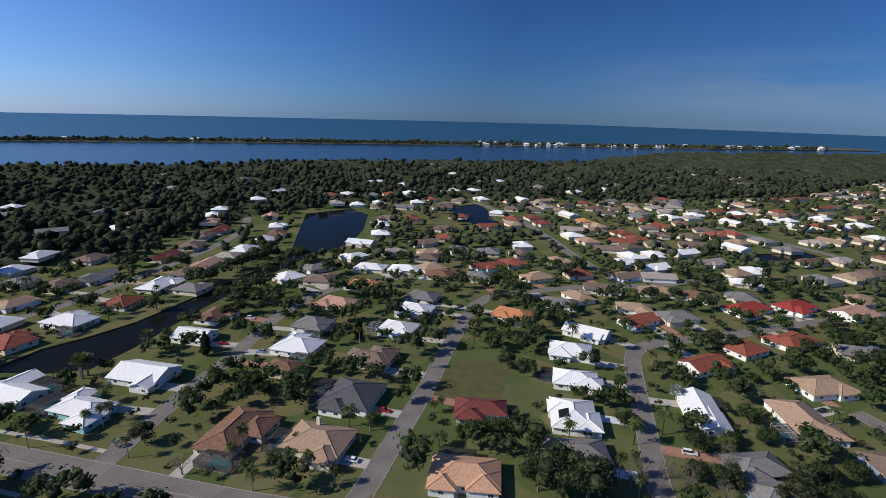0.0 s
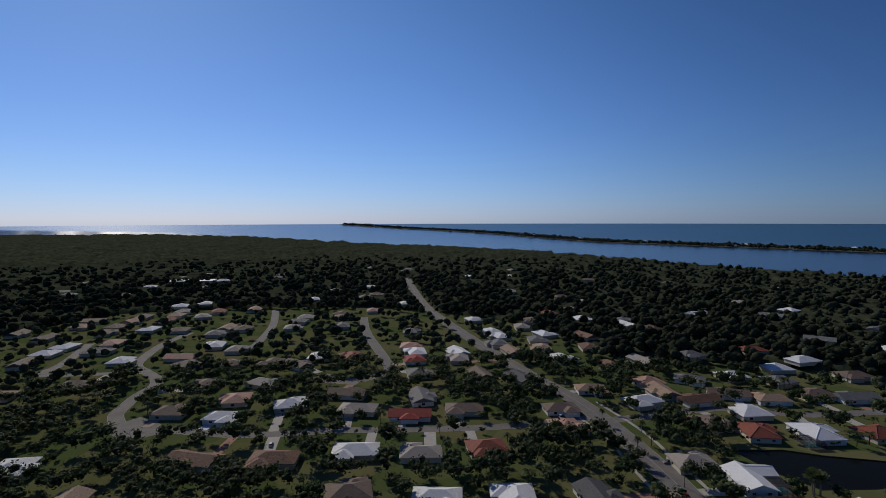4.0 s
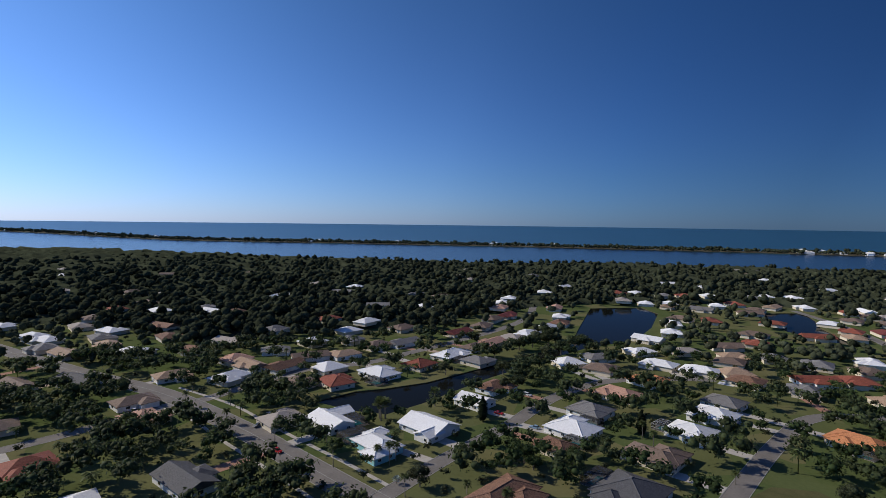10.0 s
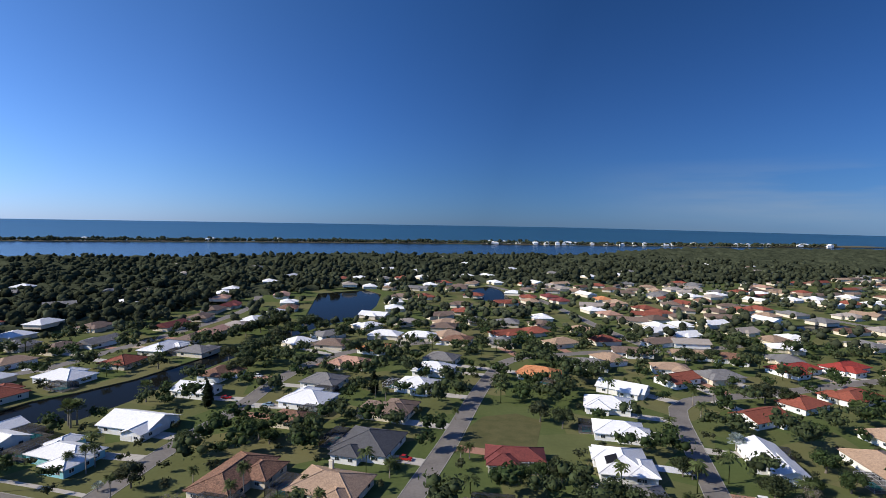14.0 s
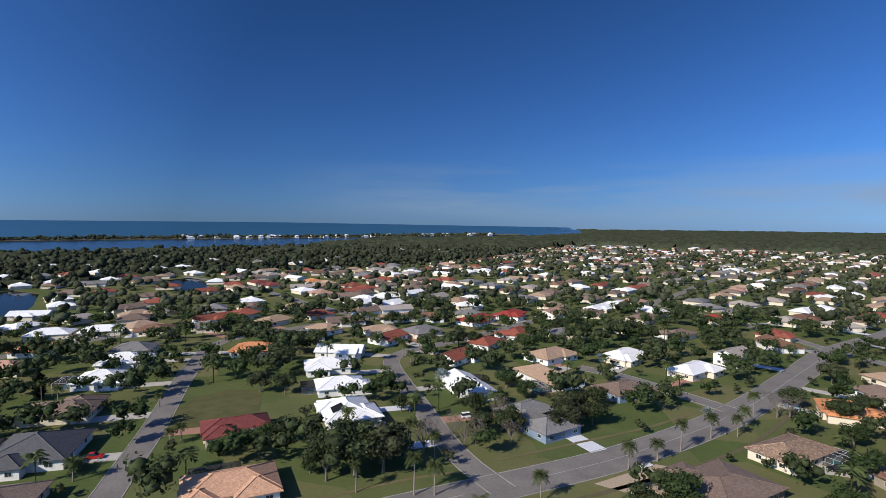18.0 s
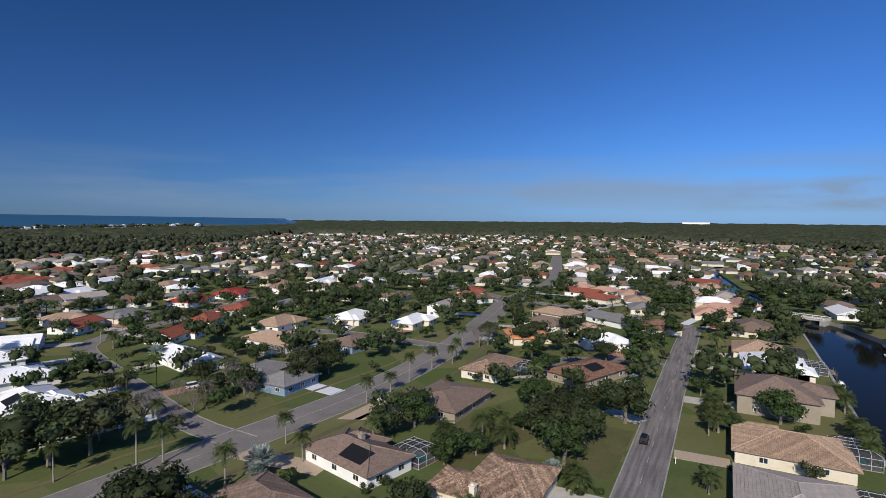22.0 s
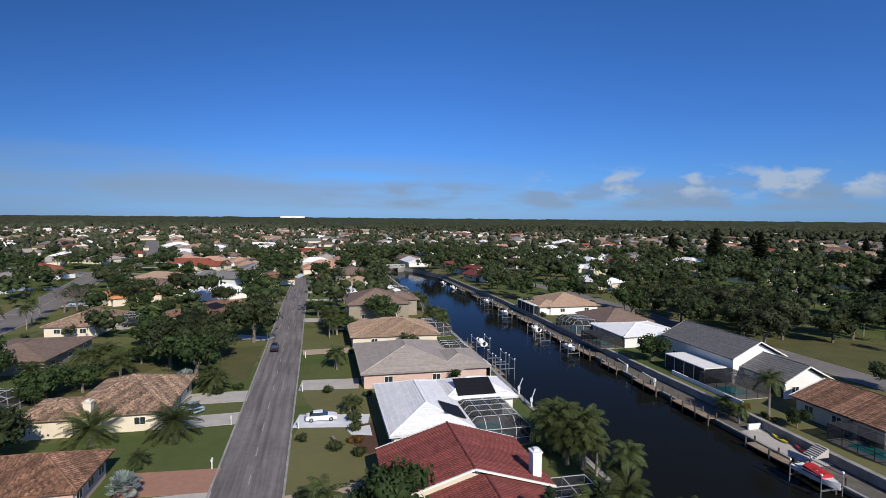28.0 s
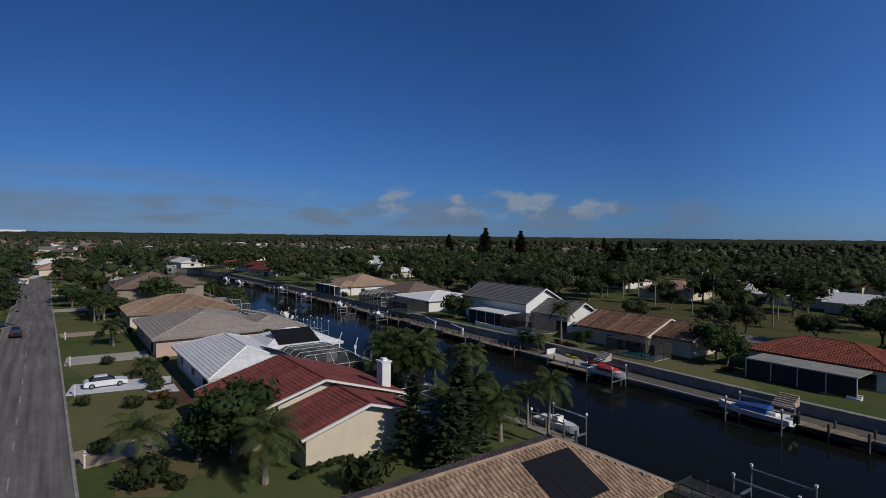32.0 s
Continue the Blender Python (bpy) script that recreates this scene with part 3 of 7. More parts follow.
def build_sea():
    """Gulf and bay: one sheet in rings, which lifts at the rim to where the true horizon lies."""
    radii = [500, 800] + [1000 + 129.3 * i for i in range(30)] + [R_END]
    shore = COAST + [(5200, 5200), (5200, -5200), (-5200, -5200)]
    vs, fs, n = [], [], 200
    for r in radii:
        for i in range(n + 1):
            yaw = radians(-52 + 174 * i / n)
            top = 62.0 if yaw > radians(-15) else 62 + (38 - 62) * min(1, (radians(-15) - yaw) / radians(30))
            x, y = -r * math.sin(yaw), r * math.cos(yaw)
            vs.append((x, y, -2.0 if inside(shore, x, y) else -0.9 + top * max(0, (r - 2400) / (R_END - 2400)) ** 1.6))
    for j in range(len(radii) - 1):
        for i in range(n):
            a = j * (n + 1) + i
            fs.append((a, a + 1, a + n + 2, a + n + 1))
    me = mesh("water_gulf", vs, fs, MAT["gulf"], True)
    me.materials.append(MAT["bay"])
    edge = ISLAND_S + [(5200, 4200), (5200, -5200), (-5200, -5200), (-5200, 500)]
    for p in me.polygons:
        c = p.center
        p.material_index = 1 if inside(edge, c.x, c.y) else 0
    tagged(new("water", me), "blue bay and green gulf reaching the horizon", "water", kind="structure")
    vs = [(x, y, 0.4) for x, y in ISLAND_S[:-2] + ISLAND_N[:-2][::-1]] + [(x, y, -1.5) for x, y in ISLAND_S[:-2] + ISLAND_N[:-2][::-1]]
    k = len(vs) // 2
    n = len(ISLAND_S[:-2])
    vs = [(x, y, z + 62 * max(0, (math.hypot(x, y) - 2400) / (R_END - 2400)) ** 1.6) for x, y, z in vs]
    fs = [(i + 1, i, 2 * n - 1 - i, 2 * n - 2 - i) for i in range(n - 1)] + [(i, (i + 1) % k, k + (i + 1) % k, k + i) for i in range(k)]
    tagged(new("ground_island", mesh("ground_island", vs, fs, MAT["soil"])), "long low barrier island between bay and gulf", "ground", kind="structure")


build_sea()


# ---------- roads ----------
def strip_mesh(name, pts, half, z, mat, thick=0.0, off=0.0):
    """A band along a line, mitred at its bends."""
    vs, n = [], len(pts)
    P = [Vector((*p, 0)) for p in pts]
    for i, p in enumerate(P):
        w = ((P[min(i + 1, n - 1)] - p).normalized() + (p - P[max(i - 1, 0)]).normalized()).normalized()
        s = Vector((-w.y, w.x, 0))
        vs += [p + s * (off + half) + Vector((0, 0, z)), p + s * (off - half) + Vector((0, 0, z))]
    fs = [(2 * i, 2 * i + 1, 2 * i + 3, 2 * i + 2) for i in range(n - 1)]
    if thick:
        k = len(vs)
        vs += [v - Vector((0, 0, thick)) for v in vs]
        fs += [(2 * i, 2 * i + 2, k + 2 * i + 2, k + 2 * i) for i in range(n - 1)] + [(2 * i + 1, k + 2 * i + 1, k + 2 * i + 3, 2 * i + 3) for i in range(n - 1)]
        fs += [(0, k, k + 1, 1), (2 * n - 2, 2 * n - 1, k + 2 * n - 1, k + 2 * n - 2)]
    return mesh(name, vs, fs, mat)


def smooth_line(pts, step=6.0):
    """A Catmull-Rom curve through the points."""
    out = []
    P = [Vector(p) for p in pts]
    P = [2 * P[0] - P[1]] + P + [2 * P[-1] - P[-2]]
    for a, b, c, d in zip(P, P[1:], P[2:], P[3:]):
        n = max(1, int((c - b).length / step))
        for i in range(n):
            t = i / n
            q = 0.5 * (2 * b + (c - a) * t + (2 * a - 5 * b + 4 * c - d) * t * t + (3 * b - a - 3 * c + d) * t ** 3)
            out.append((q.x, q.y))
    out.append(tuple(P[-2]))
    return out


ROAD_LEVEL = [0.012]


def road(pts, width, label, mat="asphalt", kerb=True, dashes=0, name="road"):
    line = smooth_line(pts)
    LINES.append((line[::2] + [line[-1]], width / 2))
    ROAD_LEVEL[0] += 0.002
    ob = tagged(new(name, strip_mesh(name, line, width / 2, ROAD_LEVEL[0], MAT[mat])), label, "road", kind="structure")
    if kerb:
        for side in (1, -1):
            k = tagged(new("kerb", strip_mesh("kerb", line, 0.13, 0.09, MAT["seawall"], 0.085, side * (width / 2 + 0.12))), "low concrete kerb along the road", "kerb", kind="structure")
    if dashes:
        d = Shape()
        fine = smooth_line(pts, 1.0)
        run = 0
        while run + 4 < len(fine):
            a, b = Vector(fine[run]), Vector(fine[run + 3])
            w = (b - a).normalized() * 0.06
            d.add([(a.x - w.y, a.y + w.x, 0.05), (a.x + w.y, a.y - w.x, 0.05), (b.x + w.y, b.y - w.x, 0.05), (b.x - w.y, b.y + w.x, 0.05)], [(0, 1, 2, 3)])
            run += dashes
        o = new("road_marking", d.mesh("road_marking", MAT["paint"]))
        tagged(o, "worn white dashes down the middle of the road", "marking", kind="stuff")
    return line


MAIN = road([(-946, 287), (-800, 254), (-623, 219), (-477, 205), (-340, 197.5), (-262, 197), (-190, 184), (-147, 172.5), (-100, 159.5), (-50, 146), (0, 136.5), (40, 132), (75, 127.3), (104, 124.6), (145, 125.5), (186, 131), (235, 140.5), (294, 151.5), (379, 155), (442, 166), (520, 190), (700, 240)], 12.0, "wide two-lane collector road of grey asphalt")
ST1 = road([(-27, 140), (-22, 153), (-13.5, 181), (-4, 212), (9, 260), (20, 295), (29, 318), (44, 333), (70, 341), (101, 349), (150, 354), (200, 372)], 7.0, "residential street of worn grey asphalt")
ST1B = road([(-104, 161), (-99, 197), (-95, 217), (-89, 246), (-84, 285), (-70, 326), (-46, 351), (-10, 370)], 7.0, "residential street beside the pond houses")
ST2 = road([(63, 127), (65, 150), (76, 190), (90, 238), (98, 252), (112, 261), (138, 266), (168, 275), (208, 288), (270, 303)], 7.0, "curving residential street of patched asphalt")
ST3 = road([(-120, 46), (0, 46.2), (40, 46.4), (107, 46.8), (173, 47.4), (256, 47.2)], 8.0, "straight residential street of streaked grey asphalt", "streaked", dashes=9)
CROSS = road([(256, 47.2), (262, 70), (280, 105), (294, 151)], 7.0, "cross street joining the collector road")
ST6 = road([(178, 48), (177, 66), (168, 84), (150, 88)], 6.0, "short side street among trees", kerb=False)
NORTH = road([(164, 130), (165, 155), (165, 177), (160, 196)], 7.0, "short side street north of the collector road")
SW1 = road([(-242, 194), (-242, 174), (-247, 139), (-259, 95), (-271, 60), (-279, 22), (-288, -1), (-299, -19), (-308, -40)], 7.0, "residential street through green lawns")
SW2 = road([(-352, 85), (-367, 108), (-405, 113.5), (-479, 118), (-523, 123), (-580, 133)], 8.0, "curved residential street")
CUL = road([(-350, 84), (-360, 68), (-372, 60)], 15.0, "cul-de-sac of pale asphalt", kerb=False)
CUL_B = road([(-296, -34), (-309, -40), (-321, -50)], 22.0, "wide turning circle of worn asphalt", kerb=False)
SW3 = road([(-321, -51), (-336, -55), (-352, -53), (-372, -49), (-388, -43), (-405, -45), (-424, -54), (-446, -64), (-471, -63), (-513, -56), (-560, -38)], 7.5, "winding residential street with pale kerbs")
SW4 = road([(-470, 14), (-489, 21), (-570, 37.5), (-665, 44)], 7.0, "straight residential street among brown roofs")
SW5 = road([(-424, -54), (-432, -90), (-443, -122), (-471, -117), (-540, -116)], 7.0, "residential street under dark trees")
NW = road([(-235, 196), (-228, 267), (-206, 298), (-195, 338), (-184, 385), (-172, 450), (-172, 515), (-190, 587), (-203, 641)], 7.0, "residential street west of the pond")
SOUTH = road([(-150, -62), (0, -65), (58, -67), (105, -66.5), (200, -62), (330, -40)], 7.0, "residential street behind the canal houses")
NE1 = road([(294, 151), (330, 220), (350, 300), (345, 420), (300, 560)], 7.0, "residential street lined with pale roofs")
NE2 = road([(130, 350), (118, 420), (110, 500), (95, 600), (60, 700)], 7.0, "residential street past the lake")
NE3 = road([(345, 300), (430, 330), (560, 380), (700, 420)], 7.0, "far residential street")
def footway(pts, half, label, mat="concrete"):
    return tagged(new("pavement", strip_mesh("pavement", smooth_line(pts), half, 0.06, MAT[mat], 0.06)), label, "pavement", kind="structure")


footway([(-262, 207.5), (-218, 203), (-187, 194.8), (-158, 186.5)], 0.9, "pale concrete footpath beside the collector road")
footway([(-153, 185.4), (-128, 179), (-106, 172.6)], 0.9, "pale concrete footpath beside the collector road")
footway([(-260, 184.5), (-220, 181), (-188, 171.7), (-154, 162.4), (-118, 152)], 0.8, "pale concrete footpath along the southern verge")
footway([(-20, 151), (10, 147), (34, 144.7), (48, 143.2), (58.5, 140.4)], 0.6, "dry worn footpath along the northern verge", "dry")
footway([(72, 140.5), (100, 137.4), (128, 134.6), (157, 135)], 0.6, "dry worn footpath along the northern verge", "dry")
footway([(-90, 146.5), (-50, 134), (0, 123.5), (48, 118.5), (85, 113.6), (122, 110.5), (150, 112), (200, 122)], 0.7, "worn brown footpath along the verge", "soil")


def line_marking(pts, z=0.05, half=0.11):
    return tagged(new("road_marking", strip_mesh("road_marking", smooth_line(pts), half, z, MAT["paint"])), "worn white line down the middle of the road", "marking", kind="structure")


line_marking([(-947, 287), (-800, 254), (-623, 219), (-477, 205), (-340, 197.5), (-262, 197), (-190, 184), (-147, 172.5), (-120, 165.2)])
line_marking([(-84, 155), (-50, 146), (-38, 143.2)])
line_marking([(-16, 139.2), (0, 136.5), (40, 132), (54, 130)])
line_marking([(75, 127.3), (104, 124.6), (145, 125.5), (156, 127)])
line_marking([(173, 129), (186, 131), (235, 140.5), (284, 150)])


# ---------- houses ----------
def hip_faces(w, d, z, h, over, gable=False, axis=""):
    """Verts and faces of a roof with a fascia 0.2 m deep; the ridge runs along the longer side."""
    a, b = w / 2 + over, d / 2 + over
    turn = axis == "y" or (b > a and axis != "x")
    if turn:
        a, b = b, a
    run = a if gable else a - b
    run = max(run, 0.05)
    vs = [(-a, -b, z), (a, -b, z), (a, b, z), (-a, b, z), (-run, 0, z + h), (run, 0, z + h)]
    vs += [(-a, -b, z - 0.2), (a, -b, z - 0.2), (a, b, z - 0.2), (-a, b, z - 0.2)]
    fs = [(0, 1, 5, 4), (2, 3, 4, 5), (1, 2, 5), (3, 0, 4)]
    fs += [(i + 6, (i + 1) % 4 + 6, (i + 1) % 4, i) for i in range(4)] + [(9, 8, 7, 6)]
    if turn:
        vs = [(-y, x, q) for x, y, q in vs]
    return vs, fs


def ridge_lines(vs):
    """The ridge and hip lines of a roof from hip_faces."""
    return [(vs[4], vs[5]), (vs[0], vs[4]), (vs[3], vs[4]), (vs[1], vs[5]), (vs[2], vs[5])]


WINDOW_FRAME = Shape().box(-0.8, -0.05, 0, 0.8, 0.05, 0.08).box(-0.8, -0.05, 1.12, 0.8, 0.05, 1.2).box(-0.8, -0.05, 0.08, -0.72, 0.05, 1.12).box(0.72, -0.05, 0.08, 0.8, 0.05, 1.12).box(-0.03, -0.04, 0.08, 0.03, 0.04, 1.12).mesh("window", MAT["trim"])
WINDOW_PANE = Shape().box(-0.72, -0.015, 0.08, -0.03, 0.015, 1.12).box(0.03, -0.015, 0.08, 0.72, 0.015, 1.12).mesh("pane", MAT["glass"])
SLIDER_FRAME = Shape().box(-1.5, -0.05, 0, 1.5, 0.05, 0.06).box(-1.5, -0.05, 2.1, 1.5, 0.05, 2.2).box(-1.5, -0.05, 0.06, -1.42, 0.05, 2.1).box(1.42, -0.05, 0.06, 1.5, 0.05, 2.1).mesh("sliding_door", MAT["trim"])
SLIDER_PANE = Shape().box(-1.42, -0.015, 0.06, 1.42, 0.015, 2.1).mesh("pane", MAT["glass"])
GARAGE = Shape()
for _i in range(4):
    GARAGE.box(-2.4, -0.04, 0.02 + _i * 0.54, 2.4, 0.04, 0.53 + _i * 0.54)
GARAGE = GARAGE.mesh("garage_door", MAT["white"])
PANEL = Shape().box(-0.55, -1.9, 0, 0.55, 1.9, 0.06).mesh("solar_panel", MAT["solar"])
FRAME_DOOR = Shape().box(-0.5, -0.05, 0, 0.5, 0.05, 2.1).mesh("front_door", MAT["wood"])


def tile_courses(r, vs, roof, rows, gable):
    """Overlapping rows of tiles over the two or four slopes, each row an own piece."""
    tops = [Vector(v) for v in vs[:6]]
    slopes = [(0, 1, 4, 5), (2, 3, 5, 4)] + ([] if gable else [(1, 2, 5, 5), (3, 0, 4, 4)])
    for a, b, c, d in slopes:
        A, B, C, D = tops[a], tops[b], tops[c], tops[d]
        up = (B - A).cross(C - A).normalized()
        if up.z < 0:
            up = -up
        n = rows
        if roof not in ("white", "pale", "grey", "dark"):
            barrel_courses(r, A, B, C, D, up, roof)
            continue
        for i in range(n):
            t0, t1 = i / n, (i + 1.12) / n
            if t1 > 1:
                t1 = 1.0
            p, q, s, t = A.lerp(C, t0), B.lerp(D, t0), B.lerp(D, t1), A.lerp(C, t1)
            lo, hi = up * 0.085, up * 0.02
            w = Shape().add([p + lo, q + lo, s + hi, t + hi, p + up * 0.005, q + up * 0.005], [(0, 1, 2, 3), (4, 5, 1, 0)])
            part("tile_course", w, ROOF[roof], r)


def barrel_courses(r, A, B, C, D, up, roof, wide=0.36, deep=0.44):
    """Rows of separate barrel tiles up one slope, from the eave A-B to the ridge C-D."""
    along = (B - A).normalized()
    rise = up.cross(along)
    if rise.z < 0:
        rise = -rise
    length = (C - A).dot(rise)
    n = max(2, round(length / deep))
    for i in range(n):
        t = i / n
        p, q = A.lerp(C, t), B.lerp(D, t)
        m = int((q - p).length / wide)
        if m < 1:
            continue
        step = rise * (length / n * (1.1 if i < n - 1 else 1.0))
        s = Shape()
        for k in range(m):
            base = p + along * (((q - p).length - m * wide) / 2 + k * wide)
            low = [base + along * (wide * u) + up * h for u, h in ((0.02, 0.03), (0.22, 0.11), (0.72, 0.11), (0.96, 0.03))]
            top = [v + step - up * 0.045 for v in low]
            s.add(low + top, [(0, 1, 5, 4), (1, 2, 6, 5), (2, 3, 7, 6), (3, 2, 1, 0)])
        part("tile_course", s, ROOF[roof], r)


def block(root, w, d, cx, cy, eave, h, roof, wall, gable, caps, over=0.7, drop=0.0, axis="", tiles=0):
    """One rectangular wing: walls and roof, under the house."""
    s = Shape().box(-w / 2, -d / 2, 0, w / 2, d / 2, eave - 0.19)
    if gable:
        if axis == "x" or (w >= d and axis != "y"):
            for x in (-w / 2, w / 2 - 0.15):
                k = h * (d / 2) / (d / 2 + over)
                s.add([(x, -d / 2, eave - 0.19), (x, d / 2, eave - 0.19), (x, 0, eave + k - 0.1), (x + 0.15, -d / 2, eave - 0.19), (x + 0.15, d / 2, eave - 0.19), (x + 0.15, 0, eave + k - 0.1)],
                      [(0, 1, 2), (5, 4, 3), (0, 3, 4, 1), (1, 4, 5, 2), (2, 5, 3, 0)])
        else:
            for y in (-d / 2, d / 2 - 0.15):
                k = h * (w / 2) / (w / 2 + over)
                s.add([(-w / 2, y, eave - 0.19), (w / 2, y, eave - 0.19), (0, y, eave + k - 0.1), (-w / 2, y + 0.15, eave - 0.19), (w / 2, y + 0.15, eave - 0.19), (0, y + 0.15, eave + k - 0.1)],
                      [(2, 1, 0), (3, 4, 5), (1, 4, 3, 0), (2, 5, 4, 1), (0, 3, 5, 2)])
    at = Matrix.Translation((cx, cy, 0))
    part("wall", s, MAT[wall], root, at=at)
    vs, fs = hip_faces(w, d, eave - drop, h, over, gable, axis)
    if gable:  # the roof is a pair of slopes with thickness, open at the ends
        top = vs[:6]
        vs = top + [(x, y, z - 0.2) for x, y, z in top]
        fs = [(0, 1, 5, 4), (2, 3, 4, 5), (7, 6, 10, 11), (9, 8, 11, 10), (6, 7, 1, 0), (8, 9, 3, 2), (1, 7, 11, 5), (8, 2, 5, 11), (6, 0, 4, 10), (3, 9, 10, 4)]
    r = part("roof", mesh("roof", vs, fs, ROOF[roof]), None, root, at=at)
    if tiles:
        tile_courses(r, vs, roof, tiles, gable)
    if gable and tiles:
        for e, p in ((0, 4), (3, 4), (1, 5), (2, 5)):
            a, b = Vector(vs[e]), Vector(vs[p])
            out = 0.06 if p == 5 else -0.06
            sx = Vector((out, 0, -0.06)) if abs(vs[5][0] - vs[4][0]) > 0.1 else Vector((0, out, -0.06))
            part("fascia", Shape().beam(a + sx, b + sx, 0.14), MAT["trim"], r)
    if caps:
        c = Shape()
        for a, b in ridge_lines(vs)[:1 if gable else 5]:
            c.beam((a[0], a[1], a[2] + 0.03), (b[0], b[1], b[2] + 0.03), 0.13, 6)
        part("ridge_cap", c, ROOF[roof], r)
    return r, vs


def face_row(root, w, d, cx, cy, side, n, z=0.95, garage=False, sliders=0):
    """Windows along one side of a wing: 0 front (-y), 1 right, 2 back, 3 left."""
    length = w if side in (0, 2) else d
    for i in range(n):
        u = (i + 0.5) / n * length - length / 2
        x, y, yaw = [(u, -d / 2 - 0.02, 0), (w / 2 + 0.02, u, 90), (u, d / 2 + 0.02, 180), (-w / 2 - 0.02, u, -90)][side]
        m = place(cx + x, cy + y, yaw, z)
        if garage and i == 0:
            part("garage_door", GARAGE, None, root, at=place(cx + x, cy + y, yaw, 0.02))
        elif i < sliders:
            f = part("sliding_door", SLIDER_FRAME, None, root, at=place(cx + x, cy + y, yaw, 0.05))
            part("pane", SLIDER_PANE, None, f)
        else:
            f = part("window", WINDOW_FRAME, None, root, at=m)
            part("pane", WINDOW_PANE, None, f)


COLOUR_WORDS = {"white": "white tile", "pale": "pale grey tile", "tan": "tan tile", "brown": "brown tile", "mottled": "mottled brown tile", "grey": "grey shingle", "dark": "dark grey shingle", "orange": "orange clay tile", "terracotta": "pale terracotta tile",
                "red": "red clay tile", "crimson": "bright red tile", "maroon": "maroon tile", "rust": "rust-brown tile", "salmon": "salmon tile"}
WALL_WORDS = {"white": "white walls", "cream": "cream stucco walls", "taupe": "taupe stucco walls", "pink": "pale pink walls", "aqua": "aqua walls", "blue": "slate-blue walls"}


def house(x, y, yaw, w, d, roof="white", wall="cream", gable=False, wing=None, wing2=None, eave=2.9, pitch=0.36, near=True, chimney=None, solar=None, cage=None, garage=0, extra="", windows=(3, 2, 3, 2), axis="", tiles=0):
    """A bungalow. wing: (centre x, centre y, w, d) of a second block; solar: (x, y, columns, rows) on the slope towards -y; cage: (x, y, w, d)."""
    style = "gabled" if gable else "hipped"
    ext = ", solar panels" if solar else ", chimney" if chimney else ""
    root = thing("house", place(x, y, yaw), f"{style} house, {COLOUR_WORDS[roof]} roof, {WALL_WORDS[wall]}{ext}{extra}", "house", "houses of the neighbourhood")
    RECTS.append((x, y, yaw, w / 2 + 1.2, d / 2 + 1.2))
    if not (10 < x < 130 and 0 < y < 40 or y < 0):
        FRONTS.append((x, y, yaw, w, d))
    short = min(w, d) / 2 + 0.7
    if axis:
        short = (d if axis == "x" else w) / 2 + 0.7
    h = short * pitch
    r, vs = block(root, w, d, 0, 0, eave, h, roof, wall, gable, near, axis=axis, tiles=tiles)
    for k, g in enumerate((wing, wing2)):
        if g:
            gx, gy, gw, gd = g[:4]
            gg = g[4] if len(g) > 4 else gable
            ga = g[5] if len(g) > 5 else ""
            gs = {"x": gd, "y": gw}.get(ga, min(gw, gd)) / 2 + 0.7
            block(root, gw, gd, gx, gy, eave, gs * pitch, roof, wall, gg, near, drop=0.012 * (k + 1), axis=ga, tiles=max(0, tiles - 4))
            c, s = math.cos(radians(yaw)), math.sin(radians(yaw))
            RECTS.append((x + gx * c - gy * s, y + gx * s + gy * c, yaw, gw / 2 + 1.2, gd / 2 + 1.2))
            if near:
                face_row(root, gw, gd, gx, gy, 0, max(1, int(gw / 4)), garage=garage == k + 2)
                face_row(root, gw, gd, gx, gy, 1, max(1, int(gd / 5)))
    if near:
        for side in range(4):
            face_row(root, w, d, 0, 0, side, windows[side], garage=(garage == 1 and side == 0), sliders=1 if side == 2 else 0)
    if chimney:
        ct = chimney[3] if len(chimney) > 3 else eave + h + 0.6
        c = Shape().box(-0.6, -0.5, 0, 0.6, 0.5, ct - 0.3).box(-0.7, -0.6, ct - 0.3, 0.7, 0.6, ct - 0.15).box(-0.3, -0.25, ct - 0.15, 0.3, 0.25, ct + 0.1)
        part("chimney", c, MAT[chimney[2] if len(chimney) > 2 else "cream"], root, at=Matrix.Translation((chimney[0], chimney[1], 0)))
    if solar:
        sx, sy, nx, ny = solar[:4]
        slope = math.atan2(h, short) if w >= d else 0
        for i in range(nx):
            for j in range(ny):
                px, py = sx + i * 1.1, sy + j * 4.0
                pz = eave + h * (1 - abs(py) / short) + 0.09
                part("solar_panel", PANEL, None, r, "black solar panel", at=Matrix.Translation((px, py, pz)) @ Matrix.Rotation(slope if py < 0 else -slope, 4, "X") @ Matrix.Scale(0.98, 4))
    if cage:
        pool_cage(place(x, y, yaw) @ Matrix.Translation((cage[0], cage[1], 0)), cage[2], cage[3], *(cage[4:]))
    return root


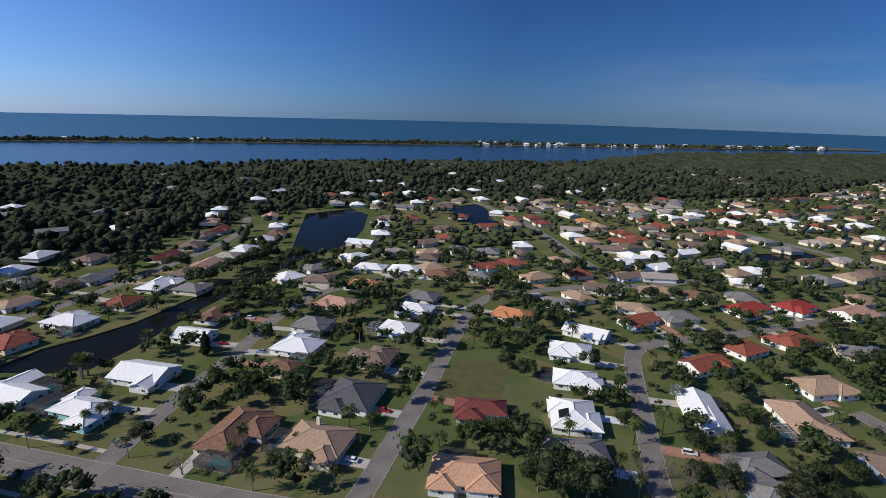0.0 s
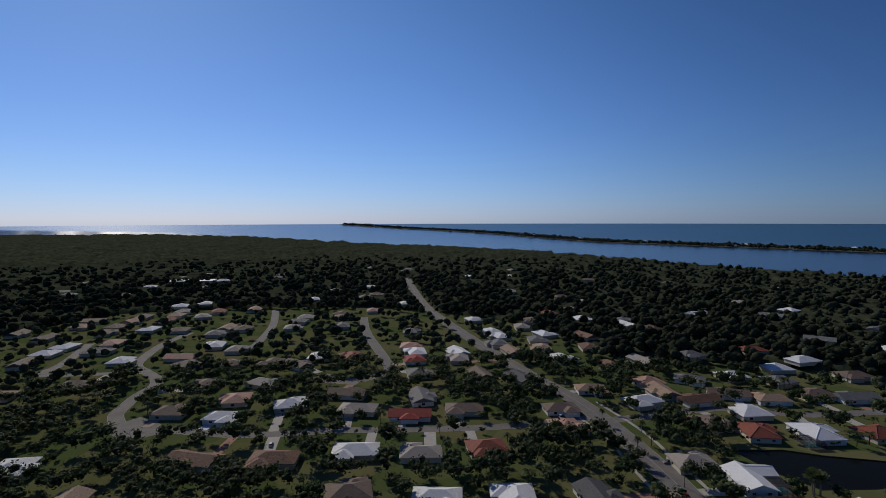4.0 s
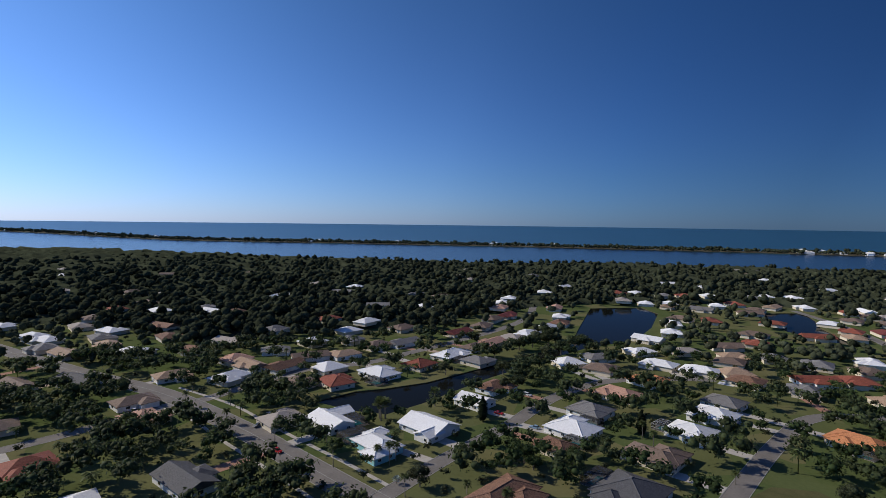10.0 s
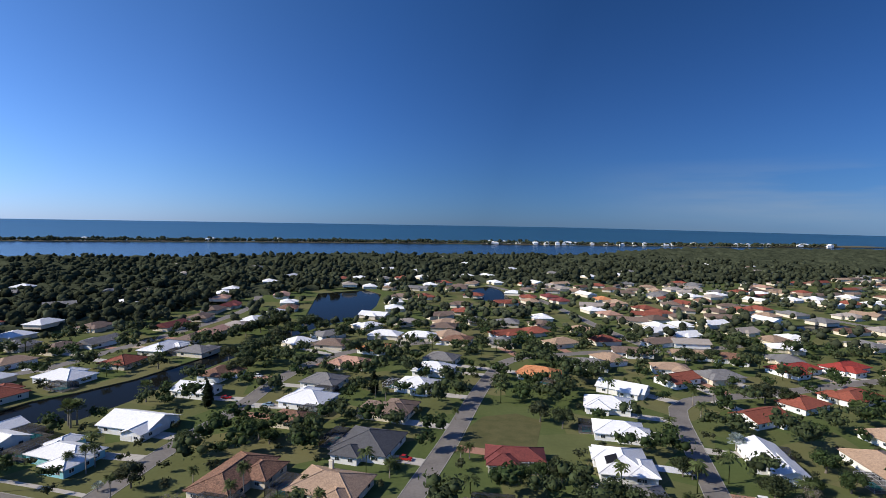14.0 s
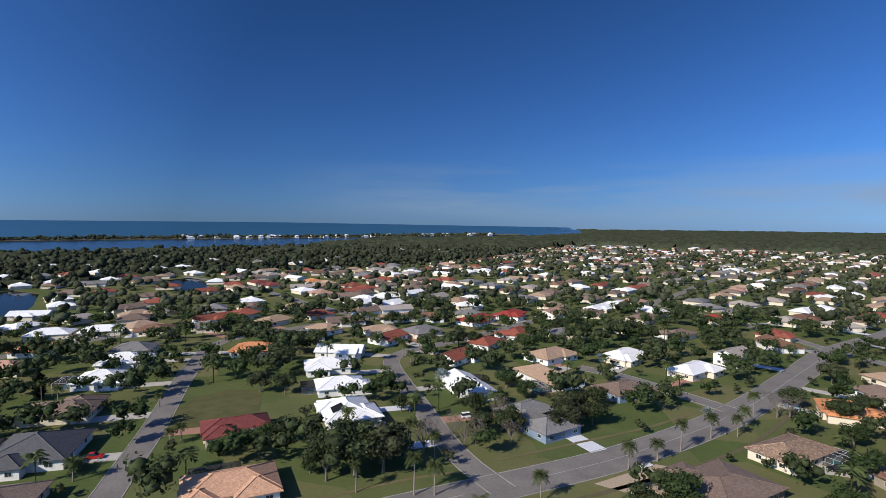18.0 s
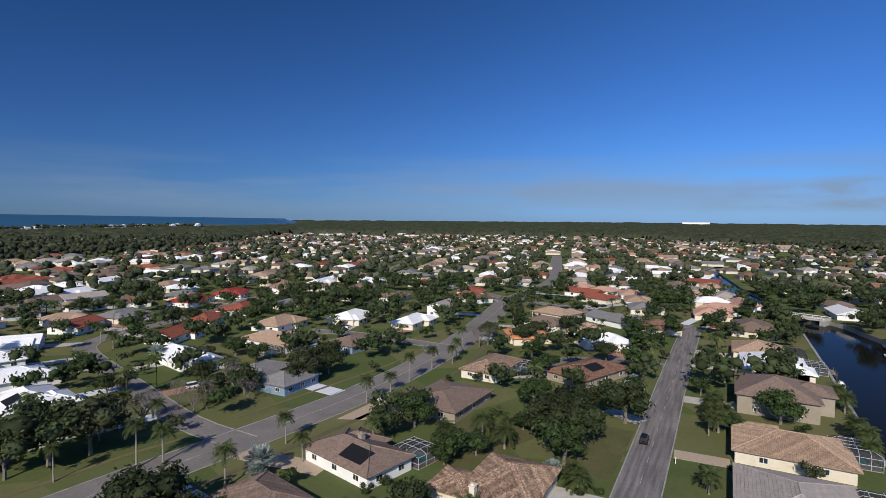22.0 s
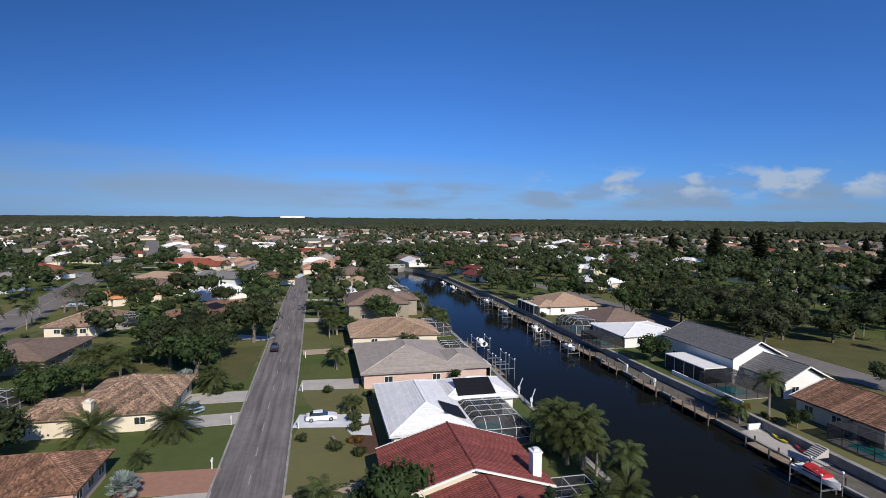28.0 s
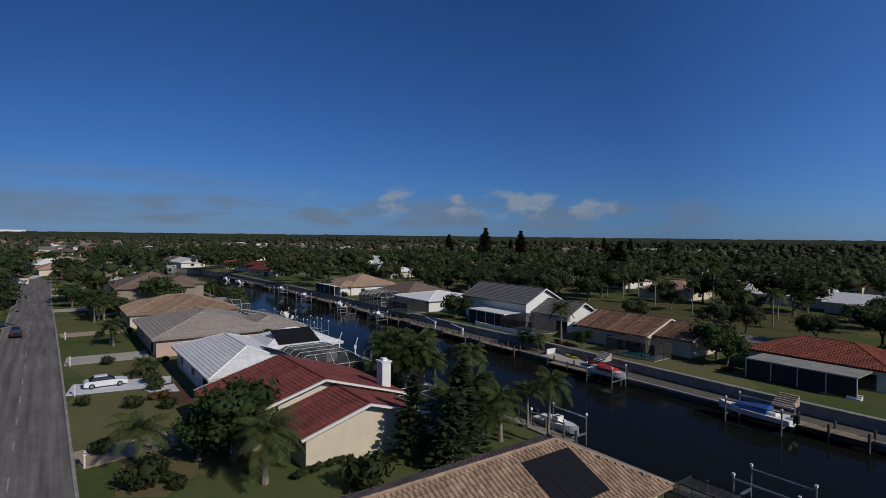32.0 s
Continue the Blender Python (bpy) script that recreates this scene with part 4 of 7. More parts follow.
def pool_cage(m, w, d, h=3.4, tone="bronze", dome=True):
    """A screened pool enclosure: posts, beams, dark mesh panels, deck and pool."""
    root = thing("pool_cage", m, ("dark bronze" if tone == "bronze" else "white") + " aluminium screen enclosure over a pool", "pool cage", "pool cages")
    p = m.translation
    RECTS.append((p.x, p.y, math.degrees(m.to_euler().z), w / 2, d / 2))
    nx, ny = max(2, round(w / 2.2)), max(2, round(d / 2.2))
    xs, ys = [-w / 2 + w * i / nx for i in range(nx + 1)], [-d / 2 + d * j / ny for j in range(ny + 1)]
    inset = 1.3 if dome else 0.0

    def top(x, y):
        edge = min(w / 2 - abs(x), d / 2 - abs(y))
        return min(2.5, h) + (h - min(2.5, h)) * (min(1.0, edge / max(inset, 0.01)) if dome else 1.0)
    frame_s = Shape()
    for x in xs:
        for y in (ys[0], ys[-1]):
            frame_s.beam((x, y, 0), (x, y, top(x, y)), 0.045)
    for y in ys[1:-1]:
        for x in (xs[0], xs[-1]):
            frame_s.beam((x, y, 0), (x, y, top(x, y)), 0.045)
    rx = [-w / 2] + ([-w / 2 + inset] if dome else []) + xs[1:-1] + ([w / 2 - inset] if dome else []) + [w / 2]
    ry = [-d / 2] + ([-d / 2 + inset] if dome else []) + ys[1:-1] + ([d / 2 - inset] if dome else []) + [d / 2]
    for x in xs:
        for a, b in zip(sorted(ry), sorted(ry)[1:]):
            frame_s.beam((x, a, top(x, a)), (x, b, top(x, b)), 0.05)
    for y in ys:
        for a, b in zip(sorted(rx), sorted(rx)[1:]):
            frame_s.beam((a, y, top(a, y)), (b, y, top(b, y)), 0.05)
    for a, b in (((xs[0], ys[0]), (xs[-1], ys[0])), ((xs[-1], ys[0]), (xs[-1], ys[-1])), ((xs[-1], ys[-1]), (xs[0], ys[-1])), ((xs[0], ys[-1]), (xs[0], ys[0]))):
        frame_s.beam((*a, 1.1), (*b, 1.1), 0.05)
    part("frame", frame_s, MAT["alu" if tone == "white" else "bronze"], root)
    part("deck", Shape().box(-w / 2, -d / 2, 0.0, w / 2, d / 2, 0.08), MAT["concrete"], root, "pale concrete pool deck")
    pw, pd = w * 0.27, d * 0.3
    part("pool", Shape().box(-pw, -pd, 0.08, pw, pd, 0.1), MAT["pool"], root, "turquoise pool water")
    scr = Shape()
    for a, b in zip(sorted(rx), sorted(rx)[1:]):
        for c, e in zip(sorted(ry), sorted(ry)[1:]):
            scr.add([(a, c, top(a, c) - 0.02), (b, c, top(b, c) - 0.02), (b, e, top(b, e) - 0.02), (a, e, top(a, e) - 0.02)], [(0, 1, 2, 3)])
    for a, b in zip(xs, xs[1:]):
        for y in (ys[0], ys[-1]):
            scr.add([(a, y, 0.1), (b, y, 0.1), (b, y, 2.45), (a, y, 2.45)], [(0, 1, 2, 3)])
    for a, b in zip(ys, ys[1:]):
        for x in (xs[0], xs[-1]):
            scr.add([(x, a, 0.1), (x, b, 0.1), (x, b, 2.45), (x, a, 2.45)], [(0, 1, 2, 3)])
    part("screen", scr, SCREEN, root, "fine dark insect screen")
    return root


def screen_material():
    m = bpy.data.materials.new("insect_screen")
    m.use_nodes = True
    n, l = m.node_tree.nodes, m.node_tree.links
    b, out = n["Principled BSDF"], n["Material Output"]
    b.inputs["Base Color"].default_value, b.inputs["Roughness"].default_value = (0.03, 0.032, 0.035, 1), 0.8
    mix, clear = n.new("ShaderNodeMixShader"), n.new("ShaderNodeBsdfTransparent")
    mix.inputs[0].default_value = 0.6
    l.new(clear.outputs[0], mix.inputs[1])
    l.new(b.outputs[0], mix.inputs[2])
    l.new(mix.outputs[0], out.inputs["Surface"])
    return m


SCREEN = screen_material()


def slab(name, pts, z, mat, label, category):
    """A flat paved or planted patch with a thin edge."""
    n = len(pts)
    vs = [(x, y, z) for x, y in pts] + [(x, y, z - 0.05) for x, y in pts]
    area = sum(x1 * y2 - x2 * y1 for (x1, y1), (x2, y2) in zip(pts, pts[1:] + pts[:1]))
    top = tuple(range(n)) if area > 0 else tuple(range(n - 1, -1, -1))
    ob = new(name, mesh(name, vs, [top] + [(n + i, n + (i + 1) % n, (i + 1) % n, i) for i in range(n)], MAT[mat]))
    return tagged(ob, label, category, kind="structure")


def drive(x0, y0, x1, y1, width, mat="concrete", label="pale concrete driveway", z=0.058):
    LINES.append(([(x0, y0), (x1, y1)], width / 2))
    ob = new("driveway", strip_mesh("driveway", [(x0, y0), (x1, y1)], width / 2, z, MAT[mat], 0.05))
    return tagged(ob, label, "driveway", kind="structure")


FRONTS, ROADS = [], len(LINES)
# the block north of the collector road
house(-31.5, 205, -17, 19, 20, "dark", "white", wing=(-3, -9, 9, 9), cage=(-13, 2, 8, 12, 3.6, "bronze"))
house(-39, 175.5, -17, 20, 15, "tan", "cream", wing=(5, -6.5, 9, 10), chimney=(-3, 6), cage=(-12, -3, 8, 11, 3.2, "bronze"))
house(-68, 181, -15, 13, 25, "rust", "cream", wing=(6, 4, 10, 12), cage=(4, -14, 13, 8, 3.2, "bronze"))
house(-126, 195, -18, 19, 11, "white", "aqua", wing=(7, -5, 9, 10), wing2=(-8, 6, 7, 9), cage=(-15, 0, 9, 12, 3.2, "bronze"), extra=", pool court")
house(-117.5, 222, -15, 21, 16, "white", "white", gable=True, wing=(7, -7, 8, 9), garage=2)
house(-157.5, 205, -21, 20, 12, "white", "white", gable=True, wing=(-7, 6, 9, 14), cage=(4, 10, 11, 8, 3.2, "bronze"))
house(-62, 249.5, -18, 19, 16, "white", "white", wing=(-5, 5, 9, 14), cage=(8, -9, 11, 7, 3.2, "bronze"))
house(-60.5, 276, -18, 17, 15, "grey", "white", wing=(5, -5, 8, 9), cage=(6, -10, 10, 6, 3.2, "bronze"))
house(-113.5, 261, -15, 16, 13, "white", "white", gable=True, cage=(-10, 3, 6, 9, 3.0, "bronze"))
house(-63, 227, -15, 14, 11, "rust", "cream")
house(-28.5, 236.5, -17, 20, 13, "brown", "cream", wing=(4, 5, 12, 13), chimney=(-4, -6.2))
house(-8.7, 298.5, -20, 18, 15, "white", "white", wing=(-4, -6, 9, 8))
house(-17, 271, -18, 17, 15, "white", "white", wing=(4, -5, 8, 9), cage=(-12, 0, 7, 9, 3.2, "white"))
house(-53, 309, -22, 20, 13, "salmon", "cream", wing=(-5, -5, 8, 9))
house(-43.8, 341, -25, 16, 14, "orange", "white", wing=(4, 5, 9, 9))
house(-4.6, 320.5, -22, 17, 14, "grey", "white")
house(-166, 338, 80, 24, 15, "white", "cream", wing=(4, -6, 8, 9), cage=(-4, -11, 10, 7, 3.2, "bronze"))
house(-171, 306, 80, 17, 15, "red", "cream")
house(-182, 278, -18, 21, 15, "white", "white", wing=(-4, 5, 9, 12), cage=(9, -9, 11, 8, 3.2, "bronze"))
house(-193, 252, -25, 19, 14, "red", "cream", wing=(-4, 5, 10, 9))
house(8, 158.5, -8, 20, 13, "terracotta", "white", wing=(-6.5, -5, 7.5, 8), wing2=(5.5, -4, 9, 9), cage=(-3, 9, 12, 5, 3.0, "bronze"), garage=3)
house(16.5, 195.5, -7, 18, 10, "maroon", "cream", wing=(-4, -5, 9, 8), cage=(6, -6, 8, 5, 2.8, "white"))
house(49.5, 190.5, -101, 20, 15, "white", "white", wing=(4, 5, 12, 8), wing2=(-4, -4, 8, 9), solar=(1, -3.6, 5, 1))
house(58, 218, -14, 17, 13, "white", "white", wing=(5, -3, 11, 9), cage=(-11, 3, 6, 9, 3.0, "bronze"))
house(63.5, 246.5, -17, 18, 14, "white", "white", wing=(-4, -4, 9, 10))
house(78, 268.5, -35, 21, 12, "white", "white", gable=True, wing=(4, -4, 9, 8))
house(44.5, 168.5, -4, 19, 12, "grey", "white")
house(44.5, 292.5, -30, 20, 13, "orange", "cream", wing=(-4, -5, 9, 8), cage=(5, -9, 8, 5, 3.0, "bronze"))
house(75.5, 311, -20, 19, 12, "grey", "white", solar=(-2, 2, 3, 1))
house(111, 285, 25, 20, 11, "red", "white", gable=True, wing=(-6, -4, 9, 9))
house(120, 232.5, 22, 19, 12, "red", "white", gable=True, wing=(5, -4, 8, 10))
house(148.5, 248.5, 25, 17, 12, "red", "white")
house(178.5, 258.5, 28, 22, 13, "red", "white", wing=(-7, 5, 8, 9))
house(159, 212.5, 8, 21, 14, "tan", "white", wing=(5, -4, 9, 9))
house(133, 187.5, -5, 14, 25, "tan", "white", wing=(3, -8, 11, 10), cage=(-10, -8, 6, 9, 3.0, "white"))
house(99, 196, -12, 12, 19, "white", "white", gable=True, wing=(2, -10, 9, 12), cage=(8, 6, 5, 6, 2.8, "bronze"))
house(99.5, 161, 5, 16, 11, "grey", "blue", wing=(-4, -4, 8, 8))
house(183, 305, 20, 26, 13, "crimson", "white", wing=(-7, -6, 9, 10))
house(214, 309, 22, 22, 13, "crimson", "white", wing=(-5, -6, 9, 10))
house(240, 298, 25, 20, 15, "salmon", "white", gable=True, wing=(6, -5, 9, 9))
# along the collector road and the straight street
house(140.5, 100, -3, 20, 12, "mottled", "cream", cage=(8, -7.5, 9, 6, 2.9, "white"))
house(106, 98.5, -3, 20, 16, "brown", "taupe", pitch=0.2, wing=(-4, 8, 9, 7))
house(150.5, 71.5, -22, 23, 14, "rust", "taupe", solar=(-4, -3.2, 6, 1), pitch=0.3)
house(187.5, 194, 10, 21, 13, "white", "cream", wing=(-5, -5, 9, 8))
house(193.5, 163, 5, 21, 11, "white", "cream", wing=(5, -4, 9, 9))
house(226, 164, 3, 15, 11, "pale", "white", gable=True, eave=5.2, windows=(2, 2, 3, 2))
house(146, 160, -3, 18, 13, "brown", "blue", pitch=0.3)
house(66.5, 98.5, -103, 19.5, 11.5, "brown", "white", wing=(-4, 4, 9, 8), chimney=(-1, 2, "taupe"), solar=(0.5, -3.0, 6, 1), cage=(7, 10, 8, 7, 3.0, "white"))
house(70, 67, 0, 17, 13, "mottled", "cream", axis="y", pitch=0.34, wing=(-5, 8.5, 8, 6.5), chimney=(-8.3, 3.4, "cream", 5.0), tiles=14)
house(43, 74, 0, 8.8, 21.5, "rust", "pink", wing=(-7, 3, 9, 12), pitch=0.44, tiles=14)
house(97, 147, 0, 14, 11, "grey", "blue")
house(44, 101, -13, 10, 15, "brown", "cream", tiles=12)


# along the canal, north bank
house(35.5, 22.7, 0, 11.5, 16.5, "maroon", "cream", gable=True, axis="x", wing=(-8.8, -1.2, 7, 11, True, "x"), chimney=(-4.7, -7.3, "white", 6.3), cage=(-8.3, -10.7, 8, 5.4, 2.6, "white", False), pitch=0.30, extra=", gable ends", tiles=18)
house(56.3, 23.6, 0, 21, 10.5, "white", "white", wing=(6, -10, 9.5, 11), cage=(-5, -9.6, 11, 8.5, 3.6, "white"), pitch=0.36, extra="", tiles=14)
house(85.6, 21.5, 0, 22.5, 18, "pale", "pink", wing=(-4, -10, 13, 9), cage=(7.5, -12, 8, 7, 3.4, "white"), pitch=0.28, tiles=16)
house(113.2, 20.5, 0, 16, 20.5, "tan", "cream", wing=(5.5, 6, 9, 8), cage=(6, -12, 10, 8, 3.4, "white"), pitch=0.32, tiles=14)
house(148, 21, 0, 19, 18, "brown", "taupe", eave=5.2, wing=(3, -8, 9, 10))
house(187.5, 19, 0, 21, 18, "white", "cream", wing=(-6, -6, 9, 9), cage=(7, -12, 9, 7, 3.2, "white"))
house(209, 22.5, 0, 17, 16, "tan", "cream", cage=(2, -11.5, 11, 7, 3.2, "bronze"))
house(255, 23, 0, 24, 16, "brown", "cream", wing=(-7, -5, 8, 9))
house(305, 36, 75, 20, 14, "salmon", "white", wing=(5, 5, 8, 9))
house(6.6, 23.7, -90, 25, 9.6, "tan", "cream", solar=(4.2, -2.6, 4, 1), pitch=0.46, tiles=20)
pool_cage(place(-0.4, 8.6), 4.4, 3.4, 2.3, "bronze", False)
house(-18, 25, -90, 16, 11, "grey", "white")
# south bank
house(147, -43.0, 0, 18, 17, "tan", "white", wing=(-4, 8, 9, 8))
house(117.5, -45, 0, 16, 14, "brown", "cream", wing=(4, -4, 8, 8), cage=(-2, 12, 13, 8, 3.6, "white"))
house(101.5, -42.5, 0, 16, 17, "white", "white", pitch=0.16, cage=(-3, 12, 10, 6, 2.9, "bronze"))
house(74.3, -44.4, 0, 20.6, 11, "grey", "white", gable=True, axis="x", eave=4.9, pitch=0.5, extra=", two storeys", tiles=12)
house(59, -45.6, 0, 9.4, 9, "grey", "white", gable=True, axis="x", eave=3.2, pitch=0.5, tiles=10)
house(41, -43.5, 0, 14, 13, "rust", "cream", gable=True, axis="x", wing=(-9.5, -1.5, 8, 11, True, "x"), cage=(-7, 8.5, 9, 5, 2.8, "bronze"), pitch=0.34, tiles=14)
house(11, -47, 0, 17, 11, "red", "white", pitch=0.34, wing=(-10, -1, 8, 9), tiles=12)
house(266, -44, 18, 20, 11, "maroon", "white", gable=True, wing=(-9, -5, 8, 12, True))
house(294, -46, 18, 17, 11, "maroon", "cream", gable=True, wing=(5, 6, 8, 10, True))
house(236, -40, 18, 16, 10, "maroon", "cream", gable=True)
house(-16, -47, 0, 18, 12, "brown", "cream")


def flat_roof(x, y, w, d, z, label, cover="white"):
    """A lean-to lanai roof on slim posts."""
    root = thing("lanai", place(x, y), label, "lanai")
    part("roof", Shape().box(-w / 2, -d / 2, z, w / 2, d / 2, z + 0.16), MAT[cover], root)
    for i in range(5):
        part("post", Shape().box(-0.06, -0.06, 0, 0.06, 0.06, z), MAT["alu"], root, at=Matrix.Translation((-w / 2 + 0.1 + (w - 0.2) * i / 4, d / 2 - 0.1 if y < 0 else -d / 2 + 0.1, 0)))
    part("screen", Shape().box(-w / 2 + 0.1, -0.02, 0.05, w / 2 - 0.1, 0.02, z), MAT["screen"], root, at=Matrix.Translation((0, d / 2 - 0.25 if y < 0 else -d / 2 + 0.25, 0)))
    return root


flat_roof(70.5, -35.5, 12, 5, 2.9, "white flat-roofed screened lanai on the canal side")
pool_cage(place(60, -35.5), 9, 7, 3.3, "bronze")
flat_roof(10.5, -37.5, 13, 5.5, 2.6, "grey-roofed screened lanai along a red-roofed house", "seawall")
flat_roof(147, -31.6, 15, 4.6, 2.9, "white enclosed lanai above the canal")
flat_roof(77.5, 8.8, 5, 5.5, 2.8, "white flat lanai roof behind a pale house")


# black solar mats on the white roof by the canal
def solar_mat(x, y, z, w, d, pitch, roll):
    """Side-by-side collector strips lying on a slope."""
    root = thing("solar_mat", Matrix.Translation((x, y, z)) @ Matrix.Rotation(roll, 4, "Y") @ Matrix.Rotation(pitch, 4, "X"), "black solar pool heating mat on a roof", "solar panel", "solar mats")
    n = max(2, round(w / 1.2))
    strip = Shape().box(-w / n / 2 + 0.02, -d / 2, 0, w / n / 2 - 0.02, d / 2, 0.05).mesh("strip", MAT["solar"])
    for i in range(n):
        part("strip", strip, None, root, at=Matrix.Translation((-w / 2 + (i + 0.5) * w / n, 0, 0)))
    part("pipe", Shape().beam((-w / 2, -d / 2 - 0.1, 0.05), (w / 2, -d / 2 - 0.1, 0.05), 0.04, 6), MAT["white"], root)


solar_mat(59.8, 14.0, 4.1, 4.4, 6.2, 0.0, -0.345)
solar_mat(50.5, 19.9, 3.98, 5.0, 3.2, 0.345, 0.0)


# ---------- houses of the wider town ----------
def nearest_way(x, y):
    """The direction of the street segment nearest to a place, and its distance."""
    best, yaw = 1e9, -15.0
    for pts, _ in LINES:
        if abs(pts[0][0] - x) > 900:
            continue
        for (x1, y1), (x2, y2) in zip(pts, pts[1:]):
            g = abs((x1 + x2) / 2 - x) + abs((y1 + y2) / 2 - y)
            if g < best:
                best, yaw = g, math.degrees(math.atan2(y2 - y1, x2 - x1))
    return yaw, best


TOWN = random.Random(5)
TEMPLATES = {}


def plain_house(roof, kind):
    """A smaller-detail bungalow: two crossing hips with walls, windows and a garage door."""
    if (roof, kind) in TEMPLATES:
        return TEMPLATES[roof, kind]
    w, d, gx, gy, gw, gd = [(18, 12, 4, -5, 8, 9), (20, 13, -5, -5, 9, 9), (17, 14, 3, 6, 9, 8), (22, 12, 0, 5, 9, 8)][kind]
    wall = ("white", "cream", "cream", "white")[kind]
    walls = Shape().box(-w / 2, -d / 2, 0, w / 2, d / 2, 2.71).box(gx - gw / 2, gy - gd / 2, 0, gx + gw / 2, gy + gd / 2, 2.7).mesh("wall", MAT[wall])
    v1, f1 = hip_faces(w, d, 2.9, (min(w, d) / 2 + 0.7) * 0.36, 0.7, kind == 3)
    v2, f2 = hip_faces(gw, gd, 2.89, (min(gw, gd) / 2 + 0.7) * 0.36, 0.7)
    roofs = Shape().add(v1, f1).add([(x + gx, y + gy, z) for x, y, z in v2], f2).mesh("roof", ROOF[roof])
    TEMPLATES[roof, kind] = (walls, roofs, (w, d), max(w, gw), d + 5)
    return TEMPLATES[roof, kind]


FAR_HOUSES = {}
DARK_WINDOW = Shape().box(-0.9, -0.03, 0, 0.9, 0.03, 1.2).mesh("window", MAT["glass"])


def town_house(x, y, roof, yaw=None):
    if not is_free(x, y, 6):
        return
    kind = TOWN.randrange(4)
    if yaw is None:
        yaw, gap = nearest_way(x, y)
        yaw += TOWN.choice((0, 180)) + TOWN.uniform(-6, 6)
    walls, roofs, (bw, bd), w, d = plain_house(roof, kind)
    RECTS.append((x, y, yaw, w / 2 + 1, d / 2 + 1))
    if math.hypot(x, y) > 410:
        FAR_HOUSES.setdefault(roof, []).append((x, y, yaw, kind))
        return
    root = thing("house", place(x, y, yaw), f"low bungalow with {COLOUR_WORDS[roof]} roof among trees", "house", "houses of the neighbourhood")
    part("wall", walls, None, root)
    part("roof", roofs, None, root)
    for u, v, a in ((-bw / 4, -bd / 2, 0), (bw / 4, bd / 2, 180), (bw / 2, 0, 90), (-bw / 2, 1, -90)):
        part("window", DARK_WINDOW, None, root, at=place(u, v, a, 0.9))
    FRONTS.append((x, y, yaw, w, d))


town_house(-201.6, 660.4, "white")
town_house(-218.3, 588.7, "white")
town_house(-213.1, 552.7, "white")
town_house(-202.8, 521.2, "salmon")
town_house(-191.6, 473.6, "brown")
town_house(-187.9, 438.9, "brown")
town_house(-192.7, 403.9, "maroon")
town_house(-155.8, 384.1, "salmon")
town_house(-161.3, 364.2, "brown")
town_house(-168.6, 343, "white")
town_house(-159.6, 566.2, "salmon")
town_house(-142.4, 518.5, "white")
town_house(-134, 486.7, "rust")
town_house(-137.8, 461.4, "white")
town_house(-142.8, 428, "white")
town_house(-121.5, 703.5, "red")
town_house(-101, 714.4, "white")
town_house(-68.2, 710, "grey")
town_house(-46.6, 721.1, "red")
town_house(-22.3, 735.8, "white")
town_house(6.6, 699.8, "red")
town_house(-106, 642.5, "pale")
town_house(-81.6, 652.1, "white")
town_house(-58.7, 666.6, "white")
town_house(-11.2, 676.9, "white")
town_house(-16.8, 570, "red")
town_house(-45.1, 533.9, "white")
town_house(-43.5, 493.1, "white")
town_house(-55.9, 411.1, "white")
town_house(-28.6, 427.3, "pale")
town_house(1, 429, "tan")
town_house(1.4, 383.2, "tan")
town_house(-78.1, 379.5, "grey")
town_house(-91.9, 356.2, "white")
town_house(-271.7, 391, "white")
town_house(-240.9, 396.9, "brown")
town_house(-210.5, 351.5, "grey")
town_house(-250.4, 339.9, "grey")
town_house(-324, 560.1, "grey")
town_house(39.2, 768.5, "white")
town_house(66, 772.1, "white")
town_house(73, 713, "white")
town_house(124.8, 713.6, "white")
town_house(172.7, 820.7, "grey")
town_house(138.8, 680.9, "pale")
town_house(144, 654.9, "pale")
town_house(158.2, 604.7, "white")
town_house(165.1, 567.9, "orange")
town_house(170.6, 543.1, "tan")
town_house(112.9, 581.4, "maroon")
town_house(119, 552.1, "maroon")
town_house(185.5, 509.4, "red")
town_house(187.7, 486.5, "red")
town_house(132.2, 496, "white")
town_house(141.7, 474.6, "salmon")
town_house(79.6, 455.2, "white")
town_house(110.9, 463, "pale")
town_house(24, 435.4, "grey")
town_house(41.4, 389.2, "red")
town_house(62.3, 398.8, "red")
town_house(96.6, 405, "tan")
town_house(125.1, 415.8, "orange")
town_house(72.3, 362.9, "tan")
town_house(102.7, 371.7, "red")
town_house(128.7, 376.7, "red")
town_house(159.7, 422.5, "white")
town_house(163.9, 390.6, "white")
town_house(208.9, 435.3, "white")
town_house(214.4, 406.2, "pale")
town_house(219.2, 376.6, "tan")
town_house(233.3, 595.9, "grey")
town_house(270.2, 599.2, "white")
town_house(306.4, 614.3, "white")
town_house(366.1, 628.1, "white")
town_house(398.6, 637.5, "tan")
town_house(427.9, 646.9, "red")
town_house(238.5, 543.6, "red")
town_house(244.6, 496.9, "brown")
town_house(293.2, 557.8, "red")
town_house(326.8, 572.6, "white")
town_house(370.6, 581.6, "white")
town_house(399.4, 587.7, "white")
town_house(448.1, 605.1, "white")
town_house(293.4, 514.2, "red")
town_house(270.2, 505.5, "red")
town_house(386.2, 548.5, "white")
town_house(412.7, 557.1, "red")
town_house(435.3, 555.6, "white")
town_house(464.5, 566.3, "white")
town_house(263.5, 454.8, "white")
town_house(322.7, 466.4, "red")
town_house(351.1, 477.9, "pale")
town_house(371.5, 485.5, "tan")
town_house(399.1, 493.8, "tan")
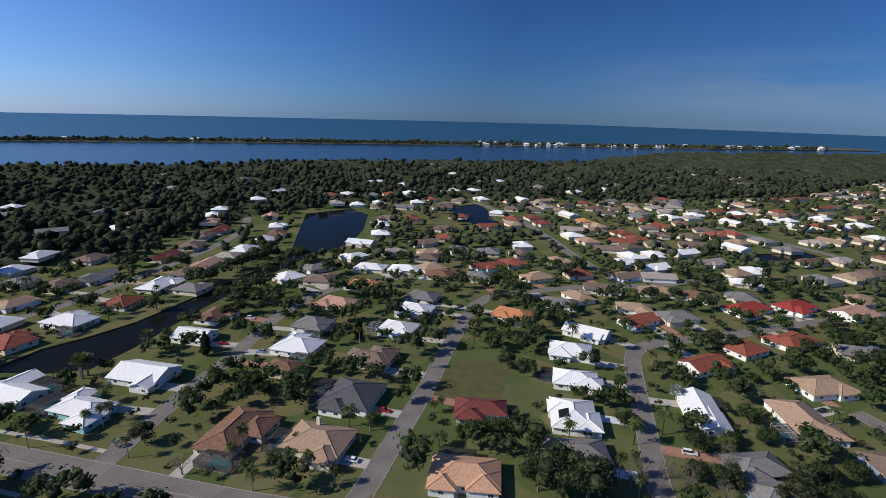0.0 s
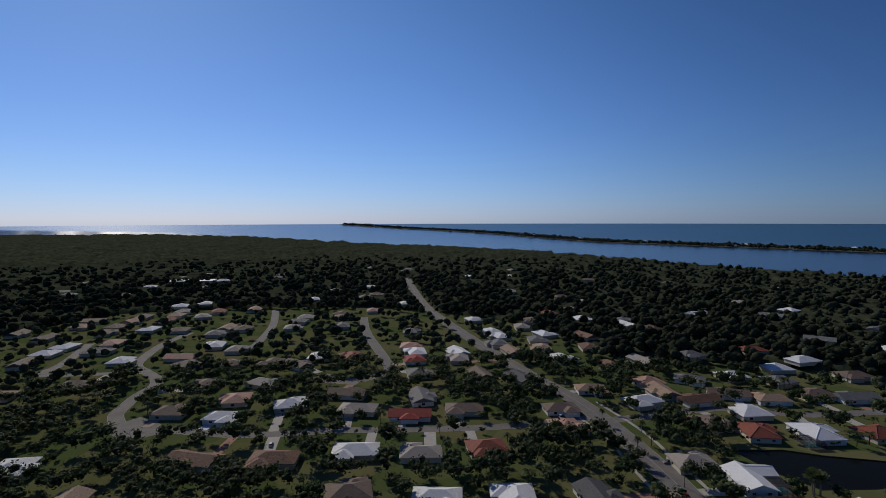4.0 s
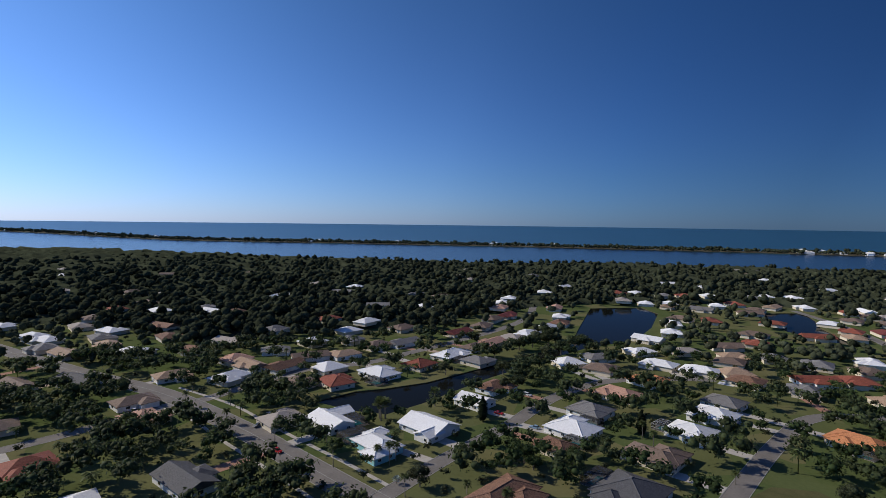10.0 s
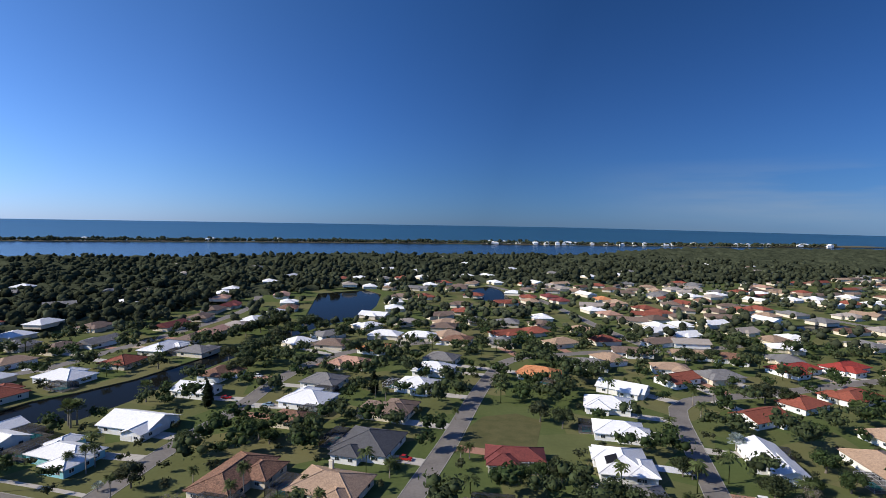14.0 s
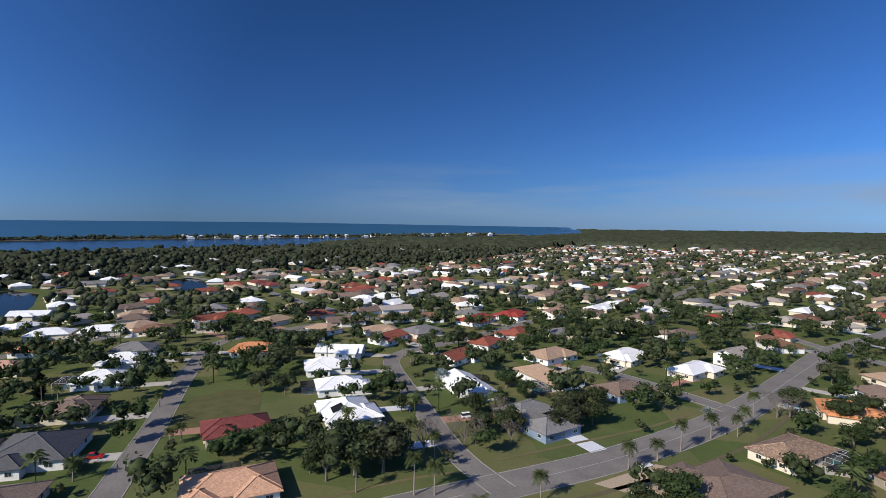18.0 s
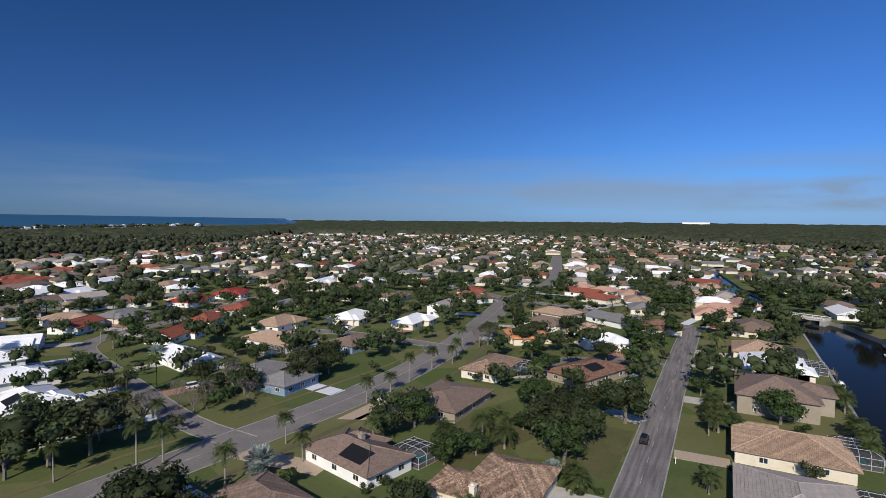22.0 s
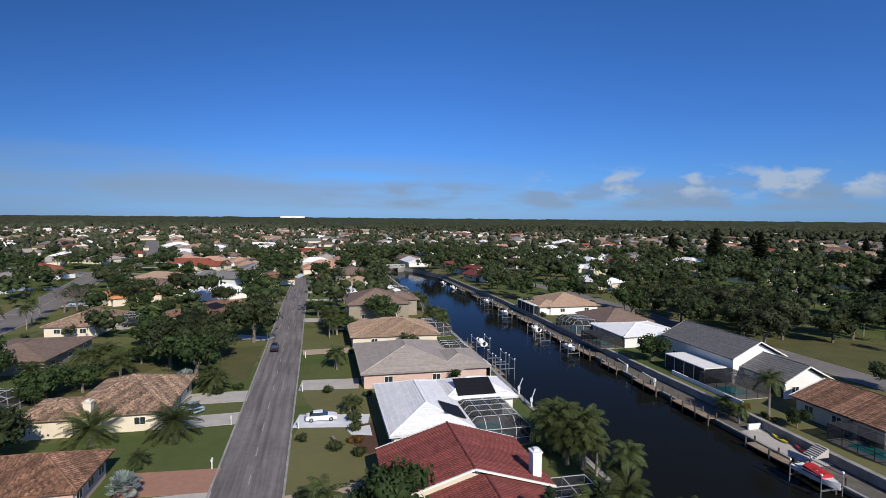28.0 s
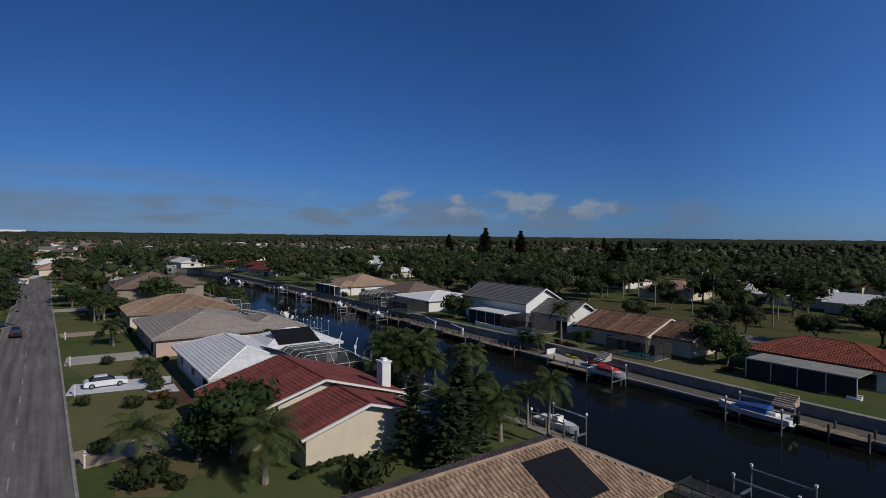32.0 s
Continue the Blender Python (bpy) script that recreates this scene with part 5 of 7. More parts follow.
town_house(427.7, 502.4, "white")
town_house(-306.3, 1.9, "white")
town_house(-313.7, 37, "white")
town_house(-293.7, 72, "pale")
town_house(-275.5, 97.1, "crimson")
town_house(-273.2, 127.8, "brown")
town_house(-222.5, 118.4, "red")
town_house(-227.1, 88, "pale")
town_house(-240, 60.7, "white")
town_house(-255, -7.9, "rust")
town_house(-244.1, 25.1, "rust")
town_house(-203, 50.9, "brown")
town_house(-188, 82.1, "white")
town_house(-176.7, 110.4, "white")
town_house(-165.5, 139.1, "dark")
town_house(-361.4, 23.6, "pale")
town_house(-322.3, 71.2, "brown")
town_house(-399, 47.8, "brown")
town_house(-408.6, 89.8, "red")
town_house(-384.2, 132.9, "crimson")
town_house(-392.7, 171.5, "white")
town_house(-330.4, 163.2, "brown")
town_house(-314.8, 185.1, "dark")
town_house(-530.7, 101.6, "grey")
town_house(-699.2, 93.3, "white")
town_house(-695.1, 158.2, "brown")
town_house(-624.2, 192, "white")
town_house(-514.4, 234.9, "white")
town_house(-455.5, 230, "white")
town_house(-432.9, 227.8, "white")
town_house(-427.5, 268.9, "white")
town_house(-380.6, 212.5, "tan")
town_house(-348.8, 237.9, "white")
town_house(-475.8, 283.9, "brown")
town_house(-960.5, -72.9, "white")
town_house(-699.6, -61.1, "white")
town_house(-709.6, -34.5, "white")
town_house(-636.3, -33.9, "pale")
town_house(-539.2, 54.3, "pale")
town_house(-549.9, 10, "brown")
town_house(-371.1, -10.6, "brown")
town_house(-427.2, -26.8, "brown")
town_house(-485.6, -11.5, "white")
town_house(-522.6, -50.7, "grey")
town_house(-418.8, 1.7, "brown")
town_house(-324.6, -25.7, "brown")
town_house(-285.7, -28.4, "brown")
town_house(-249.3, 229.8, "white")
town_house(-276.7, 257.9, "salmon")
town_house(-321.5, 260.8, "rust")
town_house(-321.1, 290.6, "pale")
town_house(-396.7, 292.2, "rust")
town_house(-272.9, 288, "grey")
town_house(-239.1, 261.8, "rust")
town_house(-241.7, 287, "brown")
town_house(-225.7, 302.5, "tan")
town_house(-222.3, 334.5, "brown")
town_house(-307.7, 383.8, "red")
town_house(-268.9, 320.1, "white")
town_house(-313.3, 327.7, "grey")
town_house(-423, 358.6, "white")
town_house(-400.3, 368.4, "rust")
town_house(-505.8, 322.2, "red")
town_house(-516.6, 359.2, "brown")
town_house(-186.4, 246.7, "rust")
town_house(-187.6, 497.5, "maroon")
town_house(-874, 381.8, "white")
town_house(-4.3, 459.5, "brown")
town_house(179.2, 427.5, "white")
town_house(190.8, 310.2, "crimson")
town_house(223, 285.6, "white")
town_house(244, 241.7, "white")
town_house(309.8, 268.8, "white")
town_house(319.1, 251, "red")
town_house(318.3, 228.1, "crimson")
town_house(331.4, 202.6, "white")
town_house(501.5, 238.9, "white")
town_house(545.7, 235.7, "white")
town_house(398.4, 255.1, "pale")
town_house(363.3, 259.7, "grey")
town_house(277.2, 169.2, "rust")
town_house(365.4, 176.6, "pale")
town_house(335.3, 158.5, "red")
town_house(494.6, 169.8, "white")
town_house(431.1, 142.1, "white")
town_house(361.5, 125.9, "salmon")
town_house(332.3, 115.9, "red")
town_house(521.9, 149.3, "salmon")
town_house(563.5, 193.2, "white")
town_house(494.5, 129.1, "white")
town_house(247.3, 110.2, "tan")
town_house(222, 106.5, "brown")
town_house(280.4, 115.6, "tan")
town_house(191.7, 105.8, "orange")
town_house(245.6, 82.2, "grey")
town_house(197.1, 76.8, "white")
town_house(676.4, 398, "white")
town_house(645.1, 344.2, "salmon")
town_house(517.9, 256, "red")
town_house(592.3, 269.8, "white")
town_house(316.1, 304.2, "white")
town_house(287.1, 298.3, "white")
town_house(372.5, 397.5, "white")
town_house(185.6, 188.2, "white")
town_house(181.4, 69.6, "white")
town_house(541.8, 94.2, "white")
town_house(467.4, 55.3, "white")
town_house(349.3, 106.1, "salmon")
town_house(311.8, 102.6, "red")
town_house(525.4, 175.5, "white")
town_house(435.7, 49.2, "red")
town_house(407.8, 43.8, "tan")
town_house(361.3, 34.8, "pale")
town_house(609, 21.6, "white")
town_house(688.7, -53.2, "white")
town_house(578.5, -88.1, "white")
town_house(508.2, -162.6, "white")
town_house(390.4, -138.8, "white")
town_house(202.7, -85.9, "white")
town_house(198.6, -56.3, "grey")
town_house(460.4, -254.4, "pale")
town_house(325.7, -186.8, "pale")
town_house(271.5, -160.5, "white")
town_house(396.5, -38.3, "white")
town_house(591.3, -151.6, "white")
town_house(386.1, -113.4, "white")
town_house(608.4, -236.2, "pale")
town_house(79.1, -124.8, "salmon")
town_house(114.6, -216.5, "white")
town_house(123.4, -251.7, "white")
town_house(131.1, -302.6, "white")
town_house(50.3, -137.8, "white")
town_house(175.5, -204, "grey")
town_house(47.4, -205.5, "red")
town_house(79.7, -204.3, "white")
town_house(302.2, -210.9, "white")
town_house(299.8, -84, "red")
town_house(328.1, 25.7, "salmon")
town_house(285.9, 41, "salmon")
town_house(324.5, -21.2, "white")
town_house(253.7, -348.4, "white")


town_house(206, -80, "white", 8)
town_house(203, -55, "grey", 8)
town_house(55.7, -148, "white", 5)
town_house(25.8, -130, "white", -4)
town_house(85.4, -139, "orange", 6)
town_house(118, -265, "white", 12)
town_house(-10, -112, "white", 0)
town_house(150, -150, "pale", 8)


def town_limit(yaw):
    """How far the built-up land reaches, by direction (degrees to the left of +y)."""
    return float(np.interp(yaw, [-180, -140, -100, -75, -45, -35, -20, 0, 15, 30, 50, 62, 75, 100, 130, 180],
                           [700, 900, 1100, 1500, 1650, 950, 760, 700, 620, 470, 430, 560, 650, 700, 450, 500]))


def heading(x, y):
    return math.degrees(math.atan2(-x, y))


def fill_town():
    """Rows of houses between those that stand apart, out to the edge of the town."""
    for i in range(-30, 62):
        for j in range(-36, 40):
            x, y = i * 27 + (j % 2) * 9 + TOWN.uniform(-4, 4), j * 36 + TOWN.uniform(-4, 4)
            a = radians(14 if x > 150 else -14)
            x, y = x * math.cos(a) - y * math.sin(a), x * math.sin(a) + y * math.cos(a)
            r, yaw = math.hypot(x, y), heading(x, y)
            if r < (125 if y < -100 else 230) or r > town_limit(yaw) or 112 < yaw < 180 or yaw < -172:
                continue
            if TOWN.random() < (0.58 if x < 0 else 0.45 if yaw > -90 else 0.38):
                continue
            pick = TOWN.choices(["white", "pale", "tan", "brown", "red", "salmon", "grey", "rust"], [11, 8, 12, 25, 9, 6, 17, 12] if x > 0 else [18, 8, 12, 28, 7, 8, 12, 10])[0]
            town_house(x, y, pick, math.degrees(a) + TOWN.choice((0, 0, 90, 180)) + TOWN.uniform(-8, 8))


fill_town()
for _k in range(150):  # roofs half lost in the woods
    _yaw = TOWN.uniform(-165, 108)
    _r = town_limit(_yaw) + TOWN.uniform(30, 520)
    _x, _y = -_r * math.sin(radians(_yaw)), _r * math.cos(radians(_yaw))
    if inside(COAST + [(5200, 5200), (5200, -5200), (-5200, -5200)], _x * 1.05, _y * 1.05):
        town_house(_x, _y, TOWN.choice(["white", "pale", "grey", "brown", "white"]), TOWN.uniform(0, 180))


def far_houses():
    for roof, rows in FAR_HOUSES.items():
        walls_v, walls_f, roofs_v, roofs_f = [], [], [], []
        for x, y, yaw, kind in rows:
            wa, ro, *_ = plain_house(roof, kind)
            m = place(x, y, yaw, land_rise(math.hypot(x, y)) + (3.0 if math.hypot(x, y) > town_limit(heading(x, y)) else 0))
            for me, vs, fs in ((wa, walls_v, walls_f), (ro, roofs_v, roofs_f)):
                k = len(vs)
                vs += [m @ v.co for v in me.vertices]
                fs += [tuple(i + k for i in p.vertices) for p in me.polygons]
        root = tagged(new("distant_houses"), f"distant bungalows with {COLOUR_WORDS[roof]} roofs", "houses", kind="stuff")
        part("wall", mesh("wall", walls_v, walls_f, MAT["cream"]), None, root)
        part("roof", mesh("roof", roofs_v, roofs_f, ROOF[roof]), None, root)


far_houses()


# ---------- driveways from houses to their streets ----------
def drives():
    rng = random.Random(8)
    for x, y, yaw, w, d in FRONTS:
        best = None
        for pts, half in LINES[:ROADS]:
            for (x1, y1), (x2, y2) in zip(pts, pts[1:]):
                dx, dy = x2 - x1, y2 - y1
                k = max(0, min(1, ((x - x1) * dx + (y - y1) * dy) / (dx * dx + dy * dy + 1e-9)))
                px, py = x1 + k * dx, y1 + k * dy
                g = math.hypot(x - px, y - py)
                if best is None or g < best[0]:
                    best = (g, px, py, half)
        g, px, py, half = best
        if g > 42 or g < half + 6:
            continue
        ux, uy = (px - x) / g, (py - y) / g
        off = rng.choice((-4.5, 4.5))
        ox, oy = -uy * off, ux * off
        mat = rng.choices(["concrete", "pavers", "gravel", "pale_concrete"], [6, 2, 1, 1])[0]
        words = {"concrete": "grey concrete driveway to the street", "pavers": "reddish paved driveway to the street", "gravel": "sandy gravel driveway to the street", "pale_concrete": "pale painted concrete driveway"}[mat]
        drive(x + ux * 5 + ox, y + uy * 5 + oy, px - ux * (half - 0.1) + ox, py - uy * (half - 0.1) + oy, rng.uniform(4.5, 6.0), mat, words, 0.0475 + 0.0085 * rng.random())
        SPOTS.append((x + ux * (g * 0.6) + ox, y + uy * (g * 0.6) + oy, math.degrees(math.atan2(uy, ux))))


SPOTS = []
drives()


# ---------- trees ----------
def ico(level=1):
    b = bmesh.new()
    bmesh.ops.create_icosphere(b, subdivisions=level, radius=1.0)
    v = np.array([p.co[:] for p in b.verts])
    f = np.array([[q.index for q in p.verts] for p in b.faces])
    b.free()
    return v, f


ICO0, ICO1 = ico(1), ico(2)


def leaf_quads(rng, centres, radii, count, size, flat=0.75, up=0.3):
    """Small leaf sprays over the shells of some lumps: verts and faces."""
    k = rng.integers(0, len(centres), count)
    way = rng.normal(size=(count, 3)) + (0, 0, up)
    way /= np.linalg.norm(way, axis=1)[:, None]
    p = centres[k] + way * radii[k][:, None] * rng.uniform(0.72, 1.1, (count, 1)) * (1, 1, flat)
    nrm = way + rng.normal(size=(count, 3)) * 0.55
    nrm /= np.linalg.norm(nrm, axis=1)[:, None]
    side = np.cross(nrm, rng.normal(size=(count, 3)))
    side /= np.linalg.norm(side, axis=1)[:, None]
    other = np.cross(nrm, side)
    s = size * rng.uniform(0.6, 1.4, (count, 1))
    v = np.stack([p - side * s, p - other * s * 0.6, p + side * s, p + other * s * 0.6], 1).reshape(-1, 3)
    return v, np.arange(count * 4).reshape(-1, 4)


def bulk_mesh(name, parts, mat):
    """Arrays of verts and faces (triangles or quads) as one mesh."""
    vs, loops, starts, totals, base, at = [], [], [], [], 0, 0
    for v, f in parts:
        vs.append(v)
        n, c = f.shape
        loops.append((f + base).ravel())
        starts.append(at + np.arange(n) * c)
        totals.append(np.full(n, c))
        base += len(v)
        at += n * c
    v, l, s, t = np.concatenate(vs), np.concatenate(loops), np.concatenate(starts), np.concatenate(totals)
    me = bpy.data.meshes.new(name)
    me.vertices.add(len(v))
    me.vertices.foreach_set("co", v.astype(np.float32).ravel())
    me.loops.add(len(l))
    me.loops.foreach_set("vertex_index", l.astype(np.int32))
    me.polygons.add(len(s))
    me.polygons.foreach_set("loop_start", s.astype(np.int32))
    me.polygons.foreach_set("loop_total", t.astype(np.int32))
    me.materials.append(mat)
    me.update(calc_edges=True)
    return me


def crown_lumps(rng, n, spread, height, r0, r1):
    a, q = rng.uniform(0, 2 * math.pi, n), np.sqrt(rng.uniform(0, 1, n))
    c = np.stack([np.cos(a) * q * spread, np.sin(a) * q * spread, height + rng.uniform(-0.55, 0.42, n) * spread * (1.15 - 0.5 * q)], 1)
    return c, rng.uniform(r0, r1, n)


def core(rng, centres, radii, shrink=0.8):
    out = []
    v, f = ICO0
    for c, r in zip(centres, radii):
        out.append((c + v * r * shrink * rng.uniform(0.75, 1.1, (len(v), 1)) * (1, 1, 0.8), f))
    return out


def broad_tree(seed, mat, label, spread=4.2, height=6.0, leaves=520, size=0.42, lumps=9, name="tree"):
    rng = np.random.default_rng(seed)
    root = thing(name, Matrix(), label, "tree", "trees of the gardens")
    c, r = crown_lumps(rng, lumps, spread * 0.72, height, spread * 0.34, spread * 0.55)
    t = Shape().tube([(0, 0, -0.2), (0.1, 0.05, height * 0.25), (0.05, -0.1, height * 0.5)], [0.32, 0.25, 0.2])
    for k in range(min(5, lumps)):
        t.tube([(0.05, -0.05, height * 0.4), tuple((np.array([0, 0, height * 0.55]) + c[k]) / 2), tuple(c[k])], [0.16, 0.1, 0.05], 5)
    part("trunk", t, MAT["bark"], root)
    me = bulk_mesh("crown", core(rng, c, r, 0.7) + [leaf_quads(rng, c, r, leaves, size)], MAT[mat])
    part("crown", me, None, root)
    return root


def bare_tree(seed):
    rng = np.random.default_rng(seed)
    root = thing("bare_tree", Matrix(), "bare grey deciduous tree with fine twigs", "tree", "trees of the gardens")
    t = Shape().tube([(0, 0, -0.2), (0, 0, 2.2)], [0.3, 0.22])
    tips = []
    for k in range(9):
        a = rng.uniform(0, 6.28)
        e = np.array([math.cos(a) * rng.uniform(1.5, 3.2), math.sin(a) * rng.uniform(1.5, 3.2), rng.uniform(4.5, 7.5)])
        t.tube([(0, 0, 2.0), tuple(e * 0.5 + (0, 0, 1.0)), tuple(e)], [0.13, 0.08, 0.03], 5)
        tips.append(e)
        for j in range(6):
            b = e * rng.uniform(0.55, 1.0) + (0, 0, 0.4)
            t.beam(b, b + rng.normal(size=3) * (0.9, 0.9, 0.7) + (0, 0, 0.5), 0.035, 3, 0.012)
    part("trunk", t, MAT["bark"], root)
    me = bulk_mesh("crown", [leaf_quads(rng, np.array(tips), np.full(9, 1.3), 420, 0.16)], MAT["bare"])
    part("crown", me, None, root, "fine grey twigs")
    return root


def frond(s, base, yaw, lift, length, droop, width=0.45, pairs=15):
    """A feather leaf: a bent midrib with narrow leaflets on both sides."""
    c, q = math.cos(yaw), math.sin(yaw)
    prev = None
    for i in range(pairs + 1):
        t = i / pairs
        out, up = length * (t - 0.12 * t * t * droop), math.sin(lift) * length * t - droop * length * 0.55 * t * t
        out *= math.cos(lift * (1 - t * 0.5))
        p = (base[0] + c * out, base[1] + q * out, base[2] + up)
        if prev:
            w = width * (0.5 + 1.9 * t * (1 - t)) * 1.45
            k = min(1.0, 0.72 + 1.5 / pairs)
            m = tuple(a + (b - a) * k for a, b in zip(prev, p))
            for side in (-1, 1):
                tip = (p[0] - q * side * w + c * w * 0.55, p[1] + c * side * w + q * w * 0.55, p[2] - w * 0.5)
                tip2 = tuple(a + (b - d) * 0.45 for a, b, d in zip(tip, prev, p))
                s.add([prev, m, tip, tip2], [(0, 1, 2, 3) if side > 0 else (3, 2, 1, 0)])
            if i % 3 == 1:
                s.add([(prev[0] - q * 0.04, prev[1] + c * 0.04, prev[2]), (prev[0] + q * 0.04, prev[1] - c * 0.04, prev[2]), (p[0] + q * 0.03, p[1] - c * 0.03, p[2]), (p[0] - q * 0.03, p[1] + c * 0.03, p[2])], [(0, 1, 2, 3)])
        prev = p


def palm(seed, height, label, fronds=26, length=2.7, radius=0.17, mat="palm", name="palm", droop=1.0, lift0=-0.4, lift1=1.2, width=0.45):
    rng = random.Random(seed)
    root = thing(name, Matrix(), label, "palm", "palms")
    bend = rng.uniform(-0.4, 0.4)
    t = Shape().tube([(0, 0, -0.2), (bend * 0.2, 0, height * 0.3), (bend * 0.6, 0.1, height * 0.7), (bend, 0.1, height)], [radius * 1.5, radius * 1.1, radius, radius * 0.9], 7)
    part("trunk", t, MAT["palm_bark"], root)
    s = Shape()
    for i in range(fronds):
        frond(s, (bend, 0.1, height), i * 2.399 + rng.uniform(-0.2, 0.2), lift0 + (lift1 - lift0) * (i / fronds), length * rng.uniform(0.85, 1.1), droop * rng.uniform(0.8, 1.2), width, 15 if length < 2.8 else 26)
    part("crown", s, MAT[mat], root)
    return root


def fan_palm(seed, height, mat="silver", label="silver-blue fan palm with stiff round leaves", n=26, r=1.15):
    rng = random.Random(seed)
    root = thing("fan_palm", Matrix(), label, "palm", "palms")
    part("trunk", Shape().tube([(0, 0, -0.1), (0, 0, height)], [0.28, 0.22], 7), MAT["palm_bark"], root)
    s = Shape()
    for i in range(n):
        a, e = i * 2.399, -0.3 + 1.6 * i / n
        out = Vector((math.cos(a) * math.cos(e), math.sin(a) * math.cos(e), math.sin(e)))
        c = Vector((0, 0, height)) + out * rng.uniform(1.2, 1.9)
        u = out.cross((0, 0, 1)).normalized()
        w = u.cross(out)
        s.beam((0, 0, height), c, 0.03, 3)
        for k in range(11):
            b0, b1 = -2.2 + 4.4 * k / 11, -2.2 + 4.4 * (k + 0.8) / 11
            mid = (b0 + b1) / 2
            d = lambda g, q: c + (out * math.cos(g) + u * math.sin(g)) * q + w * (0.18 * q)
            s.add([c, d(b0, r * 0.75), d(mid, r), d(b1, r * 0.75)], [(0, 1, 2, 3)])
    part("crown", s, MAT[mat], root)
    return root


def conifer(seed, height, width, label, mat="pine", column=False):
    rng = np.random.default_rng(seed)
    root = thing("conifer", Matrix(), label, "tree", "conifers")
    part("trunk", Shape().tube([(0, 0, -0.2), (0, 0, height * 0.5), (0, 0, height)], [0.28, 0.18, 0.03], 6), MAT["bark"], root)
    n = 16
    z = np.linspace(0.1, 1.0, n)
    prof = (np.sin(np.clip(z * 1.1, 0, 1) * math.pi) ** 0.6 + 0.15 if column else (1.08 - z)) * width
    c = np.stack([rng.normal(size=n) * 0.15, rng.normal(size=n) * 0.15, z * height], 1)
    q, f = [], None
    parts = []
    for i in range(n):
        m = 120 if column else 40
        a = rng.uniform(0, 6.28, m)
        rr = prof[i] * rng.uniform(0.25, 1.05, m)
        p = c[i] + np.stack([np.cos(a) * rr, np.sin(a) * rr, rng.uniform(-0.5, 0.3, m) * height / n - rr * (0 if column else 0.18)], 1)
        out = np.stack([np.cos(a), np.sin(a), rng.uniform(-0.3, 0.4, m)], 1) * (0.5 if not column else 0.75)
        sd = np.stack([-np.sin(a), np.cos(a), rng.uniform(-0.6, 0.6, m)], 1) * (0.5 if column else 0.26)
        parts.append((np.stack([p - out, p - sd, p + out, p + sd], 1).reshape(-1, 3), np.arange(4 * m).reshape(-1, 4)))
    part("crown", bulk_mesh("crown", parts, MAT[mat]), None, root)
    return root


def bush(seed, mat, label, r=1.0, name="bush"):
    rng = np.random.default_rng(seed)
    c, q = crown_lumps(rng, 4, r * 0.6, r * 0.55, r * 0.45, r * 0.65)
    ob = new(name, bulk_mesh(name, core(rng, c, q, 0.8) + [leaf_quads(rng, c, q, 420, 0.105 * r)], MAT[mat]))
    return tagged(ob, label, "bush", "garden bushes")


KINDS = {
    "oak": [broad_tree(1, "oak", "spreading dark green live oak", 4.4, 5.0, 1450, 0.29, 13), broad_tree(2, "oak", "spreading dark green live oak", 5.0, 5.4, 1600, 0.31, 15), broad_tree(3, "olive", "dusty olive-green spreading oak tree", 4.6, 5.0, 1450, 0.29, 13)],
    "lush": [broad_tree(4, "lush", "dense bright green garden tree", 3.2, 3.3, 1100, 0.235, 10), broad_tree(5, "lush", "rounded leafy green tree", 3.8, 3.9, 1200, 0.25, 11)],
    "small": [broad_tree(6, "lush", "small leafy garden tree", 2.0, 2.3, 480, 0.2, 6), broad_tree(7, "olive", "small grey-green garden tree", 2.2, 2.5, 480, 0.2, 6)],
    "bare": [bare_tree(8)],
    "palm": [palm(10, 7.5, "tall slender palm with drooping fronds"), palm(11, 9.5, "tall slender palm with feathery crown", 28, 2.5), palm(12, 5.5, "mid-height garden palm with arching fronds", 26, 2.5)],
    "cluster": [palm(13, 4.2, "low bushy palm with arching fronds", 36, 3.0, 0.2)],
    "date": [palm(14, 2.4, "stout date palm with wide stiff fronds", 44, 4.3, 0.4, "palm", "date_palm", 0.8, -0.45, 1.35, 0.34)],
    "queen": [palm(19, 3.2, "short queen palm with long arching fronds", 22, 3.3, 0.15, "palm", "palm", 1.1, -0.2, 1.25, 0.4)],
    "silver": [fan_palm(15, 2.6)],
    "fan": [fan_palm(16, 4.5, "palm", "green fan palm on a bare trunk", 24, 0.95)],
    "cypress": [conifer(17, 15, 2.3, "tall dark columnar conifer", "pine", True)],
    "norfolk": [conifer(18, 9, 3.2, "broad tiered conifer with drooping needles", "pine")],
    "bush": [bush(20, "lush", "clipped green garden bush"), bush(21, "oak", "dark green garden bush", 1.3), bush(22, "rust", "rusty red garden shrub", 0.9)],
}
USED = {k: [False] * len(v) for k, v in KINDS.items()}
PLANT = random.Random(11)
PLANTED = []


def plant(kind, x, y, s=1.0, which=None, check=False, z=0.0):
    if check and not is_free(x, y, 1.0):
        return
    k = PLANT.randrange(len(KINDS[kind])) if which is None else which
    m = place(x, y, PLANT.uniform(0, 360), z, s * PLANT.uniform(0.9, 1.1))
    src = KINDS[kind][k]
    PLANTED.append((x, y))
    if not USED[kind][k]:
        USED[kind][k] = True
        src.matrix_basis = m
        return
    ob = copy_thing(src, m)
    ob.matrix_basis = m


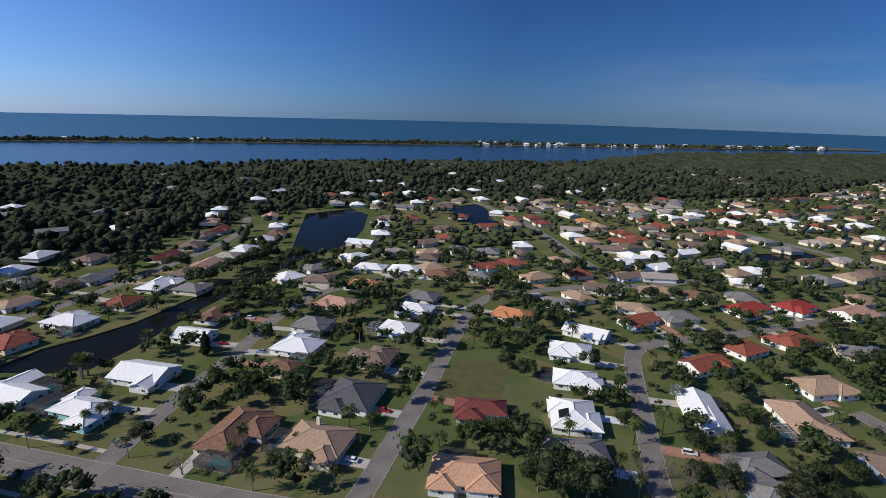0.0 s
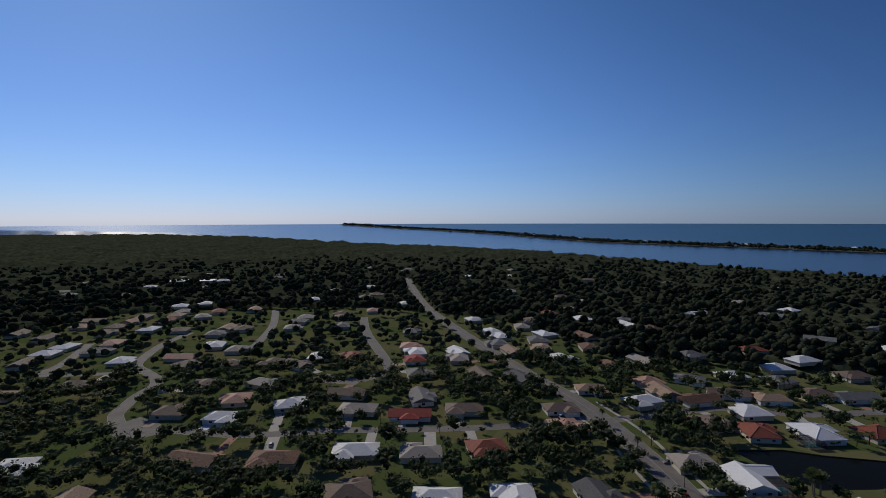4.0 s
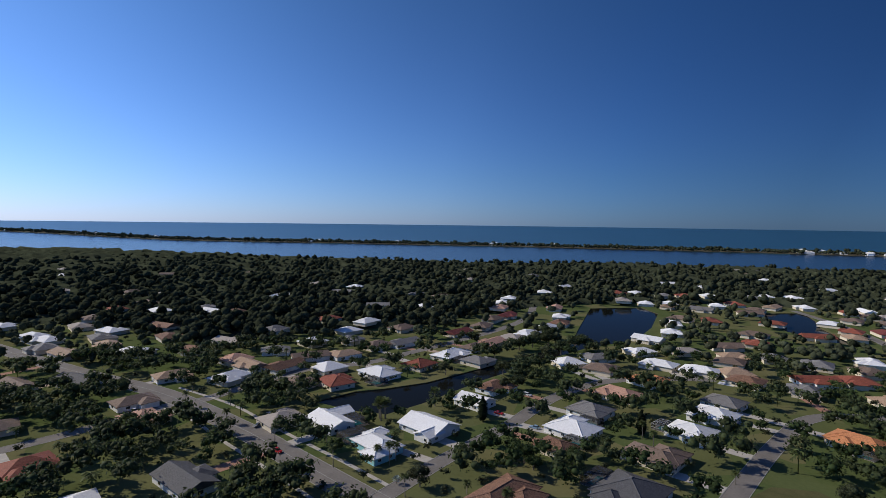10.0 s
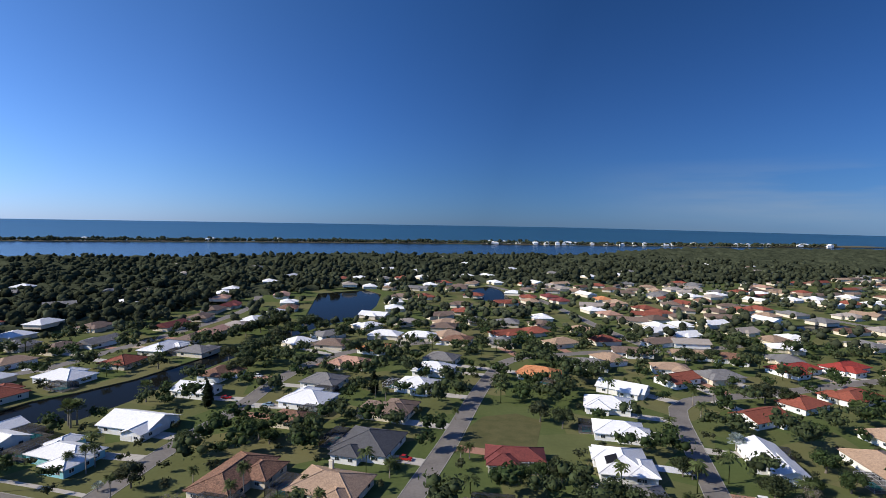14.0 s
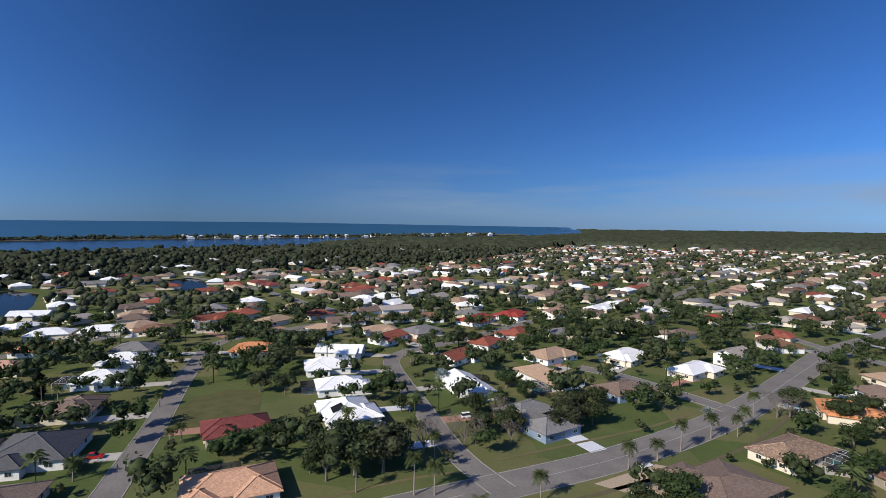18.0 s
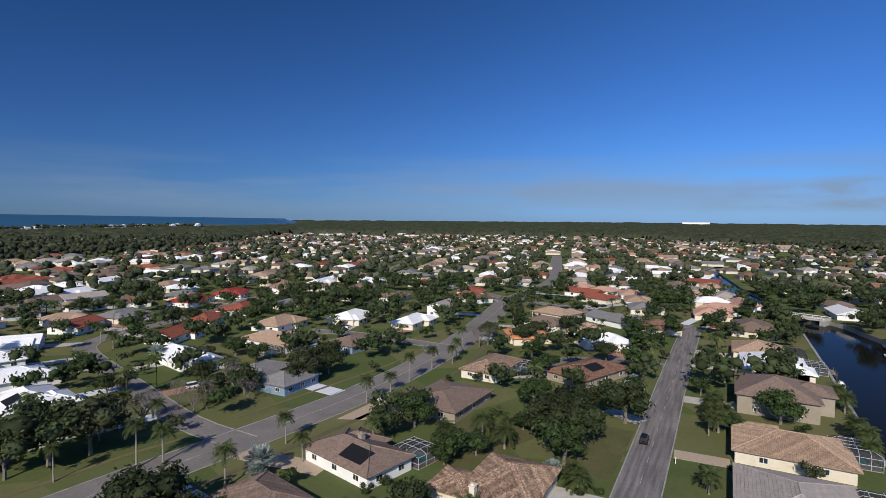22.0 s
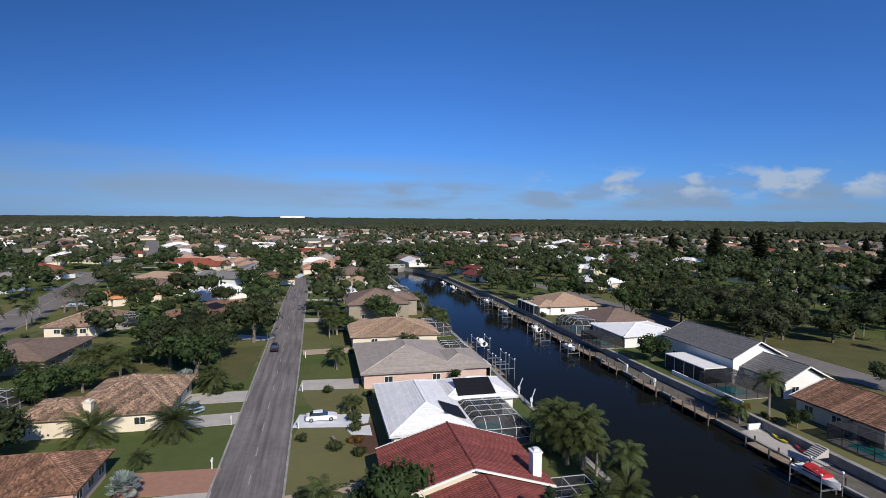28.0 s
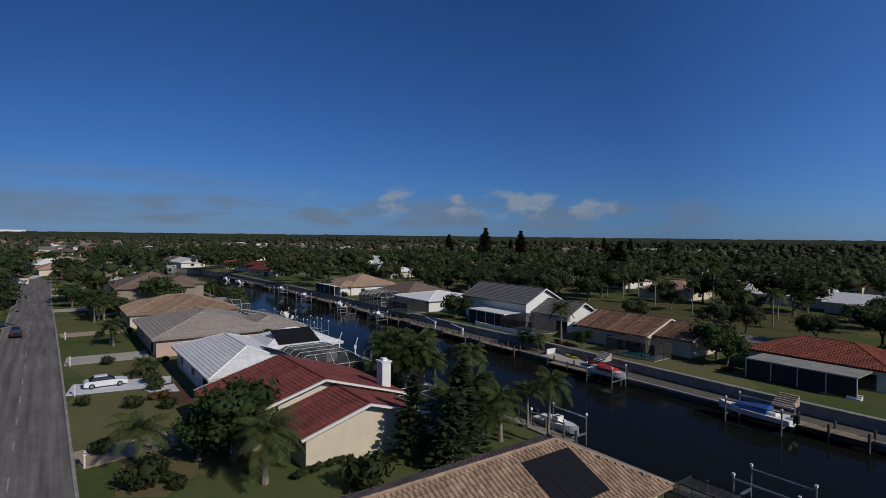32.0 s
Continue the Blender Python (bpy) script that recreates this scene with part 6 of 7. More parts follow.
# palms of the collector road and its verges
for x, y, s in ((48, 133.5, 1.0), (58, 150, 0.9), (47, 114, 1.0), (62, 109, 0.75), (74, 100, 0.85), (67, 118.5, 0.9)):
    plant("palm", x, y, s, 0)
for x, y in ((97, 118.5), (108, 118), (119, 118.5), (135, 119.5), (143, 116), (150, 118), (161, 121)):
    plant("palm", x, y, 0.85)
for x, y in ((-1, 195.5), (2, 197.5), (-54, 153.5), (-39, 160), (-31, 156), (-23, 184), (-62, 171), (-58, 160), (-120, 187), (-114, 190), (33, 144), (44, 136), (55, 158), (102, 251), (98, 236), (120, 255), (113, 255), (-1, 232), (-30, 252), (-35, 258)):
    plant("palm", x, y, PLANT.uniform(0.75, 1.0))
for k in range(13):
    plant("palm", -250 + k * 17, 206.5 - k * 2.6 - (14 if k % 2 else 0), 0.8)
# oaks and garden trees that stand out
for x, y, s in ((98, 60, 1.35), (103, 67, 1.4), (95, 68, 1.3), (101, 63, 1.3), (36, 152, 1.6), (43, 150, 1.5), (48, 156, 1.2), (29, 153, 1.2), (86, 171, 1.1), (78, 156, 1.0), (86, 153, 1.1), (108, 150, 1.15), (101, 145, 1.1), (113, 145, 0.9), (117, 155, 1.0), (128, 156, 0.9), (69, 184, 0.8), (67, 186, 0.9), (-96, 177, 1.0), (-104, 294, 1.0), (-110, 290, 0.9), (39, 224, 1.0), (32, 231, 1.0), (28, 180, 0.8), (184, 120, 1.0), (195, 103, 1.1), (208, 92, 1.1), (229, 126, 1.1), (136, 255, 1.2), (144, 252, 1.0), (134, 324, 1.1), (150, 325, 1.1), (205, 270, 1.1), (203, 252, 1.2), (198, 229, 1.3), (171, 70, 1.0), (183, 104, 1.1),
                (127, -84, 1.2), (125, -97, 1.2), (112, -90, 1.1), (103, -86, 1.1), (135, -90, 1.2), (140, -100, 1.1), (151, -80, 1.1), (160, -95, 1.2), (88, -90, 1.0), (176, -110, 1.2)):
    plant("oak", x, y, s)
for x, y, s in ((87, 61.5, 1.45), (165, 95, 1.3), (114, 189, 1.35), (101, 176, 0.9), (112, 176, 1.0), (78, 83, 1.15), (82, 79, 0.9), (-71, 212, 1.2), (-66, 208, 1.0), (-54, 218, 1.2), (-57, 214, 1.0), (16, 181, 1.0), (9, 181, 0.9), (22, 182, 1.0), (134, 219, 1.0), (117, 78, 1.3), (112, 72, 1.2), (105, 69, 1.1), (27, 159, 0.7), (122, 31, 0.8), (149, 39, 0.9), (81, -33, 1.15), (25, -43, 1.0), (22, -40, 0.9), (149, 84, 1.1), (-42, 270, 1.0), (168, 244, 1.0), (75, 83, 0.9), (100, 75, 0.9), (28.5, 31.2, 1.0), (32.5, 31.6, 0.85), (30.3, 33.6, 0.7), (43, -32, 0.5)):
    plant("lush", x, y, s)
for x, y, s in ((-119, 404, 1.4), (-127, 392, 1.3), (-98, 398, 1.4), (-104, 384, 1.2), (-133, 380, 1.3), (-108, 366, 1.2), (-140, 352, 1.2), (-116, 335, 1.1), (-150, 300, 1.1), (-121, 318, 1.2), (-92, 405, 1.3), (-125, 425, 1.4)):
    plant("oak", x, y, s)
for x, y, s in ((57, 154, 1.0), (62, 158, 0.9), (69, 158, 1.0), (73, 152, 1.0), (85, 158, 1.0), (82, 147, 0.9), (170, 118, 1.0), (174, 116, 0.9), (-77, 161, 0.8), (69, 152, 0.8), (90, 162, 0.9)):
    plant("bare", x, y, s)
for x, y, s in ((57.3, 68.5, 1.0), (57.8, 58.4, 1.0), (-52, 168, 0.7), (-22, 191, 0.7), (79, 57, 0.85), (206, 60, 0.8), (200, 160, 0.8)):
    plant("date", x, y, s)
plant("palm", 46.8, -30.6, 0.85, 0)
for x, y, s in ((51.5, -27.2, 0.55), (49.3, -27.4, 0.6), (53.4, -27.6, 0.6)):
    plant("cluster", x, y, s, z=-1.25)
for x, y, s in ((142.8, 56.6, 1.1), (129.5, 55.4, 1.45), (40.5, 59, 0.75), (54, 112.4, 1.25), (51.5, 111, 0.8), (80, 62, 0.8), (94.8, 205, 1.2), (-104, 175, 0.6), (150, 130, 0.7)):
    plant("silver", x, y, s)
for x, y, s in ((80, 58, 0.9), (41.5, 6.8, 1.25), (43, 8, 1.15), (40, 5.6, 1.2), (44.5, 6.4, 1.1), (118, 6, 1.0), (126, 5, 1.0), (133, 6, 1.1), (121, 34, 1.1), (127, 33, 1.0), (131, 36, 1.1), (137, 35, 1.0), (166, 33, 1.1), (160, 5.5, 1.0), (152, 5, 1.0), (22.9, 30.4, 0.95), (39, 7.6, 1.2), (37.5, 6.2, 1.0), (42.5, 5.4, 0.9), (19, 9.5, 1.0), (24, 8.5, 1.1), (88, 75, 1.0), (97, 80, 1.1), (92, 82, 1.1), (85, 88, 1.0)):
    plant("cluster", x, y, s)
for x, y, s in ((88, 35, 0.75), (29.5, 6.3, 0.75), (20, 4.9, 0.8), (35.5, 5.4, 0.8), (118, 36, 0.9), (122, 35, 1.0), (167, 34, 1.1), (172, 30, 1.0), (134, 35, 1.0)):
    plant("palm", x, y, s, 2)
for x, y, s in ((-144, 223, 0.95), (-141.5, 224, 0.9), (-142, 221, 0.9), (-130, 250, 0.8), (139, -65, 0.8), (143, -64, 0.8)):
    plant("fan", x, y, s * 1.7)
for x, y, s in ((-101.5, 243, 0.75), (-36, 262, 0.7), (414, -530, 1.3), (300, -420, 1.2), (355, -430, 1.1), (260, -330, 1.1), (450, -400, 1.2), (330, -250, 0.9), (380, -620, 1.3), (170, -270, 1.0)):
    plant("cypress", x, y, s)
for x, y, s in ((32.3, 37.9, 1.0), (63, 33.6, 0.6), (89.2, 35.3, 0.95), (77.4, 56.3, 0.9), (48.6, 60.1, 0.55)):
    plant("queen", x, y, s)
for x, y, s in ((41, 7, 0.8), (36.5, 6.4, 0.75), (27.7, 6.1, 0.82), (15.6, 6.7, 0.86), (45.5, 6.4, 0.7)):
    plant("palm", x, y, s, 0)
for x, y, s in ((108, -66, 1.3), (87, -68, 1.2), (97, -71, 1.3), (118, -68, 1.2), (54.3, -64.6, 0.75), (38.3, -69, 0.75), (33.2, -71, 0.8), (20.4, -70, 0.75), (12, -75, 0.9), (62, -92, 0.8), (48, -98, 0.9)):
    plant("oak", x, y, s)
for x, y, s in ((99, -103.5, 0.9), (87, -106, 0.95), (93, -106, 0.85), (80, -104, 0.9), (34.2, -86, 0.8), (41, -88, 0.75), (55, -90, 0.85), (28, -84, 0.7), (70, -97, 0.9)):
    plant("palm", x, y, s, 1)
for x, y, s in ((322, -212, 1.5), (286, -219, 1.55), (255, -225, 1.55), (106, -131, 1.25), (112, -134, 1.05)):
    plant("cypress", x, y, s)
for x, y, s in ((18.2, 23.8, 1.9), (28.1, 38, 1.5), (73.2, 37, 0.9), (55.7, 33.2, 1.0), (26, 36, 0.7)):
    plant("bush", x, y, s, 1)
for k in range(8):
    plant("bush", 22.2 + k * 0.16, 28.2 - k * 0.75, 0.62, 0)
plant("norfolk", 18.6, 14.6, 0.9)
for x, y, s in ((16.8, 17.0, 0.75), (20.6, 18.2, 0.85)):
    plant("norfolk", x, y, s)
for x, y, s in ((22.5, 12.5, 1.0), (20.5, 10.5, 0.9), (25, 8, 0.8)):
    plant("cluster", x, y, s)
for x, y in ((48, 60), (53, 41), (59, 33.5), (63.5, 33.2), (66, 32.5), (47, 33), (49, 36), (51, 33.5), (27, 36.5), (29.5, 37), (70, 30), (101, 31.5), (98.5, 36), (76, 56), (78, 52.5), (14, 30), (17, 31), (13.5, 20), (37, 40), (69, 78), (59, 91), (62, 89), (56, 87), (53, 88), (51.5, 93), (54, 92), (57.5, 90), (46, -30.5), (48, -31), (52, -31), (20, -36), (17, -37), (35, -36), (32, -37)):
    plant("bush", x, y, PLANT.uniform(0.7, 1.2))


# ---------- trees of the gardens, by chance but clear of houses and roads ----------
GARDEN = []


def scatter_gardens():
    rng = random.Random(21)
    count, found = 0, []
    cells = {}
    for x, y in PLANTED:
        cells.setdefault((int(x // 5), int(y // 5)), []).append((x, y))
    for n in range(26000):
        x, y = rng.uniform(-420, 420), rng.uniform(-330, 440)
        yaw, r = heading(x, y), math.hypot(x, y)
        if (112 < yaw or yaw < -172) and r > 120:
            continue
        if r < 25 or r > 425 or -22 < y < 8 and -150 < x < 320:
            continue
        # open lawns stay open
        if 40 < x < 112 and 50.5 < y < 60 or 12 < x < 130 and 28 < y < 42 or 75 < x < 118 and 72 < y < 90 or 60 < x < 165 and 108 < y < 119 or 70 < x < 170 and 132 < y < 142:
            continue
        if -8 < x < 46 and 198 < y < 246 or -60 < x < 27 and 138 < y < 153 or 25 < y < 75 and 20 < x < 62 or -70 < y < -52 and 10 < x < 110 or 20 < x < 90 and -88 < y < -70 or -5 < x < 110 and -41 < y < -18 or 10 < x < 62 and -96 < y < -60:
            continue
        key = (int(x // 5), int(y // 5))
        gap = 9.2 if y < -60 and x > -150 else 6.6 if x < -40 else 8.6
        if any(math.hypot(x - a, y - b) < gap for i in (-1, 0, 1) for j in (-1, 0, 1) for a, b in cells.get((key[0] + i, key[1] + j), ())):
            continue
        if not is_free(x, y, 1.0) or any(line_gap(w + w[:1], x, y) < 8 for w in (POND, LAKE)):
            continue
        cells.setdefault(key, []).append((x, y))
        kind = rng.choices(["oak", "lush", "small", "palm", "bush", "bare", "cluster"], [50, 22, 6, 11, 6, 3, 2] if x > -40 else [56, 22, 6, 8, 6, 1, 1])[0]
        if math.hypot(x + 12, y - 40) < 22:
            continue
        if kind in ("oak", "lush") and not is_free(x, y, 3.4):
            kind = "lush" if is_free(x, y, 2.4) else "small"
        found.append((math.hypot(x - 15, y + 8), x, y, kind, rng.uniform(0.8, 1.35) * (1.22 if kind == "oak" else 1.3 if kind == "lush" else 1.05)))
    for gap, x, y, kind, s in sorted(found):
        if count < 185 and gap < 220:
            plant(kind, x, y, s * 0.88)
            count += kind in ("oak", "lush", "small")
        else:
            GARDEN.append((x, y, kind, s))


scatter_gardens()
for kind, flags in USED.items():
    for k, used in enumerate(flags):
        if not used:
            plant(kind, -300 + 7 * k, -80, 1.0, k)


def garden_rest():
    """The many trees further off, joined kind by kind."""
    rng = np.random.default_rng(77)
    stock = {}
    for kind, mat, n, lumps, size, spread, height in (("oak", "oak", 190, 9, 0.47, 4.4, 5.0), ("lush", "lush", 160, 7, 0.38, 3.3, 3.7), ("small", "olive", 56, 4, 0.34, 2.0, 2.3), ("bush", "lush", 30, 3, 0.28, 1.2, 0.8)):
        for s in range(4):
            c, q = crown_lumps(rng, lumps, spread * 0.7, height, spread * 0.4, spread * 0.58)
            stock.setdefault(kind, []).append((core(rng, c, q, 0.62) + [leaf_quads(rng, c, q, n, size)], mat))
    pal = Shape()
    for i in range(9):
        frond(pal, (0, 0, 6.2), i * 2.399, -0.4 + 1.4 * i / 9, 2.5, 1.0, 0.75, 3)
    pal.beam((0, 0, 0), (0, 0, 6.2), 0.16, 4)
    pv = np.array(pal.v)
    pf = np.array([f for f in pal.f if len(f) == 4])
    out = {}
    for x, y, kind, s in GARDEN:
        a = rng.uniform(0, 6.28)
        turn = np.array([[math.cos(a), math.sin(a), 0], [-math.sin(a), math.cos(a), 0], [0, 0, 1]]) * s
        if kind in ("palm", "cluster", "bare"):
            v = pv @ turn * (1, 1, rng.uniform(0.6, 1.2)) + (x, y, 0)
            out.setdefault("palm", []).append((v, pf))
            continue
        parts, mat = stock[kind][rng.integers(4)]
        for v, f in parts:
            out.setdefault(mat, []).append((v @ turn + (x, y, 0), f))
    words = {"oak": "dark green garden oaks further off", "lush": "bright green garden trees further off", "olive": "small grey-green garden trees further off", "palm": "slender garden palms further off"}
    for mat, rows in out.items():
        tagged(new("garden_trees", bulk_mesh("garden_trees", rows, MAT[mat])), words[mat], "trees", kind="stuff")


garden_rest()


# ---------- woods ----------
def lump_variants(leaves=26):
    out = []
    for s in range(10):
        rng = np.random.default_rng(100 + s)
        parts = []
        for _ in range(2):
            v, f = ICO0
            c = np.array([rng.uniform(-1.6, 1.6), rng.uniform(-1.6, 1.6), rng.uniform(4.5, 6.5)])
            parts.append((c + v * rng.uniform(2.2, 3.4) * rng.uniform(0.65, 1.2, (len(v), 1)) * (1, 1, 0.85), f))
        cs = np.stack([q.mean(0) for q, _ in parts])
        lv, lf = leaf_quads(rng, cs, np.full(2, 3.1), leaves, 0.78 if leaves > 12 else 1.0)
        parts.append((lv, np.concatenate([lf[:, [0, 1, 2]], lf[:, [0, 2, 3]]])))
        base, vs, fs = 0, [], []
        for v, f in parts:
            vs.append(v)
            fs.append(f + base)
            base += len(v)
        out.append((np.concatenate(vs), np.concatenate(fs)))
    return out


def build_woods():
    rng = np.random.default_rng(33)
    kinds, sparse = lump_variants(19), lump_variants(5)
    rects = np.array([(x, y, math.cos(radians(a)), math.sin(radians(a)), w, d) for x, y, a, w, d in RECTS])
    lines = [(np.array(p), h) for p, h in LINES]
    n = 35000
    r = 405 * (1450 / 405) ** rng.uniform(0, 1, n)  # thicker stands where they are nearer
    yaw = rng.uniform(-170, 112, n)
    x, y = -r * np.sin(np.radians(yaw)), r * np.cos(np.radians(yaw))
    lim = np.array([town_limit(a) for a in yaw])
    town = r < lim
    keep = np.where(town, rng.uniform(size=n) < np.where(r < 650, 0.32, 0.44), rng.uniform(size=n) < 0.9)
    keep &= ~((yaw < -85) & town & (rng.uniform(size=n) < 0.3))
    for hx, hy, c, s, w, d in rects:
        dx, dy = x - hx, y - hy
        keep &= ~((np.abs(dx * c + dy * s) < w + 1.5) & (np.abs(dy * c - dx * s) < d + 1.5))
    for p, h in lines:
        for a, b in zip(p, p[1:]):
            e = b - a
            k = np.clip(((x - a[0]) * e[0] + (y - a[1]) * e[1]) / (e @ e + 1e-9), 0, 1)
            keep &= np.hypot(x - a[0] - k * e[0], y - a[1] - k * e[1]) > h + 3.0
    idx = np.where(keep)[0]
    coast = COAST + [(5200, 5200), (5200, -5200), (-5200, -5200)]
    idx = [i for i in idx if inside(coast, x[i], y[i]) and not any(inside(w, x[i], y[i]) or line_gap(w + w[:1], x[i], y[i]) < 9 for w in WATERS)]
    groups = {"town": [], "wood": []}
    for i in idx:
        v, f = (kinds if r[i] < 700 else sparse)[rng.integers(10)]
        a, s = rng.uniform(0, 6.28), rng.uniform(0.5, 1.35) * (0.95 if town[i] else 1.2) * (1.1 if r[i] > 800 else 1.0)
        c, q = math.cos(a) * s, math.sin(a) * s
        p = np.stack([v[:, 0] * c - v[:, 1] * q + x[i], v[:, 0] * q + v[:, 1] * c + y[i], v[:, 2] * s * rng.uniform(0.85, 1.15) - 0.6], 1)
        groups["town" if town[i] else "wood"].append((p, f))
    for key, rows in groups.items():
        ob = new("woodland", bulk_mesh("woodland", rows, MAT["canopy"]))
        tagged(ob, "dark green trees crowding between far houses" if key == "town" else "dense dark green woodland", "trees", kind="stuff")


build_woods()


def build_canopy():
    """The far woods: one uneven sheet of tree tops out to the horizon."""
    rng = np.random.default_rng(44)
    radii = [400.0]
    while radii[-1] < R_END - 20:
        radii.append(radii[-1] * (1.011 if radii[-1] < 900 else 1.0085))
    yaws = np.radians(np.arange(-176, 116, 0.48))
    R, A = np.meshgrid(np.array(radii), yaws, indexing="ij")
    A = A + rng.uniform(-0.003, 0.003, A.shape)
    X, Y = -R * np.sin(A), R * np.cos(A)
    Z = 2.0 + np.interp(R, [400, 800, 1500], [3.0, 5.0, 12.0]) * rng.uniform(0, 1, X.shape) + 1.8 * np.sin(X / 47) * np.cos(Y / 61) + 10.0 * np.clip((R - 1800) / (R_END - 1800), 0, 1) ** 2
    coast = COAST + [(5200, 5200), (5200, -5200), (-5200, -5200)]
    lim = np.vectorize(town_limit)(np.degrees(A)) + 12
    Z = np.where(R < 1350, Z * 0.92, Z * 1.15)
    ok = R > lim
    main = np.array(MAIN)
    for a, b in zip(main, main[1:]):
        e = b - a
        k = np.clip(((X - a[0]) * e[0] + (Y - a[1]) * e[1]) / (e @ e + 1e-9), 0, 1)
        ok &= np.hypot(X - a[0] - k * e[0], Y - a[1] - k * e[1]) > 9
    for i in range(ok.shape[0]):
        for j in range(ok.shape[1]):
            if ok[i, j] and A[i, j] > radians(-55) and not inside(coast, X[i, j] * 1.008, Y[i, j] * 1.008):
                ok[i, j] = False
    # the sheet comes down to the ground along its edges
    core_ok, wide = ok.copy(), ok.copy()
    wide[:-1] |= ok[1:]
    wide[1:] |= ok[:-1]
    wide[:, :-1] |= ok[:, 1:]
    wide[:, 1:] |= ok[:, :-1]
    Z = np.where(core_ok, Z, -1.5)
    ok = wide
    n, m = X.shape
    ids = np.arange(n * m).reshape(n, m)
    quad = np.stack([ids[:-1, :-1], ids[:-1, 1:], ids[1:, 1:], ids[1:, :-1]], -1).reshape(-1, 4)
    flags = (ok[:-1, :-1] & ok[:-1, 1:] & ok[1:, 1:] & ok[1:, :-1]).ravel()
    quad = quad[flags]
    flat = np.stack([X, Y, Z], -1).reshape(-1, 3)
    used = np.unique(quad)
    remap = np.zeros(n * m, int)
    remap[used] = np.arange(len(used))
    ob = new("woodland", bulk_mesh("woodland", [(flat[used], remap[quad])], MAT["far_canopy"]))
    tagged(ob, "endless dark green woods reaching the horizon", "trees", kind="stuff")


build_canopy()


def island_trees():
    rng = np.random.default_rng(55)
    kinds = lump_variants(4)
    S, N = np.array(ISLAND_S, float), np.array(ISLAND_N, float)
    rows, homes = [], Shape()
    seg = np.linalg.norm(np.diff(S, axis=0), axis=1)
    for _ in range(6500):
        k = rng.choice(len(seg), p=seg / seg.sum())
        t, u = rng.uniform(), rng.uniform(0.0, 0.9)
        a, b = S[k] + (S[k + 1] - S[k]) * t, N[k] + (N[k + 1] - N[k]) * t
        p = a + (b - a) * u
        if heading(*p) < -37:
            continue
        lift = 62 * max(0, (math.hypot(*p) - 2400) / (R_END - 2400)) ** 1.6
        v, f = kinds[rng.integers(10)]
        s = rng.uniform(0.8, 1.6) * (1.45 if rng.uniform() < 0.08 else 1.0)
        if rng.uniform() < (0.006 if p[0] < 200 else 0.035):
            w, d, h = rng.uniform(5, 10), rng.uniform(6, 9), rng.uniform(6, 11)
            homes.box(p[0] - w, p[1] - d, lift, p[0] + w, p[1] + d, lift + h)
            homes.add([(p[0] - w - 1, p[1] - d - 1, lift + h), (p[0] + w + 1, p[1] - d - 1, lift + h), (p[0] + w + 1, p[1] + d + 1, lift + h), (p[0] - w - 1, p[1] + d + 1, lift + h), (p[0], p[1], lift + h + 4)], [(0, 1, 4), (1, 2, 4), (2, 3, 4), (3, 0, 4)])
            continue
        rows.append((v * (s * 1.2, s * 1.2, s) + (p[0], p[1], lift - 0.5), f))
    tagged(new("woodland", bulk_mesh("woodland", rows, MAT["canopy"])), "dark trees along the barrier island", "trees", kind="stuff")
    tagged(new("distant_houses", homes.mesh("distant_houses", MAT["white"])), "pale beach houses on the barrier island", "houses", kind="stuff")


island_trees()


# ---------- vehicles ----------
WHEEL = Shape().beam((0, -0.11, 0.32), (0, 0.11, 0.32), 0.32, 14).mesh("tyre", MAT["tyre"])
RIM = Shape().beam((0, -0.12, 0.32), (0, 0.12, 0.32), 0.19, 10).mesh("rim", MAT["steel"])


